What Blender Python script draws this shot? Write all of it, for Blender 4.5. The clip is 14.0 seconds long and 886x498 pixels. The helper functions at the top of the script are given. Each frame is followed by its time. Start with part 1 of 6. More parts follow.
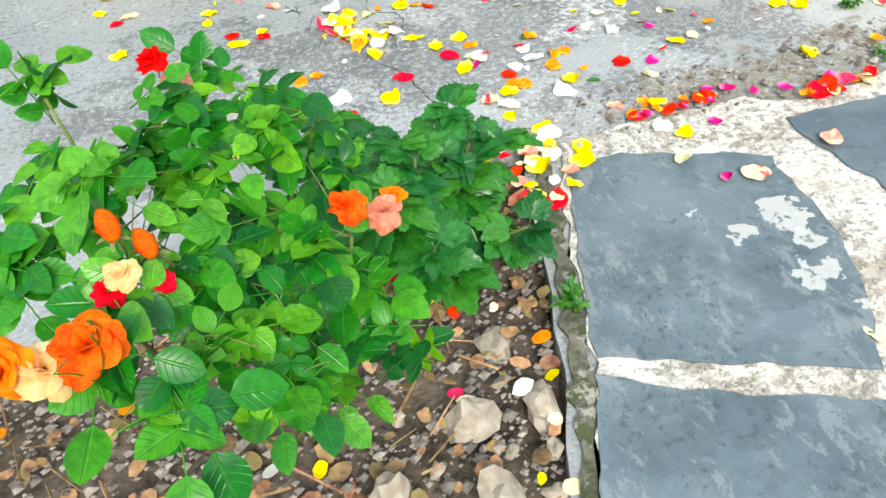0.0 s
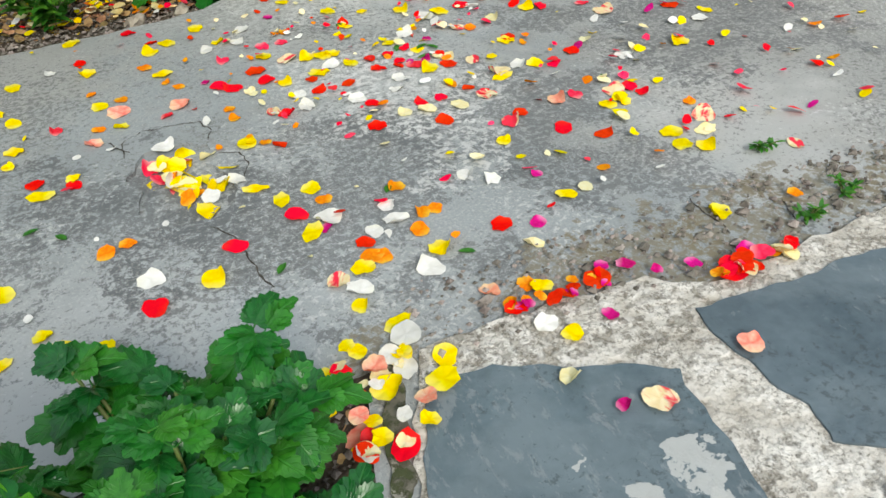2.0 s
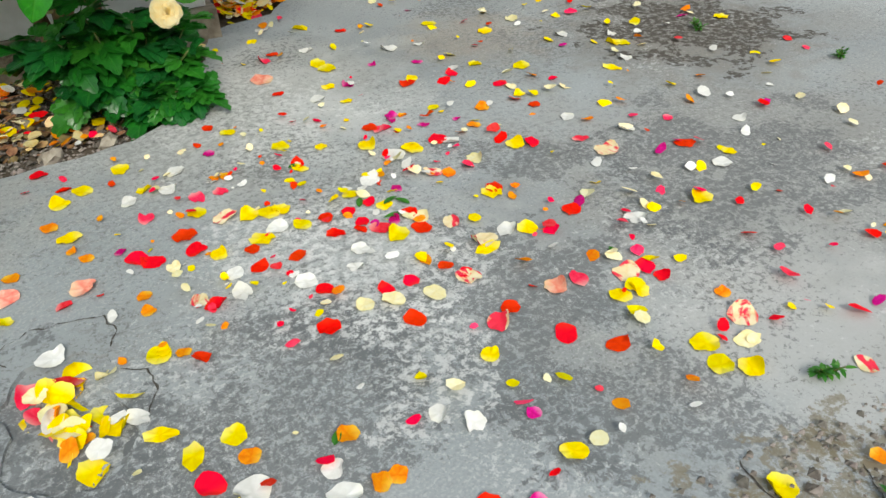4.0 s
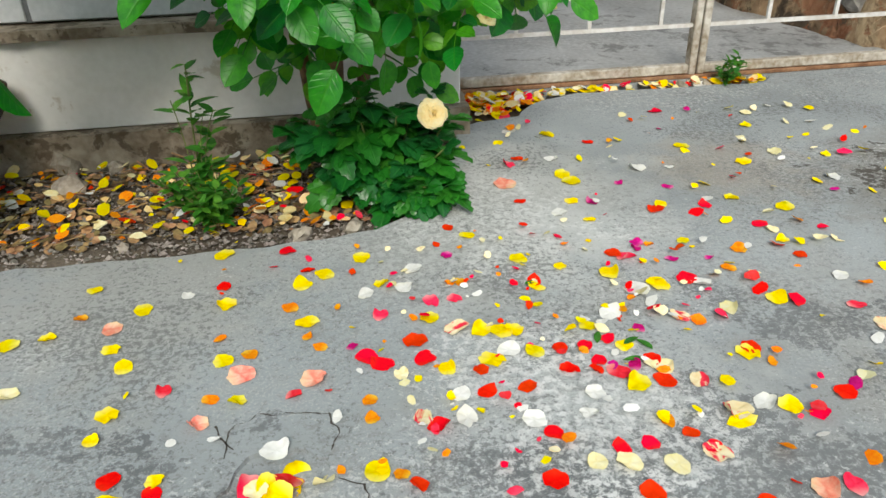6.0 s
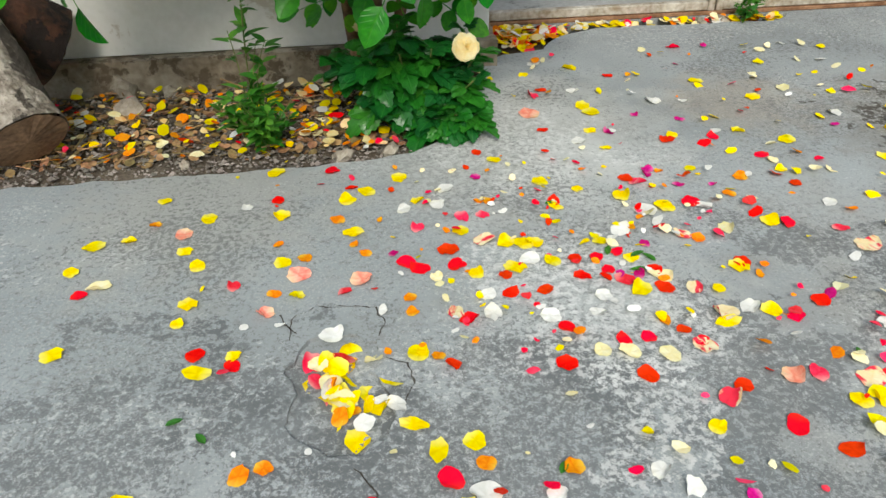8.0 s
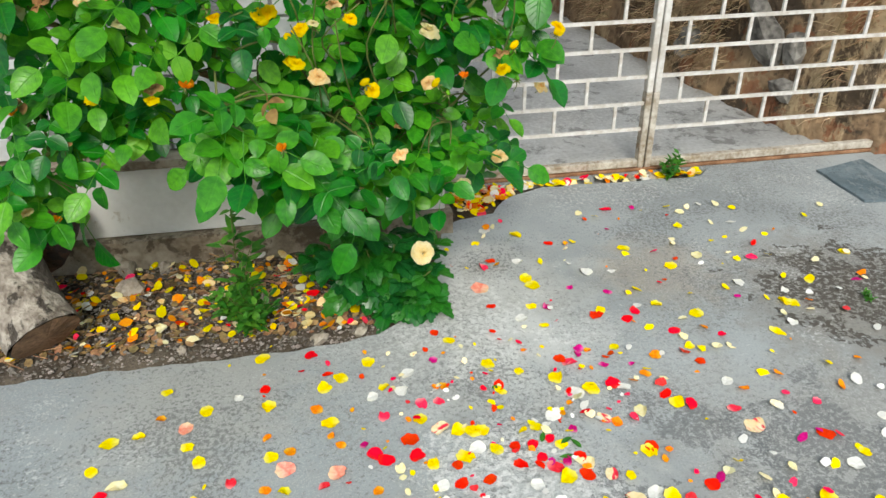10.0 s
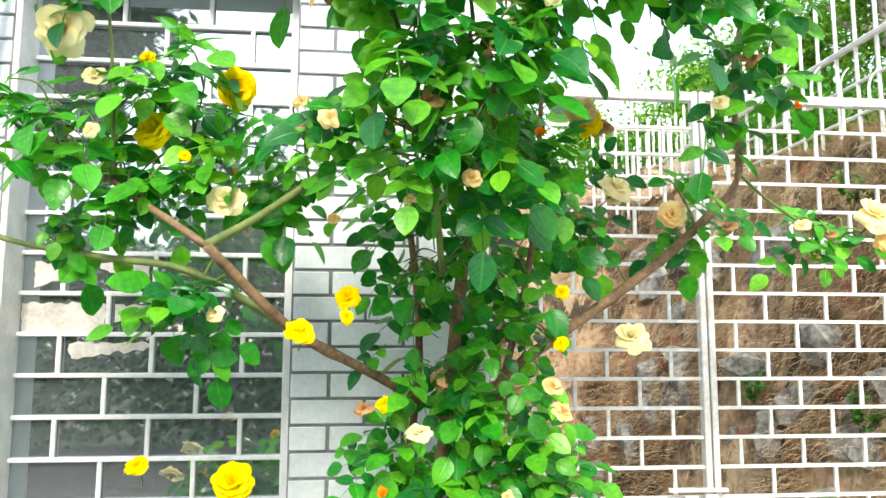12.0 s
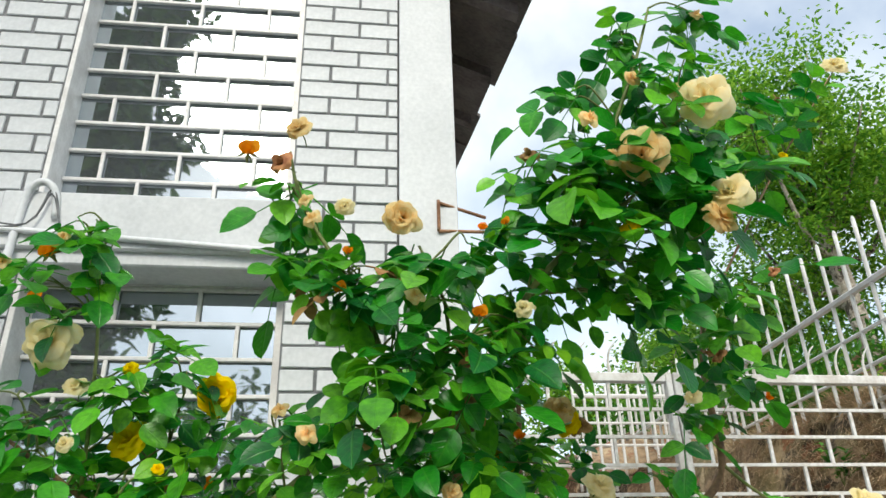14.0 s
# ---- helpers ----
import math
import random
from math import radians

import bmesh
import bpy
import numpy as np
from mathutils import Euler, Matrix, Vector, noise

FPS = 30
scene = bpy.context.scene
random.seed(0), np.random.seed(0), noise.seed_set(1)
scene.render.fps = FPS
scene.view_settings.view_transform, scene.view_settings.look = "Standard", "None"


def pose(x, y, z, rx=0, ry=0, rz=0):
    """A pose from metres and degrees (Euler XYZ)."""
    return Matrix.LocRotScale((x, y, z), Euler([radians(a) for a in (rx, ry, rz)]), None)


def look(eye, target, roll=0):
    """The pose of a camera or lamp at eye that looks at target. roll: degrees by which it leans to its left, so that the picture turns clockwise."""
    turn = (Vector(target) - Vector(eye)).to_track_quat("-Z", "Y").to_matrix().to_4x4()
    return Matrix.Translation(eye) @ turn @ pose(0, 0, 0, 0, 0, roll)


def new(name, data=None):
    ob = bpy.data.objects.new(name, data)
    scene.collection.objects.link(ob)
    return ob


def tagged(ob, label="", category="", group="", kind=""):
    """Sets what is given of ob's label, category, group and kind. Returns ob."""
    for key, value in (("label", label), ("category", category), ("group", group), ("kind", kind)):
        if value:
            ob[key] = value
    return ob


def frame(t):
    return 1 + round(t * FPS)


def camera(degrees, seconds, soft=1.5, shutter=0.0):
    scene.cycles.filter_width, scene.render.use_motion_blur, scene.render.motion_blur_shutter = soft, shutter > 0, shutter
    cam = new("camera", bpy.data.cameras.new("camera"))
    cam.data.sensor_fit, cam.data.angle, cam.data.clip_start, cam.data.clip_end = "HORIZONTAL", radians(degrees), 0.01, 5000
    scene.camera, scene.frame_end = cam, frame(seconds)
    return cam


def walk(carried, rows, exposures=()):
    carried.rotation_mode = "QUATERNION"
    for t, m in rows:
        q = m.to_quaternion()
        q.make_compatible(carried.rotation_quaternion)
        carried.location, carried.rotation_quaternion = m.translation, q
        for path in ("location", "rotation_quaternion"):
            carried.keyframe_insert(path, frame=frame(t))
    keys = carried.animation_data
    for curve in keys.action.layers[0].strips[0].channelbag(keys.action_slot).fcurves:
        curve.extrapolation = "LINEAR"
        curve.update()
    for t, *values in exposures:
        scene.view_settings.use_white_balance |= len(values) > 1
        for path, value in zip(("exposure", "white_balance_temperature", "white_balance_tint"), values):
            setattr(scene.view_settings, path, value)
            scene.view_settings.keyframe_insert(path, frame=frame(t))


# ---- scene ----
cam = camera(60.5, 14.0)
PATH = [
    (0, (0.295, 0.289, 0.692), (0.688, 1.698, -0.672), -6.3),
    (0.5, (0.351, 0.341, 0.707), (0.798, 1.76, -0.629), -5.4),
    (1, (0.432, 0.378, 0.71), (0.927, 1.814, -0.591), -4.9),
    (1.5, (0.494, 0.435, 0.701), (1.046, 1.895, -0.549), -4.1),
    (2, (0.531, 0.549, 0.673), (1.118, 1.981, -0.595), -3.3),
    (2.5, (0.584, 0.69, 0.646), (1.202, 2.097, -0.634), -2.5),
    (3, (0.625, 0.773, 0.656), (1.271, 2.185, -0.605), -1.9),
    (3.2, (0.649, 0.799, 0.662), (1.299, 2.216, -0.59), -1.9),
    (5.3, (0.73, 0.996, 0.743), (1.207, 2.645, -0.283), -1.9),
    (5.5, (0.705, 1.007, 0.743), (1.103, 2.683, -0.271), -1.7),
    (6, (0.654, 1.011, 0.726), (0.89, 2.734, -0.262), -1.4),
    (6.5, (0.611, 0.967, 0.734), (0.761, 2.7, -0.252), -1.2),
    (7, (0.588, 0.883, 0.745), (0.712, 2.624, -0.232), -0.9),
    (7.2, (0.584, 0.858, 0.738), (0.712, 2.596, -0.243), -0.8),
    (9.3, (0.652, 0.857, 1.068), (0.905, 2.27, -0.324), -0.9),
    (9.5, (0.642, 0.841, 1.121), (0.9, 2.311, -0.21), -0.8),
    (10, (0.631, 0.783, 1.215), (0.894, 2.476, 0.184), -0.8),
    (10.5, (0.604, 0.763, 1.293), (0.876, 2.638, 0.653), -0.1),
    (11, (0.591, 0.744, 1.343), (0.838, 2.707, 1.05), -0.0),
    (11.5, (0.601, 0.73, 1.377), (0.82, 2.718, 1.368), -0.2),
    (12, (0.598, 0.711, 1.434), (0.803, 2.685, 1.687), 0.1),
    (12.5, (0.616, 0.678, 1.47), (0.803, 2.616, 1.926), -0.4),
    (13, (0.608, 0.668, 1.498), (0.806, 2.56, 2.114), -0.9),
    (13.5, (0.612, 0.668, 1.527), (0.823, 2.521, 2.251), -1.3),
    (14, (0.6, 0.663, 1.521), (0.838, 2.436, 2.414), -1.6),
]
walk(cam, [(t, look(eye, target, roll)) for t, eye, target, roll in PATH], exposures=[(0.0, 1.0, 6800, 6), (1.0, 0.62, 6800, 6), (1.5, 0.36, 6800, 6), (3.0, 0.22, 6800, 6), (7.0, 0.32, 6800, 6), (9.5, 0.3, 6800, 6), (10.0, 0.42, 6800, 6), (10.5, 1.24, 6800, 6), (11.0, 1.5, 6800, 6), (12.0, 1.5, 6800, 6), (13.0, 1.0, 6800, 6), (14.0, 0.38, 6800, 6)])

# ---- light ----
SUN_EL, SUN_AZ = radians(40), radians(186)
world = bpy.data.worlds.new("world")
scene.world = world
world.use_nodes = True
wn, wl = world.node_tree.nodes, world.node_tree.links
wn.clear()
w_out = wn.new("ShaderNodeOutputWorld")
w_bg = wn.new("ShaderNodeBackground")
w_sky = wn.new("ShaderNodeTexSky")
w_sky.sky_type, w_sky.sun_disc = "NISHITA", False
w_sky.sun_elevation, w_sky.sun_rotation = SUN_EL, SUN_AZ
w_noise = wn.new("ShaderNodeTexNoise")
w_noise.inputs["Scale"].default_value, w_noise.inputs["Detail"].default_value = 3.2, 7.0
w_ramp = wn.new("ShaderNodeValToRGB")
w_ramp.color_ramp.elements[0].position, w_ramp.color_ramp.elements[1].position = 0.36, 0.60
w_ramp.color_ramp.elements[0].color = (0.30, 0.30, 0.30, 1)
w_mix = wn.new("ShaderNodeMix")
w_mix.data_type = "RGBA"
wl.new(w_noise.outputs["Fac"], w_ramp.inputs["Fac"])
wl.new(w_ramp.outputs["Color"], w_mix.inputs["Factor"])
wl.new(w_sky.outputs["Color"], w_mix.inputs[6])
w_mix.inputs[7].default_value = (4.3, 4.65, 5.1, 1)
wl.new(w_mix.outputs[2], w_bg.inputs["Color"])
w_bg.inputs["Strength"].default_value = 0.2
wl.new(w_bg.outputs["Background"], w_out.inputs["Surface"])
sun_data = bpy.data.lights.new("sun", "SUN")
sun_data.energy, sun_data.angle, sun_data.color = 2.0, radians(20), (1.0, 0.96, 0.9)
sun = new("sun", sun_data)
sun.matrix_world = look((-math.sin(SUN_AZ) * -10 * math.cos(SUN_EL), math.cos(SUN_AZ) * 10 * math.cos(SUN_EL), 10 * math.sin(SUN_EL)), (0, 0, 0))


# ---- materials ----
def mat(name, dark, light, rough=0.6, scale=6.0, fine=70.0, bump=0.25, dist=0.004, vary=0.0, island=False, metal=0.0, spec=0.5, leaf=0.0, contrast=0.5):
    """Two-scale noise between two colours, fine relief, optional change from piece to piece."""
    m = bpy.data.materials.new(name)
    m.use_nodes = True
    n, l = m.node_tree.nodes, m.node_tree.links
    b = n["Principled BSDF"]
    tc = n.new("ShaderNodeTexCoord")
    big, small = n.new("ShaderNodeTexNoise"), n.new("ShaderNodeTexNoise")
    big.inputs["Scale"].default_value, big.inputs["Detail"].default_value = scale, 6.0
    small.inputs["Scale"].default_value, small.inputs["Detail"].default_value = fine, 5.0
    for t in (big, small):
        l.new(tc.outputs["Object"], t.inputs["Vector"])
    add = n.new("ShaderNodeMath")
    add.operation = "MULTIPLY_ADD"
    l.new(small.outputs["Fac"], add.inputs[0])
    add.inputs[1].default_value = 0.6
    l.new(big.outputs["Fac"], add.inputs[2])
    ramp = n.new("ShaderNodeValToRGB")
    e = ramp.color_ramp.elements
    e[0].position, e[1].position = 0.8 - contrast * 0.4, 0.8 + contrast * 0.4
    e[0].color, e[1].color = (*dark, 1), (*light, 1)
    l.new(add.outputs[0], ramp.inputs["Fac"])
    colour = ramp.outputs["Color"]
    if vary:
        if island:
            src = n.new("ShaderNodeNewGeometry").outputs["Random Per Island"]
        else:
            src = n.new("ShaderNodeObjectInfo").outputs["Random"]
        hsv = n.new("ShaderNodeHueSaturation")
        mr = n.new("ShaderNodeMapRange")
        mr.inputs["To Min"].default_value, mr.inputs["To Max"].default_value = 1 - vary, 1 + vary
        l.new(src, mr.inputs["Value"])
        l.new(mr.outputs["Result"], hsv.inputs["Value"])
        mh = n.new("ShaderNodeMapRange")
        mh.inputs["To Min"].default_value, mh.inputs["To Max"].default_value = 0.5 + vary * 0.06, 0.5 - vary * 0.06
        l.new(src, mh.inputs["Value"])
        l.new(mh.outputs["Result"], hsv.inputs["Hue"])
        l.new(colour, hsv.inputs["Color"])
        colour = hsv.outputs["Color"]
    l.new(colour, b.inputs["Base Color"])
    b.inputs["Roughness"].default_value, b.inputs["Metallic"].default_value = rough, metal
    b.inputs["Specular IOR Level"].default_value = spec
    if bump:
        bp = n.new("ShaderNodeBump")
        bp.inputs["Strength"].default_value, bp.inputs["Distance"].default_value = bump, dist
        l.new(add.outputs[0], bp.inputs["Height"])
        l.new(bp.outputs["Normal"], b.inputs["Normal"])
    if leaf:
        tr, mix = n.new("ShaderNodeBsdfTranslucent"), n.new("ShaderNodeMixShader")
        mix.inputs["Fac"].default_value = leaf
        l.new(colour, tr.inputs["Color"])
        l.new(b.outputs["BSDF"], mix.inputs[1])
        l.new(tr.outputs["BSDF"], mix.inputs[2])
        l.new(mix.outputs["Shader"], n["Material Output"].inputs["Surface"])
    return m


def blend_stain(m, centre, radius, colour, sharp=0.25, amount=0.8, scale=14.0):
    """A worn or stained patch with a ragged edge, laid into a material's colour at one place of its object."""
    n, l = m.node_tree.nodes, m.node_tree.links
    b = n["Principled BSDF"]
    old = b.inputs["Base Color"].links[0].from_socket
    tc, sub, length = n.new("ShaderNodeTexCoord"), n.new("ShaderNodeVectorMath"), n.new("ShaderNodeVectorMath")
    sub.operation, length.operation = "SUBTRACT", "LENGTH"
    sub.inputs[1].default_value = centre
    l.new(tc.outputs["Object"], sub.inputs[0])
    l.new(sub.outputs["Vector"], length.inputs[0])
    noi = n.new("ShaderNodeTexNoise")
    noi.inputs["Scale"].default_value, noi.inputs["Detail"].default_value = scale, 8.0
    l.new(tc.outputs["Object"], noi.inputs["Vector"])
    ma = n.new("ShaderNodeMath")
    ma.operation = "MULTIPLY_ADD"
    l.new(noi.outputs["Fac"], ma.inputs[0])
    ma.inputs[1].default_value = radius * 1.8
    l.new(length.outputs["Value"], ma.inputs[2])
    mr = n.new("ShaderNodeMapRange")
    mr.inputs["From Min"].default_value, mr.inputs["From Max"].default_value = radius * (1.9 - sharp), radius * (1.9 + sharp)
    mr.inputs["To Min"].default_value, mr.inputs["To Max"].default_value = amount, 0.0
    l.new(ma.outputs[0], mr.inputs["Value"])
    mx = n.new("ShaderNodeMix")
    mx.data_type = "RGBA"
    l.new(mr.outputs["Result"], mx.inputs["Factor"])
    l.new(old, mx.inputs[6])
    mx.inputs[7].default_value = (*colour, 1)
    l.new(mx.outputs[2], b.inputs["Base Color"])


def speckle(m, scale, low, high, colour, amount=0.8, mask=2.5, mask_low=0.42, mask_high=0.58, relief=0.5):
    """Pitted, gritty wear: small sharp spots that come and go in wide areas."""
    n, l = m.node_tree.nodes, m.node_tree.links
    b = n["Principled BSDF"]
    old = b.inputs["Base Color"].links[0].from_socket
    tc, fine, wide = n.new("ShaderNodeTexCoord"), n.new("ShaderNodeTexNoise"), n.new("ShaderNodeTexNoise")
    fine.inputs["Scale"].default_value, fine.inputs["Detail"].default_value, fine.inputs["Roughness"].default_value = scale, 9.0, 0.78
    wide.inputs["Scale"].default_value, wide.inputs["Detail"].default_value = mask, 5.0
    r1, r2, mul, mx = n.new("ShaderNodeMapRange"), n.new("ShaderNodeMapRange"), n.new("ShaderNodeMath"), n.new("ShaderNodeMix")
    for t in (fine, wide):
        l.new(tc.outputs["Object"], t.inputs["Vector"])
    l.new(fine.outputs["Fac"], r1.inputs["Value"])
    l.new(wide.outputs["Fac"], r2.inputs["Value"])
    r1.inputs["From Min"].default_value, r1.inputs["From Max"].default_value = low, high
    r2.inputs["From Min"].default_value, r2.inputs["From Max"].default_value = mask_low, mask_high
    mul.operation, mx.data_type = "MULTIPLY", "RGBA"
    l.new(r1.outputs["Result"], mul.inputs[0])
    l.new(r2.outputs["Result"], mul.inputs[1])
    sc = n.new("ShaderNodeMath")
    sc.operation = "MULTIPLY"
    sc.inputs[1].default_value = amount
    l.new(mul.outputs[0], sc.inputs[0])
    l.new(sc.outputs[0], mx.inputs["Factor"])
    l.new(old, mx.inputs[6])
    mx.inputs[7].default_value = (*colour, 1)
    l.new(mx.outputs[2], b.inputs["Base Color"])
    old_bump = [x for x in n if x.type == "BUMP"]
    if old_bump:
        bp = n.new("ShaderNodeBump")
        bp.invert = True
        bp.inputs["Strength"].default_value, bp.inputs["Distance"].default_value = relief, 0.003
        l.new(sc.outputs[0], bp.inputs["Height"])
        l.new(old_bump[0].outputs["Normal"], bp.inputs["Normal"])
        l.new(bp.outputs["Normal"], b.inputs["Normal"])


M = {}
def grit(m, scale, edge, width, colour, amount=0.8, rough=0.68, mask=2.0, mask_low=0.42, mask_high=0.58, near=None, relief=0.0, stretch=(1, 1, 1), offset=(0, 0, 0)):
    """Ragged grains and crusts of many sizes with hard edges, in wide areas or round one place."""
    n, l = m.node_tree.nodes, m.node_tree.links
    b = n["Principled BSDF"]
    old = b.inputs["Base Color"].links[0].from_socket
    tc, mp, fine, wide = n.new("ShaderNodeTexCoord"), n.new("ShaderNodeMapping"), n.new("ShaderNodeTexNoise"), n.new("ShaderNodeTexNoise")
    mp.inputs["Location"].default_value, mp.inputs["Scale"].default_value = offset, stretch
    l.new(tc.outputs["Object"], mp.inputs["Vector"])
    fine.inputs["Scale"].default_value, fine.inputs["Detail"].default_value, fine.inputs["Roughness"].default_value = scale, 12.0, rough
    fine.inputs["Distortion"].default_value = 0.25
    wide.inputs["Scale"].default_value, wide.inputs["Detail"].default_value, wide.inputs["Roughness"].default_value = mask, 6.0, 0.6
    l.new(mp.outputs["Vector"], fine.inputs["Vector"])
    l.new(mp.outputs["Vector"], wide.inputs["Vector"])
    area = wide.outputs["Fac"]
    if near:
        sub, length, ma = n.new("ShaderNodeVectorMath"), n.new("ShaderNodeVectorMath"), n.new("ShaderNodeMath")
        sub.operation, length.operation, ma.operation = "SUBTRACT", "LENGTH", "MULTIPLY_ADD"
        sub.inputs[1].default_value = near[0]
        l.new(tc.outputs["Object"], sub.inputs[0])
        l.new(sub.outputs["Vector"], length.inputs[0])
        l.new(length.outputs["Value"], ma.inputs[0])
        ma.inputs[1].default_value = -0.25 / near[1]
        add = n.new("ShaderNodeMath")
        add.operation = "ADD"
        l.new(area, ma.inputs[2])
        l.new(ma.outputs[0], add.inputs[0])
        add.inputs[1].default_value = 0.25
        area = add.outputs[0]
    # where the area is strong the grains grow together, at its rim they thin out
    lift, ad = n.new("ShaderNodeMapRange"), n.new("ShaderNodeMath")
    lift.inputs["From Min"].default_value, lift.inputs["From Max"].default_value = mask_low, mask_high
    lift.inputs["To Min"].default_value, lift.inputs["To Max"].default_value = -0.5 if near else -0.16, 0.0
    l.new(area, lift.inputs["Value"])
    ad.operation = "ADD"
    l.new(fine.outputs["Fac"], ad.inputs[0])
    l.new(lift.outputs["Result"], ad.inputs[1])
    r1, mx = n.new("ShaderNodeMapRange"), n.new("ShaderNodeMix")
    l.new(ad.outputs[0], r1.inputs["Value"])
    r1.inputs["From Min"].default_value, r1.inputs["From Max"].default_value = edge, edge + width
    r1.inputs["To Max"].default_value = amount
    mx.data_type = "RGBA"
    l.new(r1.outputs["Result"], mx.inputs["Factor"])
    l.new(old, mx.inputs[6])
    mx.inputs[7].default_value = (*colour, 1)
    l.new(mx.outputs[2], b.inputs["Base Color"])
    if relief:
        bp = n.new("ShaderNodeBump")
        bp.invert = True
        bp.inputs["Strength"].default_value, bp.inputs["Distance"].default_value = relief, 0.002
        l.new(r1.outputs["Result"], bp.inputs["Height"])
        if b.inputs["Normal"].links:
            l.new(b.inputs["Normal"].links[0].from_socket, bp.inputs["Normal"])
        l.new(bp.outputs["Normal"], b.inputs["Normal"])


M["concrete"] = mat("concrete", (0.228, 0.250, 0.258), (0.38, 0.408, 0.42), 0.8, 2.2, 230, 0.08, 0.001, contrast=0.7)
for c, r, k, a in (((0.93, 2.44, 0), 0.34, (0.62, 0.62, 0.60), 0.65), ((0.45, 1.50, 0), 0.34, (0.27, 0.275, 0.27), 0.45), ((0.42, 1.27, 0), 0.24, (0.42, 0.455, 0.48), 0.65), ((2.0, 2.35, 0), 0.28, (0.17, 0.145, 0.11), 0.6), ((1.55, 2.55, 0), 0.16, (0.38, 0.30, 0.21), 0.4),
                   ((1.75, 1.6, 0), 0.5, (0.30, 0.285, 0.255), 0.5), ((0.15, 1.95, 0), 0.5, (0.30, 0.33, 0.34), 0.55), ((1.45, 1.35, 0), 0.2, (0.54, 0.54, 0.53), 0.5), ((0.3, 1.30, 0), 0.2, (0.46, 0.46, 0.45), 0.4), ((1.0, 1.78, 0), 0.20, (0.55, 0.56, 0.55), 0.5), ((0.25, 2.2, 0), 0.25, (0.40, 0.38, 0.34), 0.5)):
    blend_stain(M["concrete"], c, r, k, 0.4, a, 9.0 if r > 0.3 else 18.0)
grit(M["concrete"], 3.0, 0.50, 0.14, (0.27, 0.265, 0.245), 0.4, 0.6, 1.2, 0.40, 0.55)
grit(M["concrete"], 70, 0.46, 0.07, (0.21, 0.212, 0.205), 0.5, 0.74, 1.5, 0.36, 0.60, offset=(3, 1, 0))
grit(M["concrete"], 95, 0.47, 0.05, (0.12, 0.125, 0.125), 0.66, 0.72, 2.6, 0.42, 0.62, relief=0.1, offset=(5, 2, 0))
grit(M["concrete"], 110, 0.56, 0.04, (0.10, 0.095, 0.085), 0.5, 0.7, 6.0, 0.38, 0.56, offset=(8, 6, 0))
grit(M["concrete"], 90, 0.53, 0.04, (0.60, 0.605, 0.60), 0.6, 0.74, 2.6, 0.42, 0.58, offset=(1, 9, 0))
for c, r in (((0.75, 1.45, 0), 0.36), ((0.2, 1.55, 0), 0.34), ((1.15, 1.55, 0), 0.34), ((1.7, 1.75, 0), 0.36), ((0.45, 1.62, 0), 0.26), ((1.35, 1.9, 0), 0.22)):
    grit(M["concrete"], 78, 0.445, 0.05, (0.125, 0.133, 0.138), 0.72, 0.76, 5.0, 0.38, 0.64, near=(c, r), offset=(6, 3, 0))
grit(M["concrete"], 190, 0.53, 0.06, (0.58, 0.58, 0.565), 0.35, 0.7, 3.0, 0.36, 0.52, offset=(3, 5, 0))
for c, r in (((0.93, 2.42, 0), 0.22), ((0.86, 1.92, 0), 0.12), ((1.0, 1.76, 0), 0.16), ((0.98, 1.55, 0), 0.10)):
    grit(M["concrete"], 60, 0.49, 0.06, (0.70, 0.70, 0.69), 0.6, 0.76, 5.0, 0.36, 0.54, near=(c, r), offset=(2, 7, 0))
for c, r in (((1.10, 1.17, 0), 0.09), ((1.24, 1.15, 0), 0.09), ((1.40, 1.16, 0), 0.09), ((0.96, 1.19, 0), 0.06), ((0.70, 1.17, 0), 0.04), ((1.55, 1.13, 0), 0.08)):
    grit(M["concrete"], 70, 0.44, 0.08, (0.20, 0.17, 0.11), 0.75, 0.75, 14.0, 0.36, 0.5, near=(c, r))
grit(M["concrete"], 60, 0.45, 0.05, (0.05, 0.04, 0.03), 0.85, 0.7, 9.0, 0.36, 0.5, near=((2.05, 2.35, 0), 0.22))
M["path"] = mat("old_path_concrete", (0.34, 0.345, 0.345), (0.56, 0.57, 0.575), 0.6, 3.0, 60, 0.35, 0.003)
M["soil"] = mat("soil", (0.05, 0.038, 0.028), (0.17, 0.135, 0.10), 0.95, 9.0, 120, 0.8, 0.008)
M["gravel"] = mat("gravel", (0.12, 0.10, 0.085), (0.36, 0.32, 0.28), 0.9, 20, 150, 0.4, 0.002, 0.45, True)
M["stone"] = mat("stone", (0.24, 0.20, 0.15), (0.48, 0.425, 0.345), 0.85, 14, 90, 0.5, 0.003, 0.25)
M["slate"] = mat("slate", (0.062, 0.095, 0.118), (0.135, 0.182, 0.212), 0.62, 7.0, 60, 0.35, 0.004, 0.08, contrast=0.75)
M["mortar"] = mat("mortar", (0.44, 0.40, 0.34), (0.84, 0.81, 0.76), 0.9, 9, 60, 1.0, 0.015, contrast=0.55)
speckle(M["mortar"], 90, 0.51, 0.56, (0.17, 0.15, 0.12), 0.7, 5.0, 0.36, 0.52, 1.0)
speckle(M["mortar"], 150, 0.55, 0.62, (0.20, 0.18, 0.15), 0.8, 9.0, 0.35, 0.55)
grit(M["slate"], 6, 0.47, 0.10, (0.185, 0.23, 0.255), 0.4, 0.6, 2.0, 0.30, 0.45, relief=0.9)
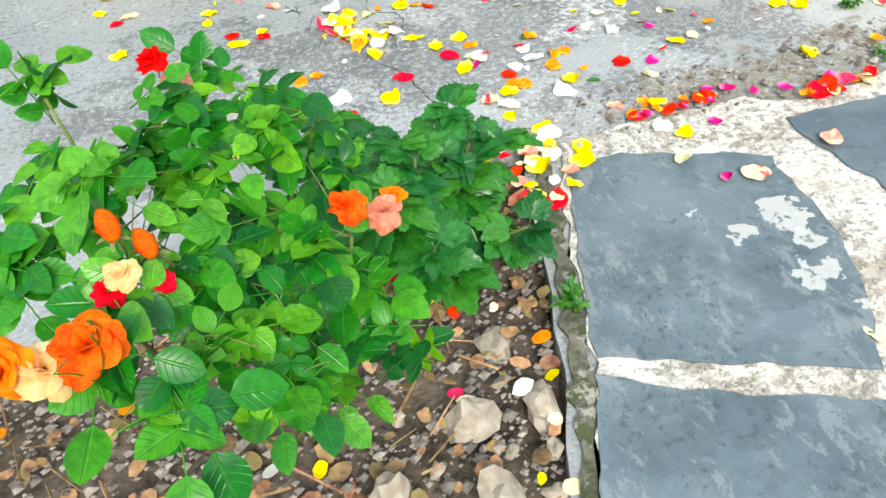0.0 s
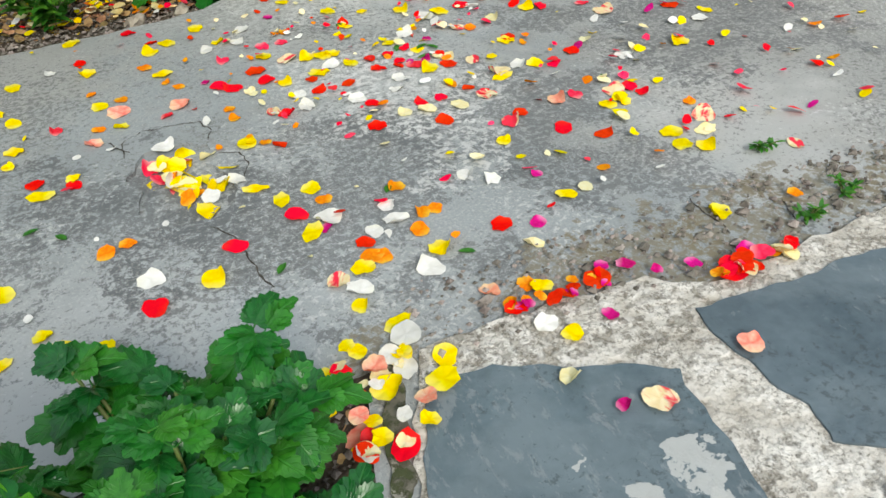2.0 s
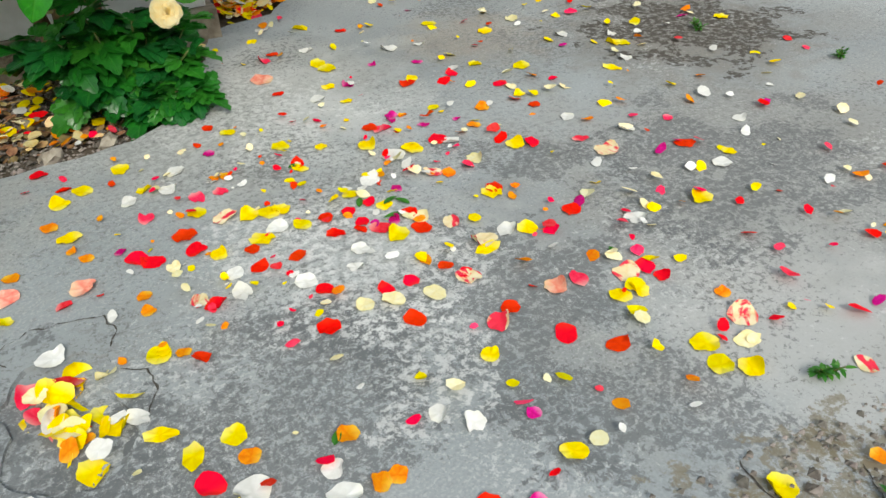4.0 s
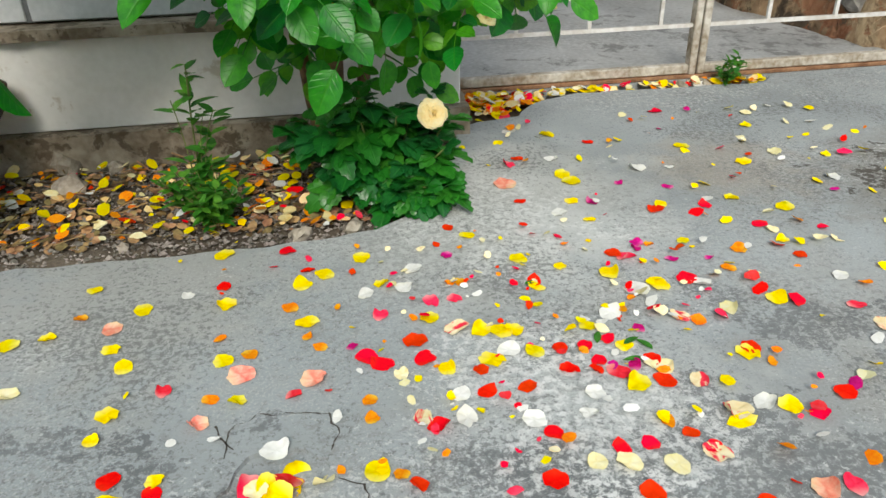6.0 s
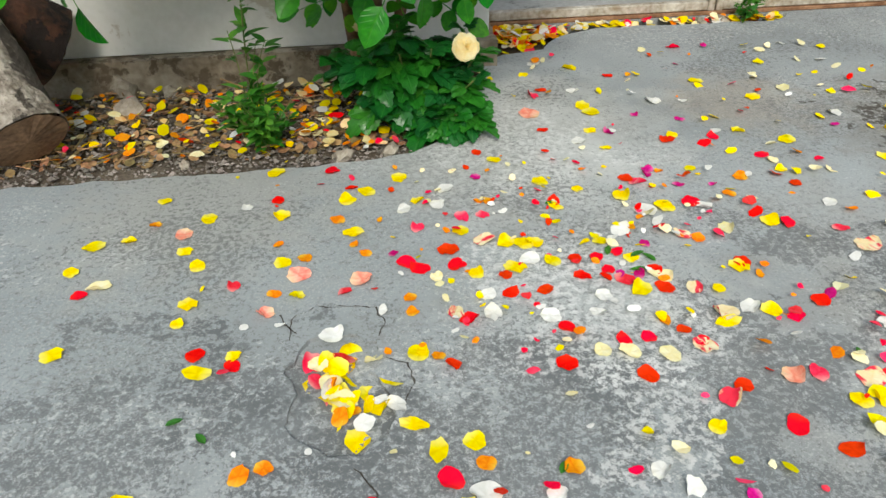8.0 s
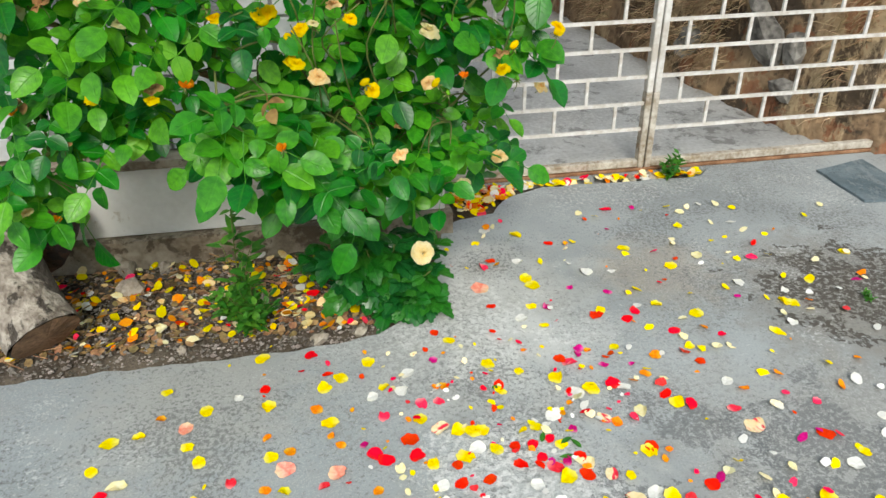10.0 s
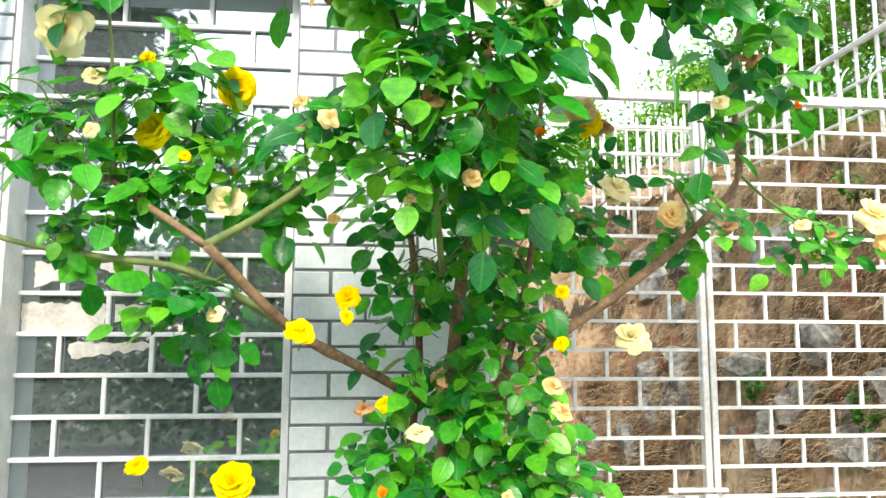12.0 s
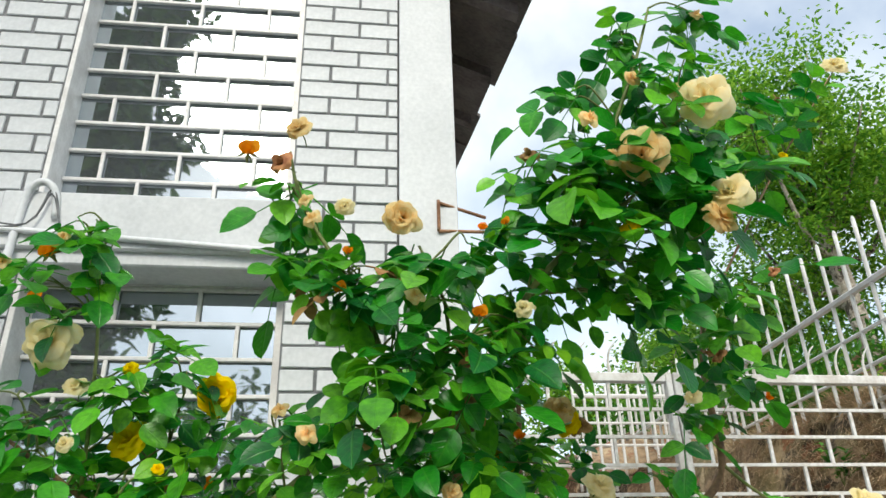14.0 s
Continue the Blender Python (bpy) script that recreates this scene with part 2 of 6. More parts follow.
grit(M["slate"], 9, 0.49, 0.08, (0.07, 0.10, 0.12), 0.4, 0.62, 2.5, 0.32, 0.5, relief=0.9, offset=(4, 4, 0))
grit(M["slate"], 50, 0.50, 0.05, (0.27, 0.30, 0.315), 0.5, 0.75, 3.0, 0.35, 0.55, offset=(7, 1, 0), stretch=(1, 0.45, 1))
grit(M["slate"], 90, 0.54, 0.04, (0.045, 0.06, 0.07), 0.6, 0.75, 5.0, 0.38, 0.55, offset=(2, 6, 0))
grit(M["slate"], 30, 0.61, 0.03, (0.28, 0.31, 0.32), 0.35, 0.7, 6.0, 0.42, 0.6, offset=(9, 3, 0))
for c, r in (((0.922, 0.872, 0), 0.026), ((0.919, 0.814, 0), 0.015), ((0.893, 0.766, 0), 0.025), ((0.850, 0.866, 0), 0.016), ((0.784, 0.939, 0), 0.006), ((0.820, 0.919, 0), 0.009), ((0.906, 0.691, 0), 0.014), ((0.926, 0.764, 0), 0.006)):
    grit(M["slate"], 60, 0.40, 0.04, (0.50, 0.51, 0.50), 0.85, 0.7, 30.0, 0.34, 0.50, near=(c, r))
grit(M["path"], 9, 0.52, 0.05, (0.10, 0.095, 0.09), 0.6, 0.68, 1.3, 0.42, 0.58)
grit(M["path"], 45, 0.52, 0.03, (0.62, 0.63, 0.63), 0.5, 0.72, 2.0, 0.40, 0.56)
grit(M["mortar"], 40, 0.50, 0.05, (0.23, 0.20, 0.15), 0.5, 0.75, 4.0, 0.36, 0.54, relief=0.8)
M["kerb"] = mat("kerb", (0.055, 0.06, 0.03), (0.20, 0.185, 0.15), 0.9, 14, 80, 0.8, 0.006)
M["wall_white"] = mat("white_paint", (0.53, 0.55, 0.56), (0.69, 0.705, 0.715), 0.55, 3, 60, 0.15, 0.002, 0.03)
M["plinth"] = mat("plinth_paint", (0.76, 0.75, 0.71), (0.88, 0.87, 0.84), 0.65, 4, 50, 0.2, 0.002)
M["footing"] = mat("footing", (0.16, 0.12, 0.08), (0.42, 0.36, 0.28), 0.9, 7, 50, 0.7, 0.006)
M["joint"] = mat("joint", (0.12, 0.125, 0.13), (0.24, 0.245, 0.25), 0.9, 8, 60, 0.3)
M["metal"] = mat("white_metal", (0.62, 0.60, 0.58), (0.80, 0.79, 0.77), 0.4, 12, 90, 0.12, 0.001, 0.06)
M["gate_metal"] = mat("weathered_white_metal", (0.56, 0.52, 0.47), (0.80, 0.79, 0.77), 0.45, 9, 60, 0.2, 0.001, 0.05, contrast=0.42)
M["dirty_metal"] = mat("mud_stained_metal", (0.28, 0.22, 0.15), (0.68, 0.64, 0.57), 0.6, 14, 70, 0.3, 0.001, contrast=0.5)
M["rust"] = mat("rust", (0.16, 0.07, 0.03), (0.40, 0.22, 0.12), 0.8, 14, 80, 0.4, 0.002)
M["pipe"] = mat("pipe_plastic", (0.60, 0.62, 0.63), (0.76, 0.77, 0.78), 0.4, 6, 60, 0.05)
M["roof"] = mat("roof_sheet", (0.055, 0.045, 0.045), (0.15, 0.125, 0.12), 0.7, 5, 50, 0.4, 0.003, 0.2)
M["hill"] = mat("dry_earth", (0.10, 0.06, 0.035), (0.48, 0.33, 0.20), 0.95, 3.2, 26, 0.9, 0.03)
blend_stain(M["hill"], (4.4, 4.5, 3.2), 1.5, (0.10, 0.14, 0.03), 0.5, 0.7, 3.0)
grit(M["hill"], 4, 0.50, 0.05, (0.035, 0.028, 0.022), 0.8, 0.7, 1.5, 0.36, 0.55, relief=1.0)
grit(M["hill"], 9, 0.50, 0.05, (0.56, 0.43, 0.27), 0.7, 0.72, 2.0, 0.38, 0.55, offset=(4, 2, 1), stretch=(1, 1, 0.35))
grit(M["hill"], 6, 0.54, 0.03, (0.30, 0.10, 0.045), 0.6, 0.7, 2.5, 0.40, 0.55, offset=(1, 8, 3))
M["rock"] = mat("rock", (0.08, 0.075, 0.07), (0.42, 0.40, 0.37), 0.9, 8, 40, 0.9, 0.01, 0.2)
M["dry_grass"] = mat("dry_grass", (0.34, 0.23, 0.12), (0.70, 0.55, 0.35), 0.9, 10, 60, 0, 0, 0.4, True, leaf=0.2)
M["bark"] = mat("bark", (0.17, 0.135, 0.105), (0.52, 0.46, 0.39), 0.9, 22, 90, 1.0, 0.012)
M["bark_dark"] = mat("bark_dark", (0.02, 0.010, 0.006), (0.09, 0.035, 0.018), 0.9, 16, 80, 1.0, 0.012)
grit(M["bark"], 12, 0.50, 0.03, (0.045, 0.034, 0.026), 0.9, 0.7, 5.0, 0.30, 0.5, relief=1.0, stretch=(1, 1, 0.5))
grit(M["bark_dark"], 10, 0.48, 0.04, (0.008, 0.005, 0.004), 0.9, 0.7, 5.0, 0.30, 0.5, relief=1.0)
grit(M["kerb"], 30, 0.46, 0.06, (0.045, 0.065, 0.015), 0.8, 0.75, 8.0, 0.35, 0.52, relief=0.6)
grit(M["kerb"], 60, 0.52, 0.04, (0.42, 0.40, 0.36), 0.7, 0.75, 9.0, 0.38, 0.55, offset=(3, 3, 0))
grit(M["plinth"], 6, 0.55, 0.05, (0.42, 0.33, 0.22), 0.5, 0.7, 2.0, 0.40, 0.60)
grit(M["footing"], 20, 0.48, 0.05, (0.09, 0.065, 0.04), 0.8, 0.72, 4.0, 0.36, 0.55, relief=0.5)
M["cut_wood"] = mat("cut_wood", (0.10, 0.055, 0.03), (0.30, 0.18, 0.10), 0.8, 16, 120, 0.4, 0.003)
M["stem"] = mat("stem_green", (0.07, 0.12, 0.02), (0.19, 0.22, 0.06), 0.6, 20, 90, 0.2, 0.001)
M["wood_stem"] = mat("stem_brown", (0.10, 0.055, 0.03), (0.30, 0.18, 0.09), 0.75, 18, 90, 0.6, 0.003)
M["leaf"] = mat("rose_leaf", (0.014, 0.19, 0.010), (0.062, 0.42, 0.016), 0.33, 10, 90, 0.06, 0.001, 0.55, False, spec=0.45, leaf=0.36)
M["leaf_rest"] = mat("rose_leaf_joined", (0.014, 0.19, 0.010), (0.062, 0.42, 0.016), 0.33, 10, 90, 0.06, 0.001, 0.55, True, spec=0.45, leaf=0.36)
M["leaf_young"] = mat("young_rose_leaf", (0.11, 0.40, 0.01), (0.20, 0.54, 0.02), 0.42, 10, 90, 0.06, 0.001, 0.3, False, spec=0.35, leaf=0.3)
M["leaf_dark"] = mat("serrated_leaf", (0.008, 0.115, 0.013), (0.024, 0.23, 0.018), 0.30, 12, 90, 0.1, 0.001, 0.35, False, spec=0.45, leaf=0.12)


def veins(m, colour, amount):
    """A pale midrib and side veins, from the blade's own two coordinates."""
    n, l = m.node_tree.nodes, m.node_tree.links
    b = n["Principled BSDF"]
    old = b.inputs["Base Color"].links[0].from_socket
    au, at = n.new("ShaderNodeAttribute"), n.new("ShaderNodeAttribute")
    au.attribute_name, at.attribute_name = "blade_u", "blade_t"
    mid = n.new("ShaderNodeMapRange")
    mid.inputs["From Min"].default_value, mid.inputs["From Max"].default_value = 0.03, 0.12
    mid.inputs["To Min"].default_value, mid.inputs["To Max"].default_value = 1.0, 0.0
    l.new(au.outputs["Fac"], mid.inputs["Value"])
    m1, m2, fr, side, top, sc, mx = (n.new("ShaderNodeMath"), n.new("ShaderNodeMath"), n.new("ShaderNodeMath"), n.new("ShaderNodeMapRange"), n.new("ShaderNodeMath"), n.new("ShaderNodeMath"), n.new("ShaderNodeMix"))
    m1.operation, m2.operation, fr.operation, top.operation, sc.operation = "MULTIPLY", "MULTIPLY_ADD", "FRACT", "MAXIMUM", "MULTIPLY"
    l.new(at.outputs["Fac"], m1.inputs[0])
    m1.inputs[1].default_value = 6.5
    l.new(au.outputs["Fac"], m2.inputs[0])
    m2.inputs[1].default_value = -1.7
    l.new(m1.outputs[0], m2.inputs[2])
    l.new(m2.outputs[0], fr.inputs[0])
    side.inputs["From Min"].default_value, side.inputs["From Max"].default_value = 0.0, 0.16
    side.inputs["To Min"].default_value, side.inputs["To Max"].default_value = 0.55, 0.0
    l.new(fr.outputs[0], side.inputs["Value"])
    l.new(mid.outputs["Result"], top.inputs[0])
    l.new(side.outputs["Result"], top.inputs[1])
    l.new(top.outputs[0], sc.inputs[0])
    sc.inputs[1].default_value = amount
    l.new(sc.outputs[0], mx.inputs["Factor"])
    mx.data_type = "RGBA"
    l.new(old, mx.inputs[6])
    mx.inputs[7].default_value = (*colour, 1)
    l.new(mx.outputs[2], b.inputs["Base Color"])
    bp = n.new("ShaderNodeBump")
    bp.invert = True
    bp.inputs["Strength"].default_value, bp.inputs["Distance"].default_value = 0.5, 0.0015
    l.new(top.outputs[0], bp.inputs["Height"])
    l.new(bp.outputs["Normal"], b.inputs["Normal"])


for k in ("leaf", "leaf_rest", "leaf_young"):
    veins(M[k], (0.11, 0.42, 0.03), 0.25)
veins(M["leaf_dark"], (0.04, 0.22, 0.03), 0.45)
M["leaf_weed"] = mat("weed_leaf", (0.03, 0.16, 0.015), (0.10, 0.34, 0.03), 0.5, 20, 90, 0.1, 0.001, 0.3, True, leaf=0.25)
M["foliage"] = mat("tree_leaf", (0.10, 0.30, 0.025), (0.27, 0.54, 0.06), 0.55, 1.2, 20, 0, 0, 0.5, True, leaf=0.4)
M["foliage_dark"] = mat("tree_leaf_dark", (0.025, 0.10, 0.02), (0.09, 0.22, 0.04), 0.55, 1.2, 20, 0, 0, 0.5, True, leaf=0.2)
M["brown_leaf"] = mat("withered_leaf", (0.22, 0.09, 0.03), (0.46, 0.26, 0.09), 0.8, 20, 90, 0.2, 0.001, 0.3)
M["litter"] = mat("fallen_leaf_litter", (0.13, 0.06, 0.03), (0.50, 0.33, 0.14), 0.8, 16, 90, 0.2, 0.001, 0.5, True)
PETAL_COLOURS = {
    "yellow": ((0.90, 0.62, 0.0), (0.95, 0.80, 0.004)), "red": ((0.82, 0.002, 0.001), (0.95, 0.012, 0.003)), "pink": ((0.86, 0.010, 0.045), (0.93, 0.07, 0.12)),
    "magenta": ((0.50, 0.004, 0.14), (0.74, 0.012, 0.28)), "salmon": ((0.90, 0.20, 0.13), (0.94, 0.56, 0.40)), "orange": ((0.86, 0.19, 0.004), (0.92, 0.36, 0.01)), "flame": ((0.88, 0.06, 0.004), (0.93, 0.24, 0.01)),
    "white": ((0.74, 0.73, 0.68), (0.86, 0.85, 0.82)), "cream": ((0.88, 0.76, 0.36), (0.93, 0.87, 0.60)), "peach": ((0.92, 0.60, 0.22), (0.95, 0.80, 0.45)),
}
for k, (a, b) in PETAL_COLOURS.items():
    M["petal_" + k] = mat("petal_" + k, a, b, 0.7, 30, 160, 0.3, 0.0012, 0.14, False, spec=0.06, leaf=0.06)
    M["bloom_" + k] = mat("bloom_" + k, a, b, 0.6, 30, 160, 0.15, 0.0008, 0.12, False, spec=0.1, leaf=0.45)
    M["bits_" + k] = mat("petal_bits_" + k, a, b, 0.6, 30, 160, 0.15, 0.0008, 0.25, True, spec=0.06, leaf=0.06)


BASE_TINT = {"yellow": (0.93, 0.84, 0.30), "red": (0.86, 0.05, 0.01), "pink": (0.90, 0.62, 0.55), "magenta": (0.85, 0.5, 0.6), "salmon": (0.93, 0.80, 0.42), "orange": (0.92, 0.72, 0.10),
             "white": (0.86, 0.84, 0.66), "cream": (0.90, 0.78, 0.25), "peach": (0.92, 0.80, 0.35)}
for k, tint in BASE_TINT.items():
    m = M["petal_" + k]
    n, l = m.node_tree.nodes, m.node_tree.links
    b = n["Principled BSDF"]
    old = b.inputs["Base Color"].links[0].from_socket
    tc, sp, mr, mx = n.new("ShaderNodeTexCoord"), n.new("ShaderNodeSeparateXYZ"), n.new("ShaderNodeMapRange"), n.new("ShaderNodeMix")
    l.new(tc.outputs["Object"], sp.inputs[0])
    l.new(sp.outputs["Y"], mr.inputs["Value"])
    mr.inputs["From Min"].default_value, mr.inputs["From Max"].default_value = -0.020, -0.004
    mr.inputs["To Min"].default_value, mr.inputs["To Max"].default_value = 0.6, 0.0
    mx.data_type = "RGBA"
    l.new(mr.outputs["Result"], mx.inputs["Factor"])
    l.new(old, mx.inputs[6])
    mx.inputs[7].default_value = (*tint, 1)
    l.new(mx.outputs[2], b.inputs["Base Color"])


def striped_petal():
    m = mat("petal_striped", (0.80, 0.62, 0.30), (0.86, 0.76, 0.52), 0.55, 30, 160, 0.15, 0.0008, 0.1, False)
    n, l = m.node_tree.nodes, m.node_tree.links
    b = n["Principled BSDF"]
    old = b.inputs["Base Color"].links[0].from_socket
    tc, mp, wv, rp, mx = n.new("ShaderNodeTexCoord"), n.new("ShaderNodeMapping"), n.new("ShaderNodeTexNoise"), n.new("ShaderNodeValToRGB"), n.new("ShaderNodeMix")
    rnd, off = n.new("ShaderNodeObjectInfo"), n.new("ShaderNodeVectorMath")
    off.operation = "ADD"
    l.new(tc.outputs["Object"], off.inputs[0])
    l.new(rnd.outputs["Random"], off.inputs[1])
    mp.inputs["Scale"].default_value = (1.0, 0.3, 1.0)
    l.new(off.outputs["Vector"], mp.inputs["Vector"])
    wv.inputs["Scale"].default_value, wv.inputs["Distortion"].default_value, wv.inputs["Detail"].default_value = 75, 0.6, 4
    l.new(mp.outputs["Vector"], wv.inputs["Vector"])
    rp.color_ramp.elements[0].position, rp.color_ramp.elements[1].position = 0.50, 0.57
    l.new(wv.outputs["Fac"], rp.inputs["Fac"])
    mx.data_type = "RGBA"
    l.new(rp.outputs["Color"], mx.inputs["Factor"])
    l.new(old, mx.inputs[6])
    mx.inputs[7].default_value = (0.86, 0.02, 0.06, 1)
    l.new(mx.outputs[2], b.inputs["Base Color"])
    return m


M["petal_striped"] = striped_petal()


def glass_material():
    m = bpy.data.materials.new("dark_window_glass")
    m.use_nodes = True
    b = m.node_tree.nodes["Principled BSDF"]
    b.inputs["Base Color"].default_value = (0.43, 0.48, 0.51, 1)
    b.inputs["Metallic"].default_value = 0.86
    b.inputs["Roughness"].default_value = 0.02
    return m


M["glass"] = glass_material()


# ---- mesh helpers ----
def part(name, bm, material, parent=None, label="", smooth=False):
    me = bpy.data.meshes.new(name)
    bm.to_mesh(me)
    bm.free()
    me.materials.append(material)
    if smooth:
        me.polygons.foreach_set("use_smooth", [True] * len(me.polygons))
    ob = new(name, me)
    if parent:
        ob.parent = parent
    if label:
        ob["label"] = label
    return ob


def piece(name, me, parent, at, turn=(0, 0, 0), scale=(1, 1, 1)):
    """One of many alike pieces: an object of its own on a shared mesh."""
    ob = new(name, me)
    ob.parent = parent
    ob.location, ob.rotation_euler, ob.scale = at, turn, scale
    return ob


def mesh_of(name, bm, material, smooth=False):
    me = bpy.data.meshes.new(name)
    bm.to_mesh(me)
    bm.free()
    me.materials.append(material)
    if smooth:
        me.polygons.foreach_set("use_smooth", [True] * len(me.polygons))
    return me


def empty(name, at=(0, 0, 0)):
    ob = new(name)
    ob.location = at
    ob.empty_display_size = 0.05
    return ob


def box(bm, lo, hi, bevel=0.0):
    r = bmesh.ops.create_cube(bm, size=1, matrix=Matrix.LocRotScale([(a + b) / 2 for a, b in zip(lo, hi)], None, [b - a for a, b in zip(lo, hi)]))
    if bevel:
        edges = list({e for v in r["verts"] for e in v.link_edges})
        bmesh.ops.bevel(bm, geom=edges, offset=bevel, segments=1, affect="EDGES")
    return r


def tube(bm, pts, r0, r1, sides=6, wobble=0.0):
    """A tapered tube along points, with smooth bends."""
    pts = [Vector(p) for p in pts]
    fine = []
    for i in range(len(pts) - 1):
        a, b = pts[max(i - 1, 0)], pts[min(i + 2, len(pts) - 1)]
        for s in range(4):
            t = s / 4
            p, q = pts[i], pts[i + 1]
            fine.append(0.5 * (2 * p + (q - a) * t + (2 * a - 5 * p + 4 * q - b) * t * t + (3 * p - a - 3 * q + b) * t ** 3))
    fine.append(pts[-1])
    rings = []
    for i, p in enumerate(fine):
        d = (fine[min(i + 1, len(fine) - 1)] - fine[max(i - 1, 0)]).normalized()
        side = d.cross(Vector((0.31, 0.17, 0.93))).normalized()
        up = side.cross(d)
        r = r0 + (r1 - r0) * i / (len(fine) - 1)
        ring = []
        for k in range(sides):
            a = 2 * math.pi * k / sides
            rr = r * (1 + wobble * noise.noise(p * 30 + Vector((k, 0, 0))))
            ring.append(bm.verts.new(p + (side * math.cos(a) + up * math.sin(a)) * rr))
        rings.append(ring)
    for a, b in zip(rings, rings[1:]):
        for k in range(sides):
            bm.faces.new((a[k], a[(k + 1) % sides], b[(k + 1) % sides], b[k]))
    bm.faces.new(rings[0][::-1])
    bm.faces.new(rings[-1])


def ragged(pts, step=0.03, amount=0.006, freq=14.0, seed=0.0):
    """A closed outline with a worn, uneven line between its corners."""
    out = []
    for i, a in enumerate(pts):
        b = pts[(i + 1) % len(pts)]
        n = max(1, int(math.dist(a, b) / step))
        for k in range(n):
            x, y = a[0] + (b[0] - a[0]) * k / n, a[1] + (b[1] - a[1]) * k / n
            v = Vector((x * freq, y * freq, seed))
            out.append((x + amount * noise.noise(v), y + amount * noise.noise(v + Vector((9, 3, 0)))))
    return out


def slab(bm, loops, top, bottom):
    """A flat slab: the first loop is its outline, the others are holes."""
    edges, sides = [], []
    for loop in loops:
        vs = [bm.verts.new((x, y, top)) for x, y in loop]
        lo = [bm.verts.new((x, y, bottom)) for x, y in loop]
        for i in range(len(vs)):
            j = (i + 1) % len(vs)
            edges.append(bm.edges.new((vs[i], vs[j])))
            sides.append((vs[i], lo[i], lo[j], vs[j]))
    bmesh.ops.triangle_fill(bm, edges=edges, use_beauty=True, use_dissolve=False, normal=(0, 0, 1))
    for s in sides:
        bm.faces.new(s)
    bmesh.ops.recalc_face_normals(bm, faces=bm.faces)


def blob(bm, at, size, seed, rough=0.25, subdiv=2):
    m = Matrix.Translation(at) @ Euler((seed * 1.3, seed * 0.7, seed * 2.1)).to_matrix().to_4x4() @ Matrix.Diagonal((*size, 1))
    r = bmesh.ops.create_icosphere(bm, subdivisions=subdiv, radius=1)
    for v in r["verts"]:
        v.co *= 1 + rough * noise.noise(v.co * 1.6 + Vector((seed * 3.1, seed, 0)))
    bmesh.ops.transform(bm, matrix=m, verts=r["verts"])


rng = random.Random(7)

# ---- ground ----
BED_NEAR = [(0.70, 1.165), (0.655, 1.10), (0.60, 0.90), (0.54, 0.73), (0.47, 0.58), (0.38, 0.36), (0.20, -0.05), (-0.9, -0.05), (-0.9, 1.02), (-0.25, 1.03), (0.05, 1.06), (0.35, 1.12), (0.55, 1.16)]
BED_FAR = [(-1.5, 2.33), (-0.15, 2.343), (0.18, 2.347), (0.40, 2.347), (0.564, 2.356), (0.706, 2.383), (0.80, 2.45), (0.86, 2.57), (0.92, 2.75), (0.955, 2.905), (-1.5, 2.905)]
GUTTER = [(0.99, 2.93), (1.02, 2.955), (1.14, 2.975), (1.21, 3.075), (1.34, 3.135), (1.7, 3.125), (1.95, 3.12), (2.02, 3.19), (0.99, 3.19)]
POTHOLE = [(0.462, 1.72), (0.475, 1.66), (0.462, 1.60), (0.50, 1.555), (0.56, 1.535), (0.60, 1.56), (0.612, 1.64), (0.59, 1.70), (0.60, 1.755), (0.54, 1.785), (0.49, 1.77)]

bm = bmesh.new()
bmesh.ops.create_grid(bm, x_segments=60, y_segments=60, size=1500)
for v in bm.verts:
    v.co.z = -0.075
ground = tagged(part("ground", bm, M["soil"]), "bare brown earth ground stretching out under the yard", "ground", kind="structure")

bm = bmesh.new()
slab(bm, [[(-6, -0.95), (6, -0.95), (6, 3.2), (-6, 3.2)], ragged(BED_NEAR, seed=1), ragged(BED_FAR, 0.025, 0.012, 18, 2), ragged(GUTTER, 0.03, 0.012, 20, 3), ragged(POTHOLE, 0.008, 0.016, 32, 4)], 0.0, -0.07)
pavement = tagged(part("pavement", bm, M["concrete"]), "worn mottled grey concrete yard with pale patches", "pavement", kind="structure")

bm = bmesh.new()
slab(bm, [ragged([(0.99, 3.21), (6, 3.21), (6, 9), (0.9, 9), (0.9, 3.21)], 0.1, 0.004)], -0.002, -0.07)
path = tagged(part("path", bm, M["path"]), "grey stained concrete path beyond the gate", "path", kind="structure")


def uneven(name, lo, hi, z, step, amp, material, inside, label, seed):
    """A sheet of loose ground with bumps, kept within an outline."""
    bm = bmesh.new()
    nx, ny = int((hi[0] - lo[0]) / step), int((hi[1] - lo[1]) / step)
    grid = {}
    for i in range(nx + 1):
        for j in range(ny + 1):
            x, y = lo[0] + i * step, lo[1] + j * step
            h = noise.noise(Vector((x * 9, y * 9, seed))) * amp + noise.noise(Vector((x * 40, y * 40, seed))) * amp * 0.45
            grid[i, j] = bm.verts.new((x, y, z + h))
    for i in range(nx):
        for j in range(ny):
            bm.faces.new((grid[i, j], grid[i + 1, j], grid[i + 1, j + 1], grid[i, j + 1]))
    return tagged(part(name, bm, material, smooth=True), label, "soil", kind="structure")


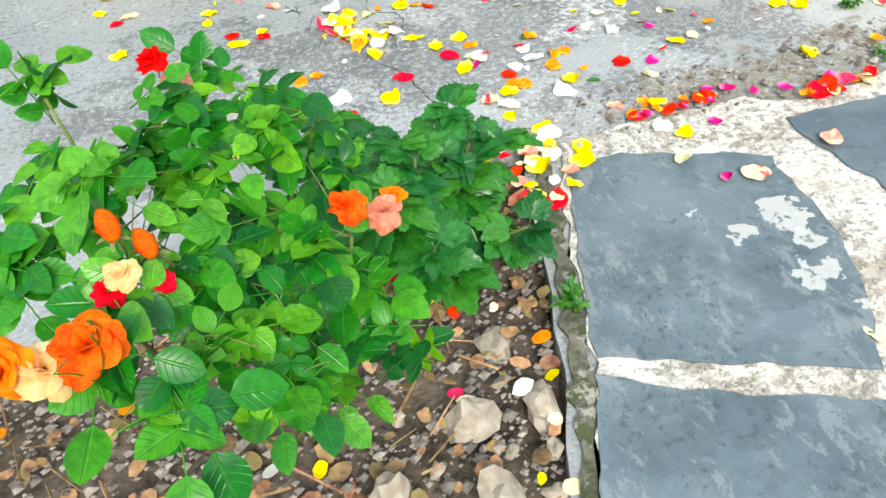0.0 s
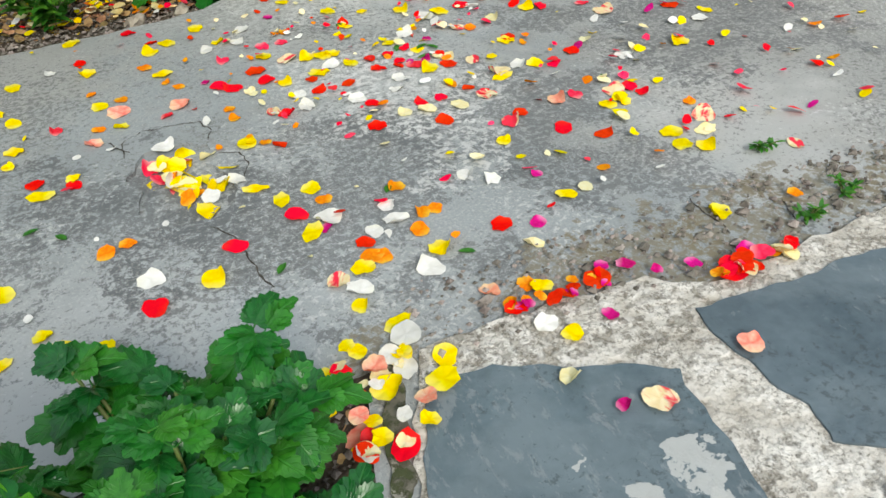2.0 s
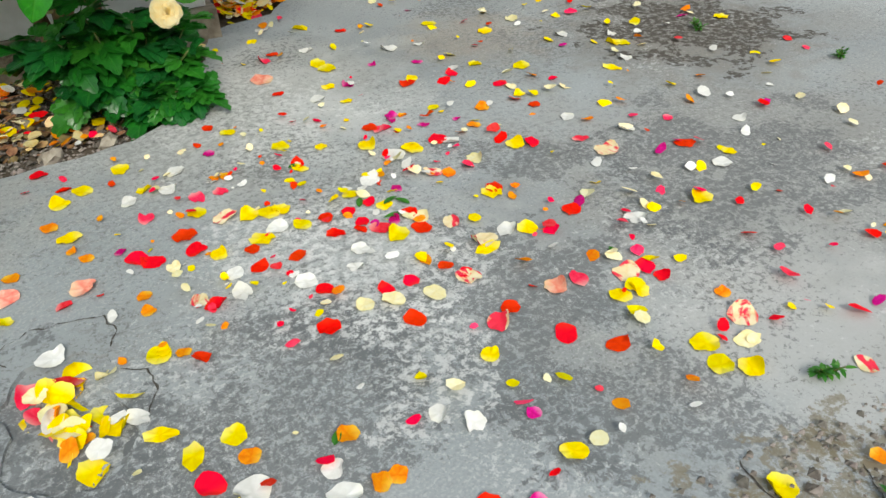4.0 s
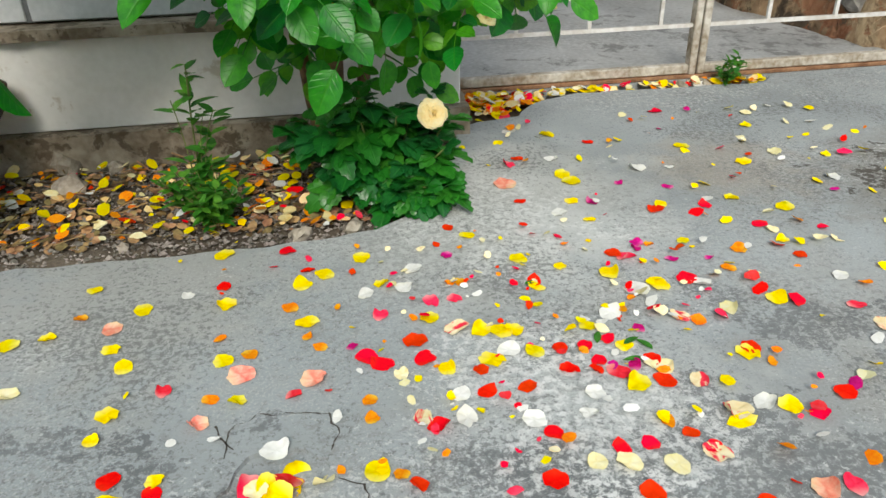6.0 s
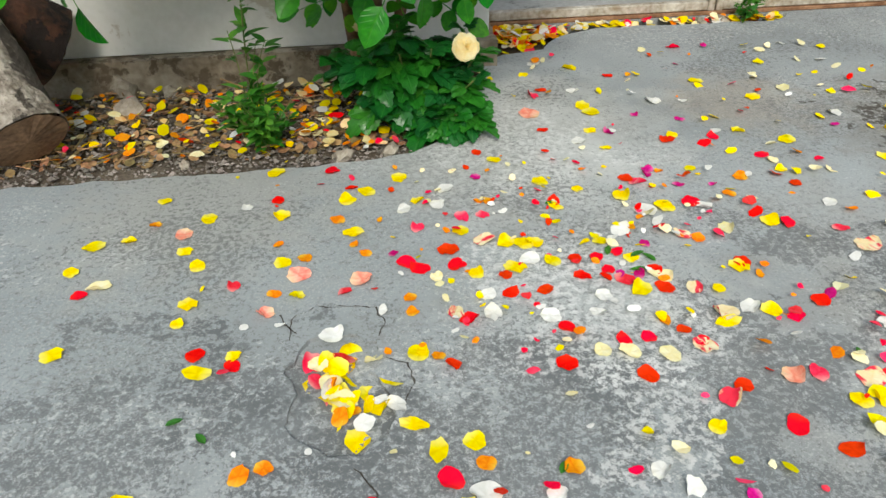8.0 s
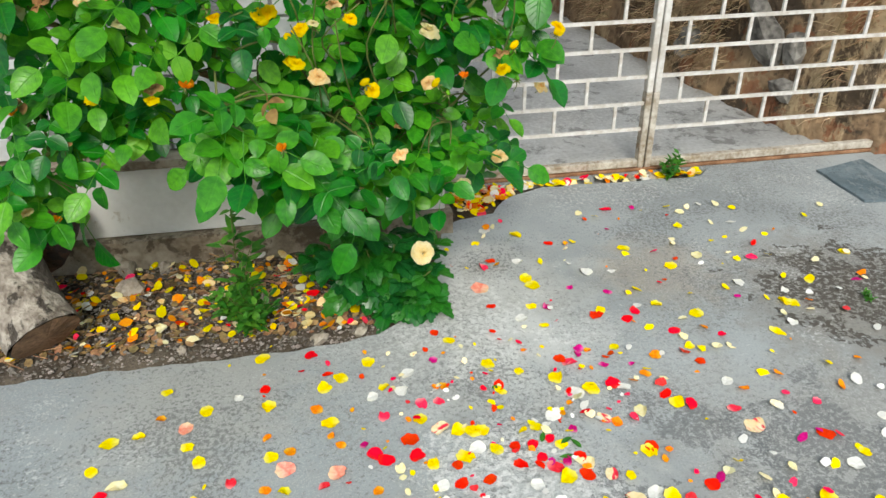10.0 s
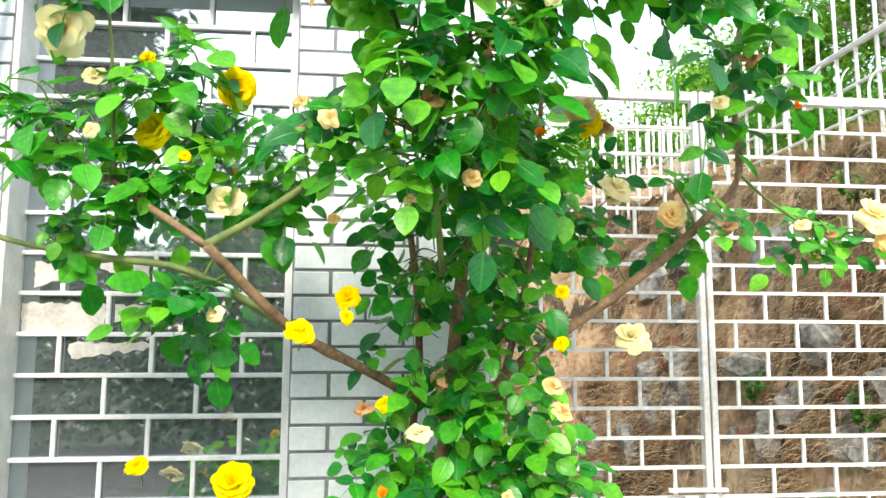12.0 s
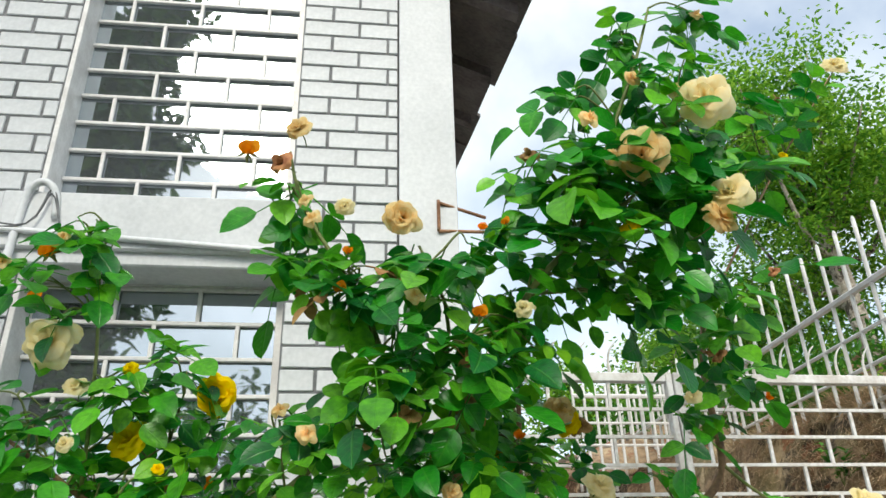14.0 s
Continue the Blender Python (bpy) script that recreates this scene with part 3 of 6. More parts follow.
uneven("soil_near", (-0.92, -0.1), (0.72, 1.19), -0.03, 0.016, 0.012, M["soil"], None, "dark gravelly soil of the near flower bed", 5)
uneven("soil_far", (-1.52, 2.31), (1.0, 2.95), -0.022, 0.016, 0.012, M["soil"], None, "dark gravelly soil of the bed below the wall", 6)
uneven("gutter_bottom", (0.97, 2.91), (2.05, 3.2), -0.03, 0.02, 0.006, M["soil"], None, "dirt in the gap along the gate", 8)
uneven("pothole_bottom", (0.42, 1.50), (0.65, 1.82), -0.007, 0.012, 0.004, M["concrete"], None, "rough bottom of a shallow hole in the concrete", 9)


def inside(p, poly):
    x, y = p
    hit = False
    for i in range(len(poly)):
        (x1, y1), (x2, y2) = poly[i - 1], poly[i]
        if (y1 > y) != (y2 > y) and x < (x2 - x1) * (y - y1) / (y2 - y1) + x1:
            hit = not hit
    return hit


# slate paving, mortar and kerb
MORTAR = [(0.715, 1.10), (0.735, 1.145), (0.80, 1.15), (0.92, 1.14), (1.05, 1.125), (1.12, 1.075), (1.25, 1.085), (1.45, 1.10), (1.9, 1.02), (2.2, 0.4), (1.6, -0.8), (0.15, -0.8), (0.24, 0.0), (0.41, 0.36), (0.50, 0.58), (0.575, 0.73), (0.64, 0.92)]
bm = bmesh.new()
slab(bm, [ragged(MORTAR, 0.025, 0.014, 22, 11)], 0.006, -0.05)
mortar = tagged(part("mortar", bm, M["mortar"]), "rough whitish cement between the slate slabs", "mortar", kind="structure")
SLATES = [
    [(0.724, 1.094), (0.80, 1.078), (0.86, 1.05), (0.924, 1.017), (0.992, 0.983), (0.977, 0.934), (0.975, 0.872), (0.953, 0.795), (0.922, 0.723), (0.898, 0.682), (0.856, 0.622), (0.775, 0.664), (0.693, 0.704), (0.588, 0.757), (0.65, 0.92)],
    [(1.066, 1.050), (1.13, 1.043), (1.218, 1.034), (1.30, 1.04), (1.367, 1.028), (1.62, 0.97), (1.60, 0.74), (1.42, 0.68), (1.25, 0.735), (1.118, 0.795), (1.068, 0.83), (1.077, 0.878), (1.066, 0.945), (1.062, 1.005)],
    [(0.577, 0.734), (0.622, 0.700), (0.747, 0.631), (0.828, 0.588), (0.80, 0.42), (0.72, 0.26), (0.56, 0.28), (0.40, 0.36), (0.50, 0.58)],
    [(1.045, 0.70), (1.14, 0.70), (1.26, 0.64), (1.38, 0.55), (1.25, 0.40), (1.05, 0.44), (0.95, 0.54), (0.965, 0.62)],
]
for i, s in enumerate(SLATES):
    bm = bmesh.new()
    slab(bm, [ragged(s, 0.010, 0.007, 30, 20 + i)], 0.0095, -0.02)
    tagged(part("slate_slab", bm, M["slate"]), "blue-grey slate paving slab with split surface set in mortar", "paving slab", "slate slabs")
bm = bmesh.new()
KERB = [(0.695, 1.15), (0.655, 1.02), (0.60, 0.86), (0.54, 0.70), (0.46, 0.52), (0.37, 0.30), (0.20, -0.06)]
slab(bm, [ragged([(x + 0.016, y - 0.008) for x, y in KERB] + [(x - 0.004, y + 0.002) for x, y in KERB[::-1]], 0.008, 0.012, 36, 31)], 0.006, -0.06)
tagged(part("kerb", bm, M["kerb"]), "narrow mossy weathered concrete edge of the flower bed", "kerb", kind="structure")
bm = bmesh.new()
slab(bm, [ragged([(2.38, 3.07), (2.60, 3.13), (2.62, 2.80), (2.40, 2.82)], 0.03, 0.006, 20, 33)], 0.010, 0.001)
tagged(part("slate_slab", bm, M["slate"]), "loose flat slate slab lying on the concrete by the gate", "paving slab")


# ---- cracks in the concrete ----
M["crack"] = mat("crack_dirt", (0.04, 0.035, 0.03), (0.09, 0.08, 0.07), 0.95, 20, 90, 0.3)
for line in ([(0.56, 1.517), (0.585, 1.468), (0.592, 1.417), (0.596, 1.374), (0.611, 1.333)], [(1.218, 1.249), (1.209, 1.214), (1.216, 1.184), (1.216, 1.153)], [(1.333, 1.183), (1.316, 1.143), (1.311, 1.115)], [(0.46, 1.78), (0.465, 1.83), (0.50, 1.855), (0.56, 1.85), (0.60, 1.84), (0.615, 1.80), (0.60, 1.765)], [(0.475, 1.79), (0.455, 1.81), (0.445, 1.845)], [(0.61, 1.72), (0.64, 1.70), (0.65, 1.66), (0.63, 1.62)]):
    bm = bmesh.new()
    fine = []
    for p, q in zip(line, line[1:]):
        for k in range(8):
            t = k / 8
            x, y = p[0] + (q[0] - p[0]) * t, p[1] + (q[1] - p[1]) * t
            fine.append((x + 0.006 * noise.noise(Vector((x * 60, y * 60, 2))), y + 0.006 * noise.noise(Vector((x * 60, y * 60, 7)))))
    rows = []
    for k, (x, y) in enumerate(fine):
        w = 0.0016 * (0.4 + abs(noise.noise(Vector((k * 0.7, 3, 1)))) * 1.6)
        rows.append((bm.verts.new((x - w, y, 0.0012)), bm.verts.new((x + w, y + w, 0.0012))))
    for p, q in zip(rows, rows[1:]):
        bm.faces.new((p[0], p[1], q[1], q[0]))
    tagged(part("crack", bm, M["crack"]), "thin dark crack running across the concrete", "crack", kind="structure")

# ---- house ----
WY, GY = 2.93, 3.05  # wall face, window glass
OX0, OX1 = -0.42, 0.39
CORNER, PILLAR = 0.752, 0.958


def wall_block(name, lo, hi, label, material=None, bevel=0.003):
    bm = bmesh.new()
    box(bm, lo, hi, bevel)
    return tagged(part(name, bm, material or M["joint"]), label, "wall", kind="structure")


brick_wall = tagged(empty("wall_north", (0, WY, 0)), "white painted brick house wall with recessed dark joints", "wall", kind="structure")
for lo, hi in (((-3.0, WY + 0.006, 0.33), (OX0, 3.25, 5.0)), ((OX1, WY + 0.006, 0.33), (CORNER, 3.25, 4.6)), ((OX0, WY + 0.006, 0.33), (OX1, 3.25, 0.73)), ((OX0, WY + 0.006, 4.25), (OX1, 3.25, 5.0))):
    bm = bmesh.new()
    box(bm, [a - b for a, b in zip(lo, (0, WY, 0))], [a - b for a, b in zip(hi, (0, WY, 0))])
    part("joint_backing", bm, M["joint"], brick_wall, "grey mortar behind the bricks")
wall_block("pillar", (CORNER + 0.004, WY - 0.012, 0.33), (PILLAR, 3.3, 5.0), "smooth white rendered corner pillar of the house", M["wall_white"])
wall_block("wall_east", (0.62, 3.31, 0.0), (PILLAR - 0.004, 7.0, 4.9), "plain white side wall of the house", M["wall_white"])
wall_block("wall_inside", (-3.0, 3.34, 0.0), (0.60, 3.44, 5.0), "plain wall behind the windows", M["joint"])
wall_block("plinth", (-3.0, WY - 0.03, 0.075), (PILLAR + 0.01, 3.3, 0.30), "whitewashed smooth plinth along the foot of the wall", M["plinth"])
bm = bmesh.new()
slab(bm, [ragged([(-3.0, WY - 0.075), (PILLAR + 0.03, WY - 0.06), (PILLAR + 0.03, 3.3), (-3.0, 3.3)], 0.03, 0.012, 16, 41)], 0.073, -0.07)
tagged(part("footing", bm, M["footing"]), "rough earth-stained cement footing below the plinth", "footing", kind="structure")
bm = bmesh.new()
slab(bm, [ragged([(-3.0, WY - 0.06), (PILLAR + 0.02, WY - 0.06), (PILLAR + 0.02, WY + 0.02), (-3.0, WY + 0.02)], 0.02, 0.008, 22, 42)], 0.326, 0.301)
tagged(part("plinth_cap", bm, M["footing"]), "crumbling brown stone course on top of the plinth", "plinth cap", kind="structure")
bm = bmesh.new()
box(bm, (-0.50, WY - 0.05, 2.60), (0.43, 3.06, 2.80), 0.006)
box(bm, (-0.50, WY - 0.03, 2.555), (0.43, 3.06, 2.605), 0.005)
tagged(part("lintel", bm, M["wall_white"]), "white concrete band between the two windows", "lintel", kind="structure")


def window(name, z0, z1, first):
    w = tagged(empty(name, (0, GY, 0)), "dark glass window behind a white metal grille in a brick pattern", "window", kind="structure")
    bm = bmesh.new()
    box(bm, (OX0, 0.012, z0), (OX1, 0.016, z1))
    part("pane", bm, M["glass"], w)
    bm = bmesh.new()
    box(bm, (OX0 - 0.002, -0.115, z0), (OX0 + 0.016, 0.03, z1), 0.002)
    box(bm, (OX1 - 0.030, -0.02, z0), (OX1 + 0.002, 0.03, z1), 0.002)
    part("window_frame", bm, M["metal"], w)
    row, bar = 0.1195, 0.0135
    n = int((z1 - z0) / row) + 1
    bm = bmesh.new()
    box(bm, (OX0, -0.006, -bar / 2), (OX1, 0.008, bar / 2), 0.002)
    flat = mesh_of("grille_bar", bm, M["metal"])
    bm = bmesh.new()
    box(bm, (-bar / 2, -0.005, -row / 2), (bar / 2, 0.007, row / 2), 0.002)
    stub = mesh_of("grille_stub", bm, M["metal"])
    for k in range(n + 1):
        z = min(first + k * row, z1)
        piece("grille_bar", flat, w, (0, 0, z))
        if k < n and z + row / 2 < z1:
            x = OX0 + (0.135 if k % 2 else 0.268)
            while x < OX1 - 0.02:
                piece("grille_stub", stub, w, (x, 0, z + row / 2))
                x += 0.262
    return w


window_1 = window("window_1", 0.73, 2.557, 0.749)
M["film"] = mat("peeling_film", (0.42, 0.38, 0.33), (0.68, 0.64, 0.58), 0.8, 12, 80, 0.4, 0.002)
for i, (x0, x1, zt, zb0, zb1) in enumerate(((-0.40, -0.165, 1.558, 1.468, 1.464), (-0.372, -0.292, 1.675, 1.60, 1.625), (-0.257, -0.03, 1.441, 1.392, 1.425), (-0.138, -0.05, 1.553, 1.50, 1.53), (-0.19, -0.045, 1.677, 1.655, 1.64))):
    bm = bmesh.new()
    rim = ragged([(x0, zb0), (x1, zb1), (x1, zt), (x0, zt)], 0.008, 0.010, 45, 60 + i)
    front = [bm.verts.new((x, 0.0095, z)) for x, z in rim]
    back = [bm.verts.new((x, 0.0115, z)) for x, z in rim]
    bm.faces.new(front)
    for k in range(len(rim)):
        j = (k + 1) % len(rim)
        bm.faces.new((front[k], back[k], back[j], front[j]))
    part("peeling_film", bm, M["film"], window_1, "pale peeling film on the glass")
window("window_2", 2.80, 4.25, 2.83)


def pipe(name, pts, r, material, label, cat, parent=None):
    bm = bmesh.new()
    tube(bm, pts, r, r, 8)
    ob = part(name, bm, material, parent, smooth=True)
    if not parent:
        tagged(ob, label, cat)
    return ob


pipe("drain_pipe", [(-0.50, 2.875, 1.2), (-0.46, 2.875, 2.27), (-0.44, 2.875, 2.52), (-0.425, 2.87, 2.76), (-0.40, 2.865, 2.815), (-0.365, 2.865, 2.82), (-0.335, 2.87, 2.78), (-0.325, 2.875, 2.70)], 0.013, M["pipe"], "white plastic pipe bent over at the top on the wall", "pipe")
pipe("conduit", [(-1.2, 2.868, 2.68), (-0.52, 2.868, 2.655), (-0.1, 2.868, 2.632), (0.36, 2.868, 2.605)], 0.010, M["pipe"], "thin pale conduit running along the concrete band", "conduit")
for dx in (0.0, 0.02):
    pipe("cable", [(-1.2, 2.86, 2.70 + dx), (-0.6, 2.86, 2.685 - dx), (-0.40, 2.86, 2.67), (-0.345, 2.86, 2.80 - dx), (-0.30, 2.862, 2.66)], 0.003, M["joint"], "thin dark cable looped beside the pipe", "cable")
bracket = tagged(empty("bracket", (0.89, 2.93, 2.72)), "rusty angle iron bracket on the corner of the house", "bracket")
for pts in ([(0, -0.02, 0), (0, -0.02, 0.12)], [(0, -0.02, 0.11), (0.17, 0.02, 0.08)], [(0, -0.02, 0.0), (0.23, 0.03, 0.03)]):
    pipe("arm", pts, 0.006, M["rust"], "", "", bracket)

# roof with a side eave of overlapping sheets
roof = tagged(empty("roof", (0.9, 2.6, 4.0)), "dark weathered sheet roof with an overhanging side eave", "roof", kind="structure")
for i in range(5):
    bm = bmesh.new()
    y0, y1 = 0.24 + i * 0.48, 0.24 + (i + 1) * 0.48 + 0.06
    zz = lambda y: -0.22 + 0.26 * y
    verts = []
    for k in range(13):
        u = k / 12
        x = 0.42 - 3.0 * u
        up = 0.42 * (0.42 - x) + 0.012 * math.sin(u * 90)
        jag = 0.02 * math.sin(i * 2.3) if k == 0 else 0
        for y in (y0, y1):
            for dz in (0.0, 0.02):
                verts.append(bm.verts.new((x + jag, y, zz(y) + up + dz + 0.012 * (i % 2))))
    for k in range(12):
        a, b = verts[k * 4:k * 4 + 4], verts[k * 4 + 4:k * 4 + 8]
        for q in ((a[0], b[0], b[2], a[2]), (a[1], a[3], b[3], b[1]), (a[0], a[1], b[1], b[0]), (a[2], b[2], b[3], a[3])):
            bm.faces.new(q)
    bm.faces.new(verts[0:4][:2] + verts[2:4][::-1])
    bmesh.ops.recalc_face_normals(bm, faces=bm.faces)
    part("roof_sheet", bm, M["roof"], roof)
for i in range(4):
    bm = bmesh.new()
    y = 0.4 + i * 0.6
    box(bm, (-1.5, y, 0.0), (0.36, y + 0.05, 0.06))
    for v in bm.verts:
        v.co.z += -0.30 + 0.26 * y + 0.42 * (0.36 - v.co.x)
    part("rafter", bm, M["roof"], roof)

# ---- gate ----
GATE_Y = 3.22


def gate_leaf(x0, x1, upper, label):
    g = tagged(empty("metal_gate", (0, GATE_Y, 0)), label, "gate", "gate leaves")
    for x in (x0, x1):
        bm = bmesh.new()
        box(bm, (x - 0.011, -0.018, 0.30), (x + 0.011, 0.018, 2.33), 0.003)
        part("stile", bm, M["gate_metal"], g)
        bm = bmesh.new()
        box(bm, (x - 0.0115, -0.0185, 0.012), (x + 0.0115, 0.0185, 0.30), 0.003)
        part("stile_foot", bm, M["dirty_metal"], g, "mud-stained foot of the stile")
    bm = bmesh.new()
    box(bm, (x0 + 0.011, -0.016, 2.295), (x1 - 0.011, 0.016, 2.328), 0.003)
    part("top_rail", bm, M["gate_metal"], g)
    bm = bmesh.new()
    box(bm, (x0 + 0.011, -0.014, 0.014), (x1 - 0.011, 0.014, 0.042), 0.003)
    part("bottom_rail", bm, M["dirty_metal"], g, "mud-stained bottom rail")
    row, bar = 0.097, 0.011
    bm = bmesh.new()
    box(bm, (x0 + 0.011, -0.006, -bar / 2), (x1 - 0.011, 0.006, bar / 2))
    flat = mesh_of("bar", bm, M["gate_metal"])
    bm = bmesh.new()
    box(bm, (-bar / 2, -0.005, -row / 2), (bar / 2, 0.005, row / 2))
    stub = mesh_of("stub", bm, M["gate_metal"])
    for k in range(-7, 15):
        z = 0.84 + k * row
        piece("bar", flat, g, (0, 0, z))
        x = upper if k % 2 == 0 else upper + 0.1115
        while x > x0 + 0.03:
            x -= 0.223
        x += 0.223
        while x < x1 - 0.02:
            piece("stub", stub, g, (x, 0, z + row / 2))
            x += 0.223
    bm = bmesh.new()
    tube(bm, [(0, 0, 0), (0.0, 0, 0.05), (0.008, -0.01, 0.09), (0.028, -0.015, 0.115)], 0.007, 0.002, 5)
    spike = mesh_of("spike", bm, M["gate_metal"])
    x = x0 + 0.09
    while x < x1 - 0.03:
        piece("spike", spike, g, (x, 0, 2.326))
        x += 0.1115
    return g


left_leaf = gate_leaf(1.0, 1.750, 1.524, "white metal gate leaf with lock and brick-pattern bars")
right_leaf = gate_leaf(1.778, 2.95, 2.093, "white metal gate leaf in a brick pattern, shut with a bolt")
bm = bmesh.new()
box(bm, (1.66, -0.03, 0.86), (1.705, -0.006, 0.945), 0.004)
box(bm, (1.728, -0.032, 0.865), (1.772, -0.019, 0.95), 0.004)
part("lock_case", bm, M["metal"], left_leaf, "white metal lock case")
bm = bmesh.new()
tube(bm, [(1.60, -0.032, 0.965), (1.70, -0.034, 0.965), (1.80, -0.034, 0.963)], 0.008, 0.008, 8)
part("bolt", bm, M["gate_metal"], left_leaf, "sliding bolt")
bm = bmesh.new()
box(bm, (0.985, GATE_Y - 0.02, 0.0), (2.96, GATE_Y + 0.02, 0.012), 0.002)
tagged(part("sill_bar", bm, M["rust"]), "rusty metal strip on the ground under the gate", "sill", kind="structure")

# ---- hillside ----
FOOT = [(-4, 4.2), (2.4, 3.6), (3.0, 3.05), (3.27, 2.62), (3.46, 2.48), (3.8, 2.41), (4.25, 2.33), (4.8, 2.24), (5.56, 2.13), (6.0, 2.0), (6.35, 1.5), (6.7, 0.9), (30, 0.8)]


def foot(y):
    for (y0, x0), (y1, x1) in zip(FOOT, FOOT[1:]):
        if y0 <= y <= y1:
            return x0 + (x1 - x0) * (y - y0) / (y1 - y0)
    return FOOT[0][1] if y < FOOT[0][0] else FOOT[-1][1]


def hill_z(x, y):
    s = min(x - foot(y), 2.0 if y < 6.6 else 9.0)
    if y > 6.0:
        s = min(s, (y - 6.0) * 0.9 + max(0.0, x - 2.0))
    s = min(x - foot(y), s)
    if s <= 0:
        return -0.08
    z = 2.45 * min(s / 0.62, 1.0) ** 0.8 + max(0.0, x - foot(y) - 0.62) * 0.32
    rough = 0.10 * noise.noise(Vector((x * 2.2, y * 2.2, z * 1.5))) + 0.05 * noise.noise(Vector((x * 7, y * 7, z * 5)))
    return z + rough * min(1.0, s * 5)


bm = bmesh.new()
xs = [0.8 + 0.045 * i for i in range(75)] + [4.2 + 0.5 * i for i in range(60)]
ys = [2.2 + 0.06 * i for i in range(95)] + [8.0 + 0.6 * i for i in range(50)]
grid = [[bm.verts.new((x + 0.03 * noise.noise(Vector((y * 5, x * 5, 1))), y, hill_z(x, y))) for y in ys] for x in xs]
for a, b in zip(grid, grid[1:]):
    for k in range(len(ys) - 1):
        if max(v.co.z for v in (a[k], a[k + 1], b[k], b[k + 1])) > -0.07:
            bm.faces.new((a[k], b[k], b[k + 1], a[k + 1]))
for v in [v for v in bm.verts if not v.link_faces]:
    bm.verts.remove(v)
hill = tagged(part("hillside", bm, M["hill"], smooth=True), "steep cut bank of dry brown earth behind the gate", "hillside", kind="structure")

# rocks, dry grass and weeds on the bank
for i in range(46):
    y = rng.uniform(3.4, 6.3)
    s = rng.uniform(0.02, 0.5)
    x = foot(y) + s
    bm = bmesh.new()
    r = rng.uniform(0.05, 0.15)
    blob(bm, (0, 0, 0), (r, r * 1.3, r * 0.55), i + 0.5, 0.5)
    ob = tagged(part("rock", bm, M["rock"]), "grey rock jutting out of the earth bank", "rock", "rocks in the bank")
    ob.location = (x + 0.02, y, hill_z(x, y) - 0.02)
verts, faces = [], []
for i in range(26000):
    y = rng.uniform(3.3, 6.9)
    x = foot(y) + rng.random() ** 1.2 * 0.9 + 0.01
    if noise.noise(Vector((x * 3, y * 3, 4))) < -0.12:
        continue
    z = hill_z(x, y)
    L, a = rng.uniform(0.05, 0.17), rng.uniform(-1.2, 1.2)
    out = Vector((-0.75 + rng.uniform(-0.3, 0.3), math.sin(a) * 0.6 - 0.25, rng.uniform(-0.8, 0.4))).normalized() * L
    w = Vector((0.15, 1, 0.2)).normalized() * 0.0035
    p = Vector((x, y, z))
    k = len(verts)
    mid = p + out * 0.5 + Vector((-0.01, 0, 0.015))
    verts += [p - w, p + w, mid + w * 0.7, mid - w * 0.7, p + out]
    faces += [(k, k + 1, k + 2, k + 3), (k + 3, k + 2, k + 4)]
me = bpy.data.meshes.new("dry_grass")
me.from_pydata(verts, [], faces)
me.materials.append(M["dry_grass"])
tagged(new("dry_grass", me), "straw-coloured dry grass hanging over the earth bank", "dry grass", kind="stuff")

# ---- fences on the bank ----


def picket_fence(name, origin, along, n, step, height, drop, label):
    f = tagged(empty(name, origin), label, "fence", "spiked fences")
    d = Vector(along)
    bm = bmesh.new()
    tube(bm, [(0, 0, 0), (0, 0, height * 0.5), (0, 0, height)], 0.011, 0.011, 6)
    tube(bm, [(0, 0, height), (0, 0, height + 0.02)], 0.013, 0.004, 6)
    me = mesh_of("picket", bm, M["metal"], True)
    for i in range(n):
        piece("picket", me, f, d * (i * step) + Vector((0, 0, -drop)))
    bm = bmesh.new()
    for z, r in ((0.0, 0.018), (-drop + 0.16, 0.010), (-drop + 0.32, 0.010), (-drop + 0.48, 0.010)):
        if z <= 0:
            tube(bm, [Vector((0, 0, z)), d * (n * step * 0.5) + Vector((0, 0, z)), d * (n * step) + Vector((0, 0, z))], r, r, 6)
    part("rail", bm, M["metal"], f)
    return f


picket_fence("spiked_fence", (3.0, 3.0, 2.92), (0, 1, 0), 30, 0.155, 1.0, 0.68, "white metal fence with spiked bars along the top of the bank")
picket_fence("spiked_fence", (2.25, 6.0, 3.03), (1, 0, 0), 11, 0.085, 0.75, 0.68, "white metal fence panel with close spiked bars")

# ---- trees and shrubs ----


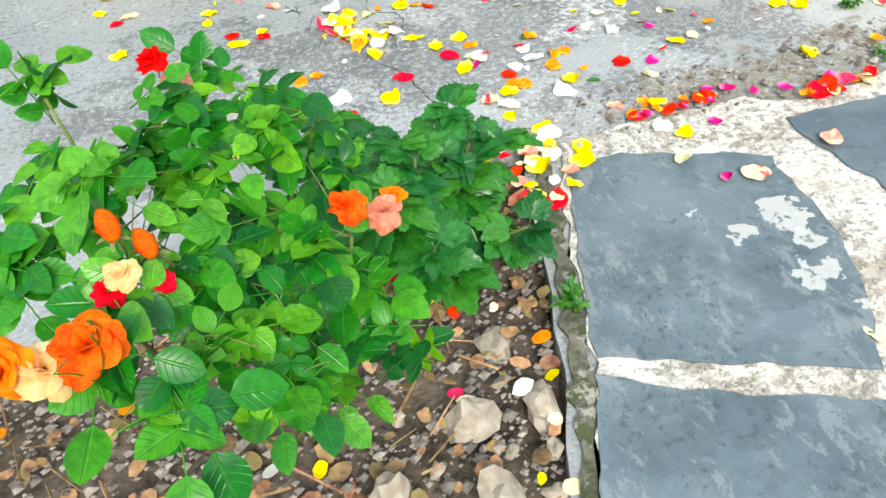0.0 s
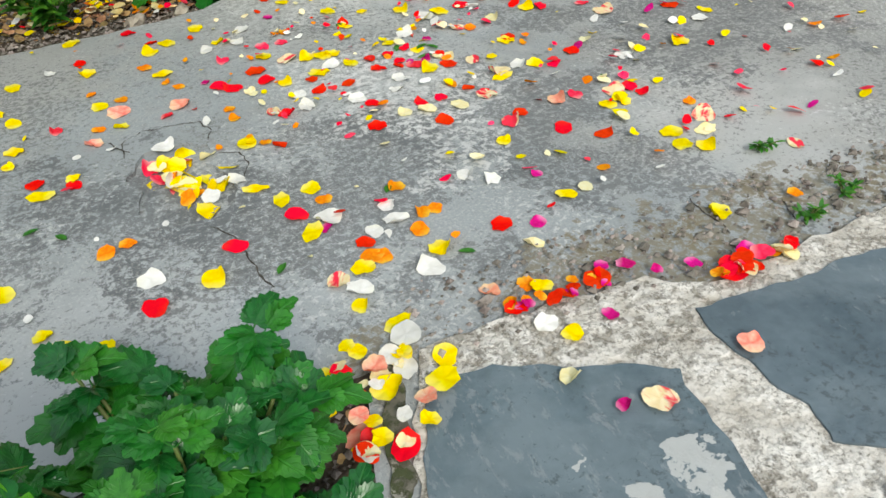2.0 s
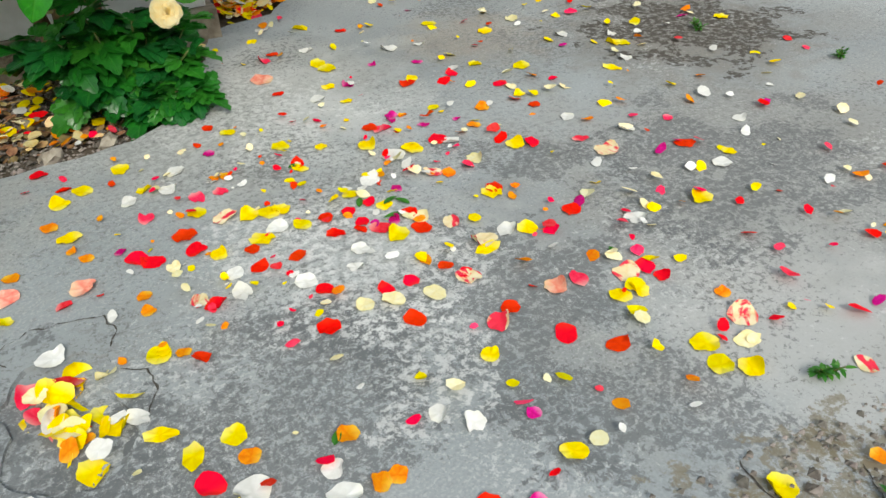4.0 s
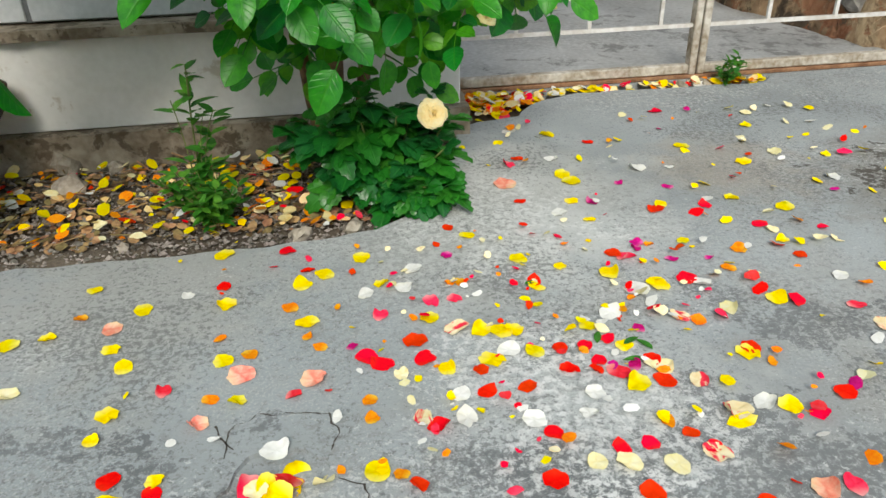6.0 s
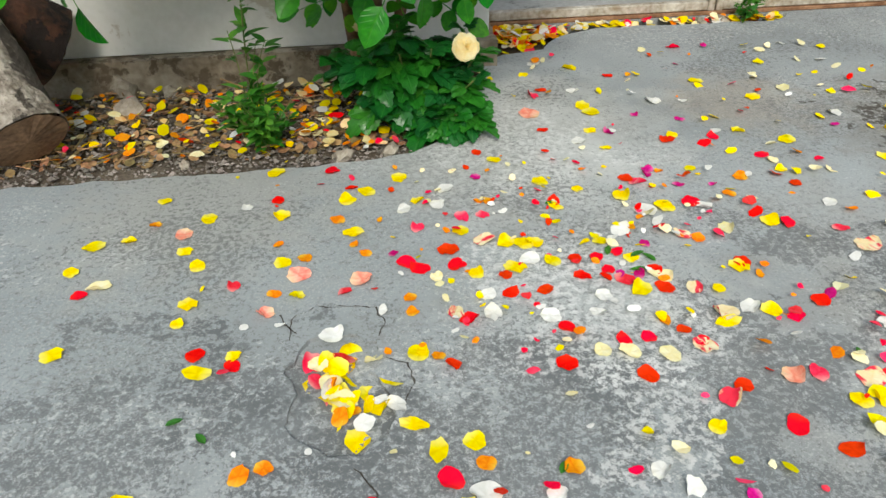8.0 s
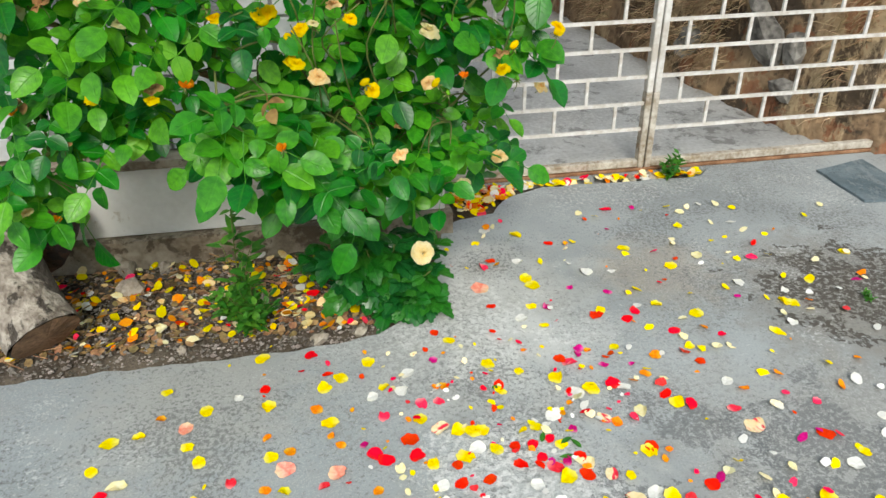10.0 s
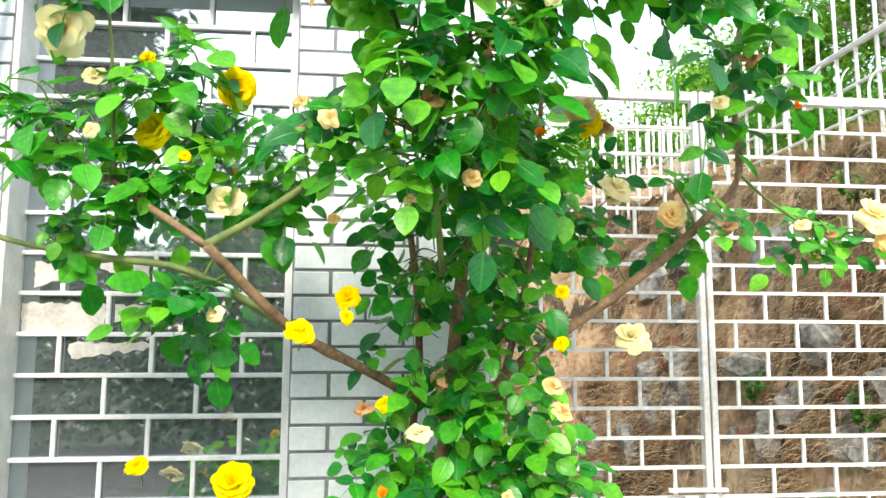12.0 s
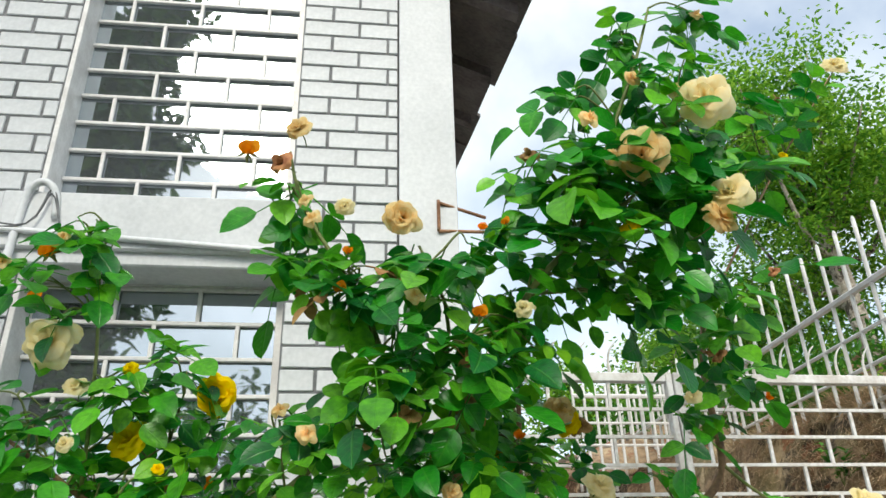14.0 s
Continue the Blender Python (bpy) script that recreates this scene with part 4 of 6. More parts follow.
def tree(at, height, crown, n, material, label, leaf=0.09, seed=1):
    r = random.Random(seed)
    t = tagged(empty("tree", at), label, "tree", "trees behind the yard")
    bm = bmesh.new()
    tips = []
    lean = Vector((r.uniform(-0.1, 0.1), r.uniform(-0.1, 0.1), 1))
    tube(bm, [(0, 0, -0.3), lean * height * 0.35, lean * height * 0.62], height * 0.022, height * 0.01, 7, 0.2)
    for i in range(22):
        h = height * r.uniform(0.28, 0.62)
        a = r.uniform(0, 6.283)
        c = Vector((crown * math.cos(a), crown * math.sin(a), 0)) * r.uniform(0.4, 1.0)
        top = lean * h + c + Vector((0, 0, height * r.uniform(0.05, 0.36)))
        mid = lean * h + c * 0.45 + Vector((0, 0, height * 0.03))
        tube(bm, [lean * h, mid, top], height * 0.008, 0.006, 5)
        tips += [top, mid.lerp(top, 0.6), mid]
    part("trunk", bm, M["bark"], t, "thin bare trunk and limbs", True)
    verts, faces = [], []
    per = max(1, n // len(tips))
    for tip in tips:
        rad = crown * r.uniform(0.22, 0.40)
        for _ in range(per):
            p = tip + Vector((r.gauss(0, 1), r.gauss(0, 1), r.gauss(0, 0.75))) * rad * 0.5
            d = Vector((r.uniform(-1, 1), r.uniform(-1, 1), r.uniform(-0.9, 0.3))).normalized()
            s = d.cross(Vector((r.uniform(-0.4, 0.4), r.uniform(-0.4, 0.4), 1))).normalized() * leaf * 0.26
            L = d * leaf * r.uniform(0.7, 1.3)
            k = len(verts)
            verts += [p, p + L * 0.5 + s, p + L, p + L * 0.5 - s]
            faces.append((k, k + 1, k + 2, k + 3))
    me = bpy.data.meshes.new("crown")
    me.from_pydata(verts, [], faces)
    me.materials.append(material)
    c = new("crown", me)
    c.parent = t
    return t


tree((5.2, 6.4, 2.6), 5.0, 1.15, 26000, M["foliage"], "leafy green tree on the bank behind the fence", 0.062, 1)
tree((6.5, 6.3, 2.7), 4.9, 1.6, 30000, M["foliage"], "bright green tree on the bank behind the fence", 0.068, 2)
tree((3.5, 8.6, 2.2), 2.3, 0.9, 9000, M["foliage"], "light green young tree beyond the fence", 0.075, 3)
tree((5.6, 9.6, 2.8), 3.4, 1.5, 18000, M["foliage"], "tall slender tree far behind the fence", 0.085, 4)
tree((2.3, 9.5, 2.0), 1.9, 1.1, 6000, M["foliage"], "low green tree behind the bank", 0.085, 6)
tree((-5.6, -9.0, 0), 17.0, 2.0, 16000, M["foliage_dark"], "tall dark tree standing across the yard", 0.42, 5)
for i, x in enumerate((-12, -8.5, -1.5, 2.5, 6.5, 11)):
    tree((x, -15 - (i % 2) * 2, 0), 5.5 + (i * 37 % 3), 2.8, 2600, M["foliage_dark"], "dark tree of the row across the yard", 0.4, 20 + i)
for i in range(26):
    x, y = rng.uniform(3.1, 5.6), rng.uniform(3.0, 8.5)
    verts, faces = [], []
    R = rng.uniform(0.22, 0.5)
    for _ in range(420):
        p = Vector((rng.gauss(0, 1), rng.gauss(0, 1), abs(rng.gauss(0, 0.8)))) * R * 0.6
        d = Vector((rng.uniform(-1, 1), rng.uniform(-1, 1), rng.uniform(-0.3, 1))).normalized()
        s = d.cross(Vector((0.3, 0.2, 1))).normalized() * 0.014
        L = d * rng.uniform(0.05, 0.11)
        k = len(verts)
        verts += [p, p + L * 0.5 + s, p + L, p + L * 0.5 - s]
        faces.append((k, k + 1, k + 2, k + 3))
    me = bpy.data.meshes.new("shrub")
    me.from_pydata(verts, [], faces)
    me.materials.append(M["leaf_weed"] if i % 3 else M["foliage"])
    ob = tagged(new("shrub", me), "bright green wild shrub on the bank", "shrub", "shrubs on the bank")
    ob.location = (x, y, hill_z(x, y) + 0.02)

verts, faces = [], []
for _ in range(44000):
    hx = rng.uniform(-9, 9)
    p = Vector((hx, rng.uniform(-7.2, -6.1), -0.07 + rng.random() ** 0.8 * (3.0 + 0.45 * noise.noise(Vector((hx * 1.3, 2, 0))))))
    d = Vector((rng.uniform(-1, 1), rng.uniform(-1, 1), rng.uniform(-0.5, 1))).normalized() * 0.19
    s = d.cross(Vector((0.3, 0.2, 1))).normalized() * 0.055
    k = len(verts)
    verts += [p, p + d * 0.5 + s, p + d, p + d * 0.5 - s]
    faces.append((k, k + 1, k + 2, k + 3))
me = bpy.data.meshes.new("hedge")
me.from_pydata(verts, [], faces)
me.materials.append(M["foliage_dark"])
tagged(new("hedge", me), "dark green hedge across the yard, mirrored in the windows", "hedge", kind="stuff")

# ---- leaves and flowers ----


def leaflet(bm, base, d, up, length, width, teeth=0.0, fold=0.25, droop=0.2, n=6):
    """A leaf blade with a folded midrib, arching over, its rim toothed where wanted."""
    d, up = d.normalized(), up.normalized()
    side = d.cross(up).normalized()
    up = side.cross(d)
    mid, left, right = [], [], []
    lu, lt = bm.verts.layers.float.get("blade_u"), bm.verts.layers.float.get("blade_t")
    for i in range(n + 1):
        t = i / n
        p = base + d * (length * t) - up * (droop * length * t * t)
        w = width * 0.5 * (math.sin(math.pi * t ** 0.82) ** 0.72 if 0 < t < 1 else 0)
        if teeth and 0 < i < n:
            w *= 1 + (teeth if i % 2 else -teeth)
        mid.append(bm.verts.new(p))
        if lt:
            mid[-1][lt] = t
        if 0 < i < n:
            lift = up * (fold * w)
            left.append(bm.verts.new(p + side * w + lift + d * (length * (0.06 if teeth > 0.1 else 0.012) if i % 2 and teeth else 0)))
            right.append(bm.verts.new(p - side * w + lift + d * (length * (0.06 if teeth > 0.1 else 0.012) if i % 2 and teeth else 0)))
            if lt:
                for v in (left[-1], right[-1]):
                    v[lt], v[lu] = t, 1.0
    for rim, flip in ((left, False), (right, True)):
        for i in range(n):
            if i == 0:
                f = (mid[0], rim[0], mid[1])
            elif i == n - 1:
                f = (mid[i], rim[i - 1], mid[n])
            else:
                f = (mid[i], rim[i - 1], rim[i], mid[i + 1])
            bm.faces.new(f[::-1] if flip else f)


def rose_leaf_mesh(seed, material, size=0.06, count=5):
    r = random.Random(seed)
    bm = bmesh.new()
    bm.verts.layers.float.new("blade_u")
    bm.verts.layers.float.new("blade_t")
    L = size * 1.9
    bend = r.uniform(0.1, 0.35)
    pts = [Vector((0, L * t, -bend * L * t * t)) for t in (0, 0.33, 0.66, 1.0)]
    tube(bm, pts, 0.0016, 0.0009, 4)
    up = Vector((0, 0, 1))
    leaflet(bm, pts[-1], Vector((r.uniform(-0.2, 0.2), 1, -bend - 0.1)), up, size * 1.12, size * 0.80, 0.02, r.uniform(0.1, 0.4), r.uniform(0.05, 0.3), 9)
    for t in (0.62, 0.28)[:(count - 1) // 2]:
        p = Vector((0, L * t, -bend * L * t * t))
        for s in (-1, 1):
            leaflet(bm, p, Vector((s, 0.42 + r.uniform(-0.15, 0.15), r.uniform(-0.35, 0.1))), up + Vector((0, 0, 0)), size * r.uniform(0.8, 1.0) * (1 if t > 0.5 else 0.8), size * 0.70 * (1 if t > 0.5 else 0.8), 0.02, r.uniform(0.1, 0.4), r.uniform(0.05, 0.35), 9)
    return mesh_of("leaf", bm, material, True)


def serrated_leaf_mesh(seed, material, size=0.10):
    r = random.Random(seed)
    bm = bmesh.new()
    bm.verts.layers.float.new("blade_u")
    bm.verts.layers.float.new("blade_t")
    up = Vector((0, 0, 1))
    tube(bm, [(0, 0, 0), (0, size * 0.25, 0)], 0.0018, 0.0014, 4)
    leaflet(bm, Vector((0, size * 0.2, 0)), Vector((0, 1, -0.05)), up, size, size * 0.70, 0.11, r.uniform(0.1, 0.3), r.uniform(0.2, 0.5), 12)
    for t in (0.25, 0.45):
        for s in (-1, 1):
            leaflet(bm, Vector((0, size * t, 0)), Vector((s, 0.75, r.uniform(-0.2, 0.1))), up, size * r.uniform(0.5, 0.66), size * 0.44, 0.11, 0.2, 0.3, 10)
    return mesh_of("leaf", bm, material, True)


def bloom_mesh(seed, r0, material, layers=4, opening=1.0, name="flower", shreds=0.0):
    """A rose: rings of cupped, overlapping petals with rounded rims, the inner ones furled, the outer ones laid open."""
    r = random.Random(seed)
    bm = bmesh.new()
    rows_n, cols_n = 6, 6
    for layer in range(layers):
        f = layer / max(1, layers - 1)
        n = 3 + layer
        for k in range(n):
            if r.random() < shreds * 0.4:
                continue
            a = 2 * math.pi * (k + 0.5 * (layer % 2)) / n + r.uniform(-0.18, 0.18)
            lean = radians(14 + 60 * f * opening) + r.uniform(-0.2, 0.25) * (1 + shreds)
            length, width = r0 * (0.70 + 0.40 * f) * r.uniform(0.88, 1.1), r0 * (0.72 + 0.55 * f) * r.uniform(0.85, 1.12)
            curl, wave, phase = r.uniform(0.05, 0.5) * (0.3 + 0.7 * f), r.uniform(0.04, 0.09) * (1 + shreds), r.uniform(0, 6.283)
            out, tang = Vector((math.cos(a), math.sin(a), 0)), Vector((-math.sin(a), math.cos(a), 0))
            rows = []
            for i in range(rows_n):
                t = i / (rows_n - 1)
                ang = lean * (0.6 + 0.45 * t) + curl * max(0.0, t - 0.6) * 1.5
                row = []
                for j in range(cols_n):
                    u = 2 * j / (cols_n - 1) - 1
                    tt = t * (1 - 0.30 * abs(u) ** 2.6 * t)
                    w = width * 0.5 * (0.22 + 0.78 * math.sin(math.pi * (0.06 + 0.56 * t)) ** 0.8)
                    p = out * (r0 * 0.04 + length * tt * math.sin(ang)) + Vector((0, 0, length * tt * math.cos(ang)))
                    p += tang * (w * u) - out * (0.40 * w * u * u * (1.0 - 0.75 * f))
                    p += Vector((0, 0, r0 * wave * t * math.sin(3.1 * u + phase))) + out * (r0 * wave * t * math.cos(2.3 * u + phase))
                    row.append(bm.verts.new(p))
                rows.append(row)
            for x, y in zip(rows, rows[1:]):
                for j in range(cols_n - 1):
                    bm.faces.new((x[j], x[j + 1], y[j + 1], y[j]))
    return mesh_of(name, bm, material, True)


def bud_mesh(seed, material, r0=0.016):
    bm = bmesh.new()
    blob(bm, (0, 0, r0 * 1.1), (r0 * 0.8, r0 * 0.8, r0 * 1.35), seed, 0.15, 2)
    for k in range(5):
        a = 2 * math.pi * k / 5
        leaflet(bm, Vector((0, 0, 0)), Vector((math.cos(a) * 0.8, math.sin(a) * 0.8, 0.6)), Vector((0, 0, 1)), r0 * 1.5, r0 * 0.6, 0, 0.2, -0.2, 4)
    return mesh_of("bud", bm, material, True)


LEAVES = [rose_leaf_mesh(i, M["leaf"], 0.052 + 0.005 * (i % 3), 5 if i % 4 else 3) for i in range(8)]
YOUNG = [rose_leaf_mesh(40 + i, M["leaf_young"], 0.048, 5) for i in range(3)]
BROWN = [rose_leaf_mesh(60 + i, M["brown_leaf"], 0.034, 3) for i in range(2)]
SERRATED = [serrated_leaf_mesh(i, M["leaf_dark"], 0.075 + 0.008 * (i % 3)) for i in range(6)]


def aim(d, up, spin=0.0):
    """A turn whose y axis runs along d and whose z axis is near up."""
    y = d.normalized()
    x = y.cross(up).normalized()
    z = x.cross(y)
    return Matrix((x, y, z)).transposed().to_euler()


def rose_bush(label, base, stems, clusters, per_area, seed, view, twig_every=3, young=0.1, brown=0.0, leaf_scale=1.0, most=300, hang=0.35, pull=0.05):
    """Stems as given, twigs from the nearest stem to each leafy mass, leaves all through the masses."""
    r = random.Random(seed)
    bush = tagged(empty("rose_bush", base), label, "rose bush", "rose bushes")
    o = Vector(base)
    knots = []
    for pts, r0, r1, woody in stems:
        bm = bmesh.new()
        loc = [Vector(p) - o for p in pts]
        tube(bm, loc, r0, r1, 7, 0.25 if woody else 0.0)
        part("stem", bm, M["wood_stem"] if woody else M["stem"], bush, smooth=True)
        for a, b in zip(loc, loc[1:]):
            knots += [a.lerp(b, k / 4) for k in range(5)]
    spots = []
    for cx, cy, cz, rx, rz, dens in clusters:
        n = int(per_area * rx * rz * dens) + 2
        for _ in range(n):
            d = Vector((r.gauss(0, 1), r.gauss(0, 1), r.gauss(0, 1))).normalized() * r.random() ** 0.45
            spots.append((Vector((cx + d.x * rx, cy + d.y * min(rx, rz, 0.2) * 1.1, cz + d.z * rz)) - o, d))
    r.shuffle(spots)
    spots.sort(key=lambda s: (s[0] + o - Vector(view)).length + r.uniform(0, 0.25))
    rest = bmesh.new()
    twigs = bmesh.new()
    for i, (p, d) in enumerate(spots):
        if p.z + o.z < -0.01:
            continue
        near = min(knots, key=lambda k: (k - p).length + max(0.0, k.z - p.z) * 0.8)
        out = (d + Vector((r.uniform(-0.6, 0.6), r.uniform(-0.9, 0.3), r.uniform(-0.5, 0.5)))).normalized()
        out.z = out.z * 0.6 - hang
        up = Vector((r.uniform(-0.6, 0.6), r.uniform(-1.5, 0.0) * (0.3 + 2.0 * hang), r.uniform(0.5, 1.0))).normalized()
        turn = aim(out, up)
        p = p - out.normalized() * pull
        sc = leaf_scale * r.uniform(0.72, 1.2) * (1.3 if p.z > 2.3 else 1.12 if p.z > 1.9 else 1.0)
        me = r.choice(BROWN) if r.random() < brown else r.choice(YOUNG) if r.random() < young else r.choice(LEAVES)
        if i < most:
            piece("leaf", me, bush, p, turn, (sc, sc, sc))
        else:
            k = len(rest.verts)
            rest.from_mesh(me)
            rest.verts.ensure_lookup_table()
            m = Matrix.LocRotScale(p, turn, (sc, sc, sc))
            for v in rest.verts[k:]:
                v.co = m @ v.co
        if i % twig_every == 0 and (near - p).length < 0.5:
            sag = near.lerp(p, 0.5) + Vector((r.uniform(-0.03, 0.03), r.uniform(-0.03, 0.03), 0.03)) * min(1.0, leaf_scale ** 2)
            tube(twigs, [near, sag, p], 0.0032 * min(1.0, leaf_scale ** 2), 0.0016 * min(1.0, leaf_scale ** 2), 5)
            if r.random() < 0.3:
                knots.append(sag)
    part("twig_growth", twigs, M["stem"], bush, "thin green twigs", True)["kind"] = "stuff"
    if len(rest.verts):
        ob = part("foliage", rest, M["leaf_rest"], bush, "dense leaves within the bush", True)
        ob["kind"] = "stuff"
    else:
        rest.free()
    return bush


# ---- the climbing rose at the wall ----
CLUSTERS = [
    (0.84, 2.60, 1.11, 0.31, 0.24, 1.1), (0.83, 2.60, 0.78, 0.31, 0.23, 1.2), (0.70, 2.54, 0.48, 0.28, 0.17, 1.3), (0.72, 2.66, 0.28, 0.22, 0.07, 0.5), (0.56, 2.42, 0.63, 0.17, 0.17, 1.2), (0.29, 2.37, 0.83, 0.20, 0.15, 1.0),
    (0.06, 2.42, 0.89, 0.15, 0.09, 0.9), (0.09, 2.37, 0.63, 0.19, 0.07, 0.9), (-0.06, 2.34, 0.50, 0.11, 0.09, 0.8), (1.00, 2.60, 0.50, 0.09, 0.14, 0.8), (1.10, 2.60, 1.01, 0.11, 0.22, 1.0),
    (0.84, 2.60, 1.66, 0.24, 0.21, 0.9), (0.24, 2.35, 1.51, 0.12, 0.08, 1.0), (0.40, 2.60, 1.83, 0.13, 0.13, 0.5), (1.13, 2.60, 1.80, 0.10, 0.18, 0.7), (1.50, 2.68, 1.76, 0.12, 0.09, 0.6), (1.77, 2.60, 1.72, 0.13, 0.07, 0.7),
    (0.86, 2.58, 1.38, 0.30, 0.16, 0.7), (0.70, 2.55, 1.85, 0.16, 0.16, 0.6), (0.90, 2.45, 2.0, 0.16, 0.18, 0.6),
]
# the shoots above eye height: place and reach of each leafy tuft
TUFTS = [
    (0.471, 2.10, 2.349, 0.062), (0.502, 2.08, 2.183, 0.070), (0.605, 2.08, 2.124, 0.092), (0.754, 2.08, 2.179, 0.082), (0.850, 2.08, 2.240, 0.048), (0.684, 2.06, 1.974, 0.110), (0.556, 2.10, 1.826, 0.066),
    (0.831, 2.08, 1.984, 0.112), (0.956, 2.12, 2.024, 0.082), (0.664, 2.10, 1.793, 0.109), (0.812, 2.15, 1.793, 0.102), (0.938, 2.12, 2.151, 0.048), (1.023, 2.30, 1.824, 0.077),
]
TUFTS += [
    (1.266, 2.10, 2.883, 0.054), (1.447, 2.10, 2.957, 0.049), (1.444, 2.10, 2.804, 0.047), (1.311, 2.10, 2.722, 0.082), (1.115, 2.10, 2.656, 0.057), (1.003, 2.10, 2.472, 0.066), (1.091, 2.10, 2.415, 0.105),
    (1.252, 2.10, 2.517, 0.111), (1.414, 2.12, 2.589, 0.074), (1.060, 2.10, 2.242, 0.118), (1.192, 2.10, 2.274, 0.116), (1.357, 2.12, 2.425, 0.098), (1.257, 2.15, 2.148, 0.065), (0.927, 2.10, 2.306, 0.037),
]
SPRAYS = [
    (1.637, 2.45, 2.702, 0.071), (1.818, 2.50, 2.821, 0.076), (1.481, 2.40, 2.307, 0.063), (1.519, 2.40, 2.136, 0.077), (1.600, 2.40, 2.077, 0.054), (1.422, 2.40, 1.958, 0.051), (1.392, 2.50, 1.837, 0.045), (1.920, 2.60, 3.047, 0.083),
    (2.124, 2.60, 3.132, 0.077), (1.613, 2.40, 2.324, 0.081), (-0.046, 2.35, 2.400, 0.060), (-0.002, 2.35, 2.298, 0.066), (-0.160, 2.35, 2.256, 0.052), (-0.049, 2.35, 2.168, 0.043), (0.188, 2.40, 2.067, 0.077),
]
SPRAYS += [
    (0.093, 2.40, 1.997, 0.098), (-0.080, 2.40, 1.902, 0.128), (-0.186, 2.40, 1.966, 0.073), (0.320, 2.45, 1.904, 0.110), (0.056, 2.40, 1.776, 0.109), (-0.067, 2.38, 1.689, 0.069), (0.189, 2.40, 1.776, 0.094), (0.390, 2.45, 1.824, 0.095), (0.487, 2.30, 1.909, 0.056),
]
SKIRT = [
    (0.034, 2.35, 0.971, 0.102), (0.167, 2.35, 1.001, 0.099), (0.194, 2.35, 0.785, 0.115), (0.313, 2.30, 0.961, 0.107), (0.077, 2.30, 0.659, 0.104), (0.173, 2.30, 0.614, 0.065), (-0.025, 2.25, 0.537, 0.066), (0.076, 2.30, 0.488, 0.038), (0.435, 2.30, 0.838, 0.108), (0.281, 2.32, 0.689, 0.101), (0.547, 2.30, 0.575, 0.126), (0.719, 2.30, 0.535, 0.115), (0.863, 2.40, 0.445, 0.111), (0.999, 2.45, 0.488, 0.071), (1.076, 2.45, 0.736, 0.055), (0.459, 2.25, 0.656, 0.097),
]
LOW = [(x, y, z, rx, rz, q * (1.45 if z > 1.25 else 1.15)) for x, y, z, rx, rz, q in CLUSTERS]
HIGH = [(x, y, z, q, q, 1.5) for x, y, z, q in TUFTS] + [(x, y, z, q, q, 1.0) for x, y, z, q in SPRAYS] + [(x, y, z, q, q, 0.8) for x, y, z, q in SKIRT]
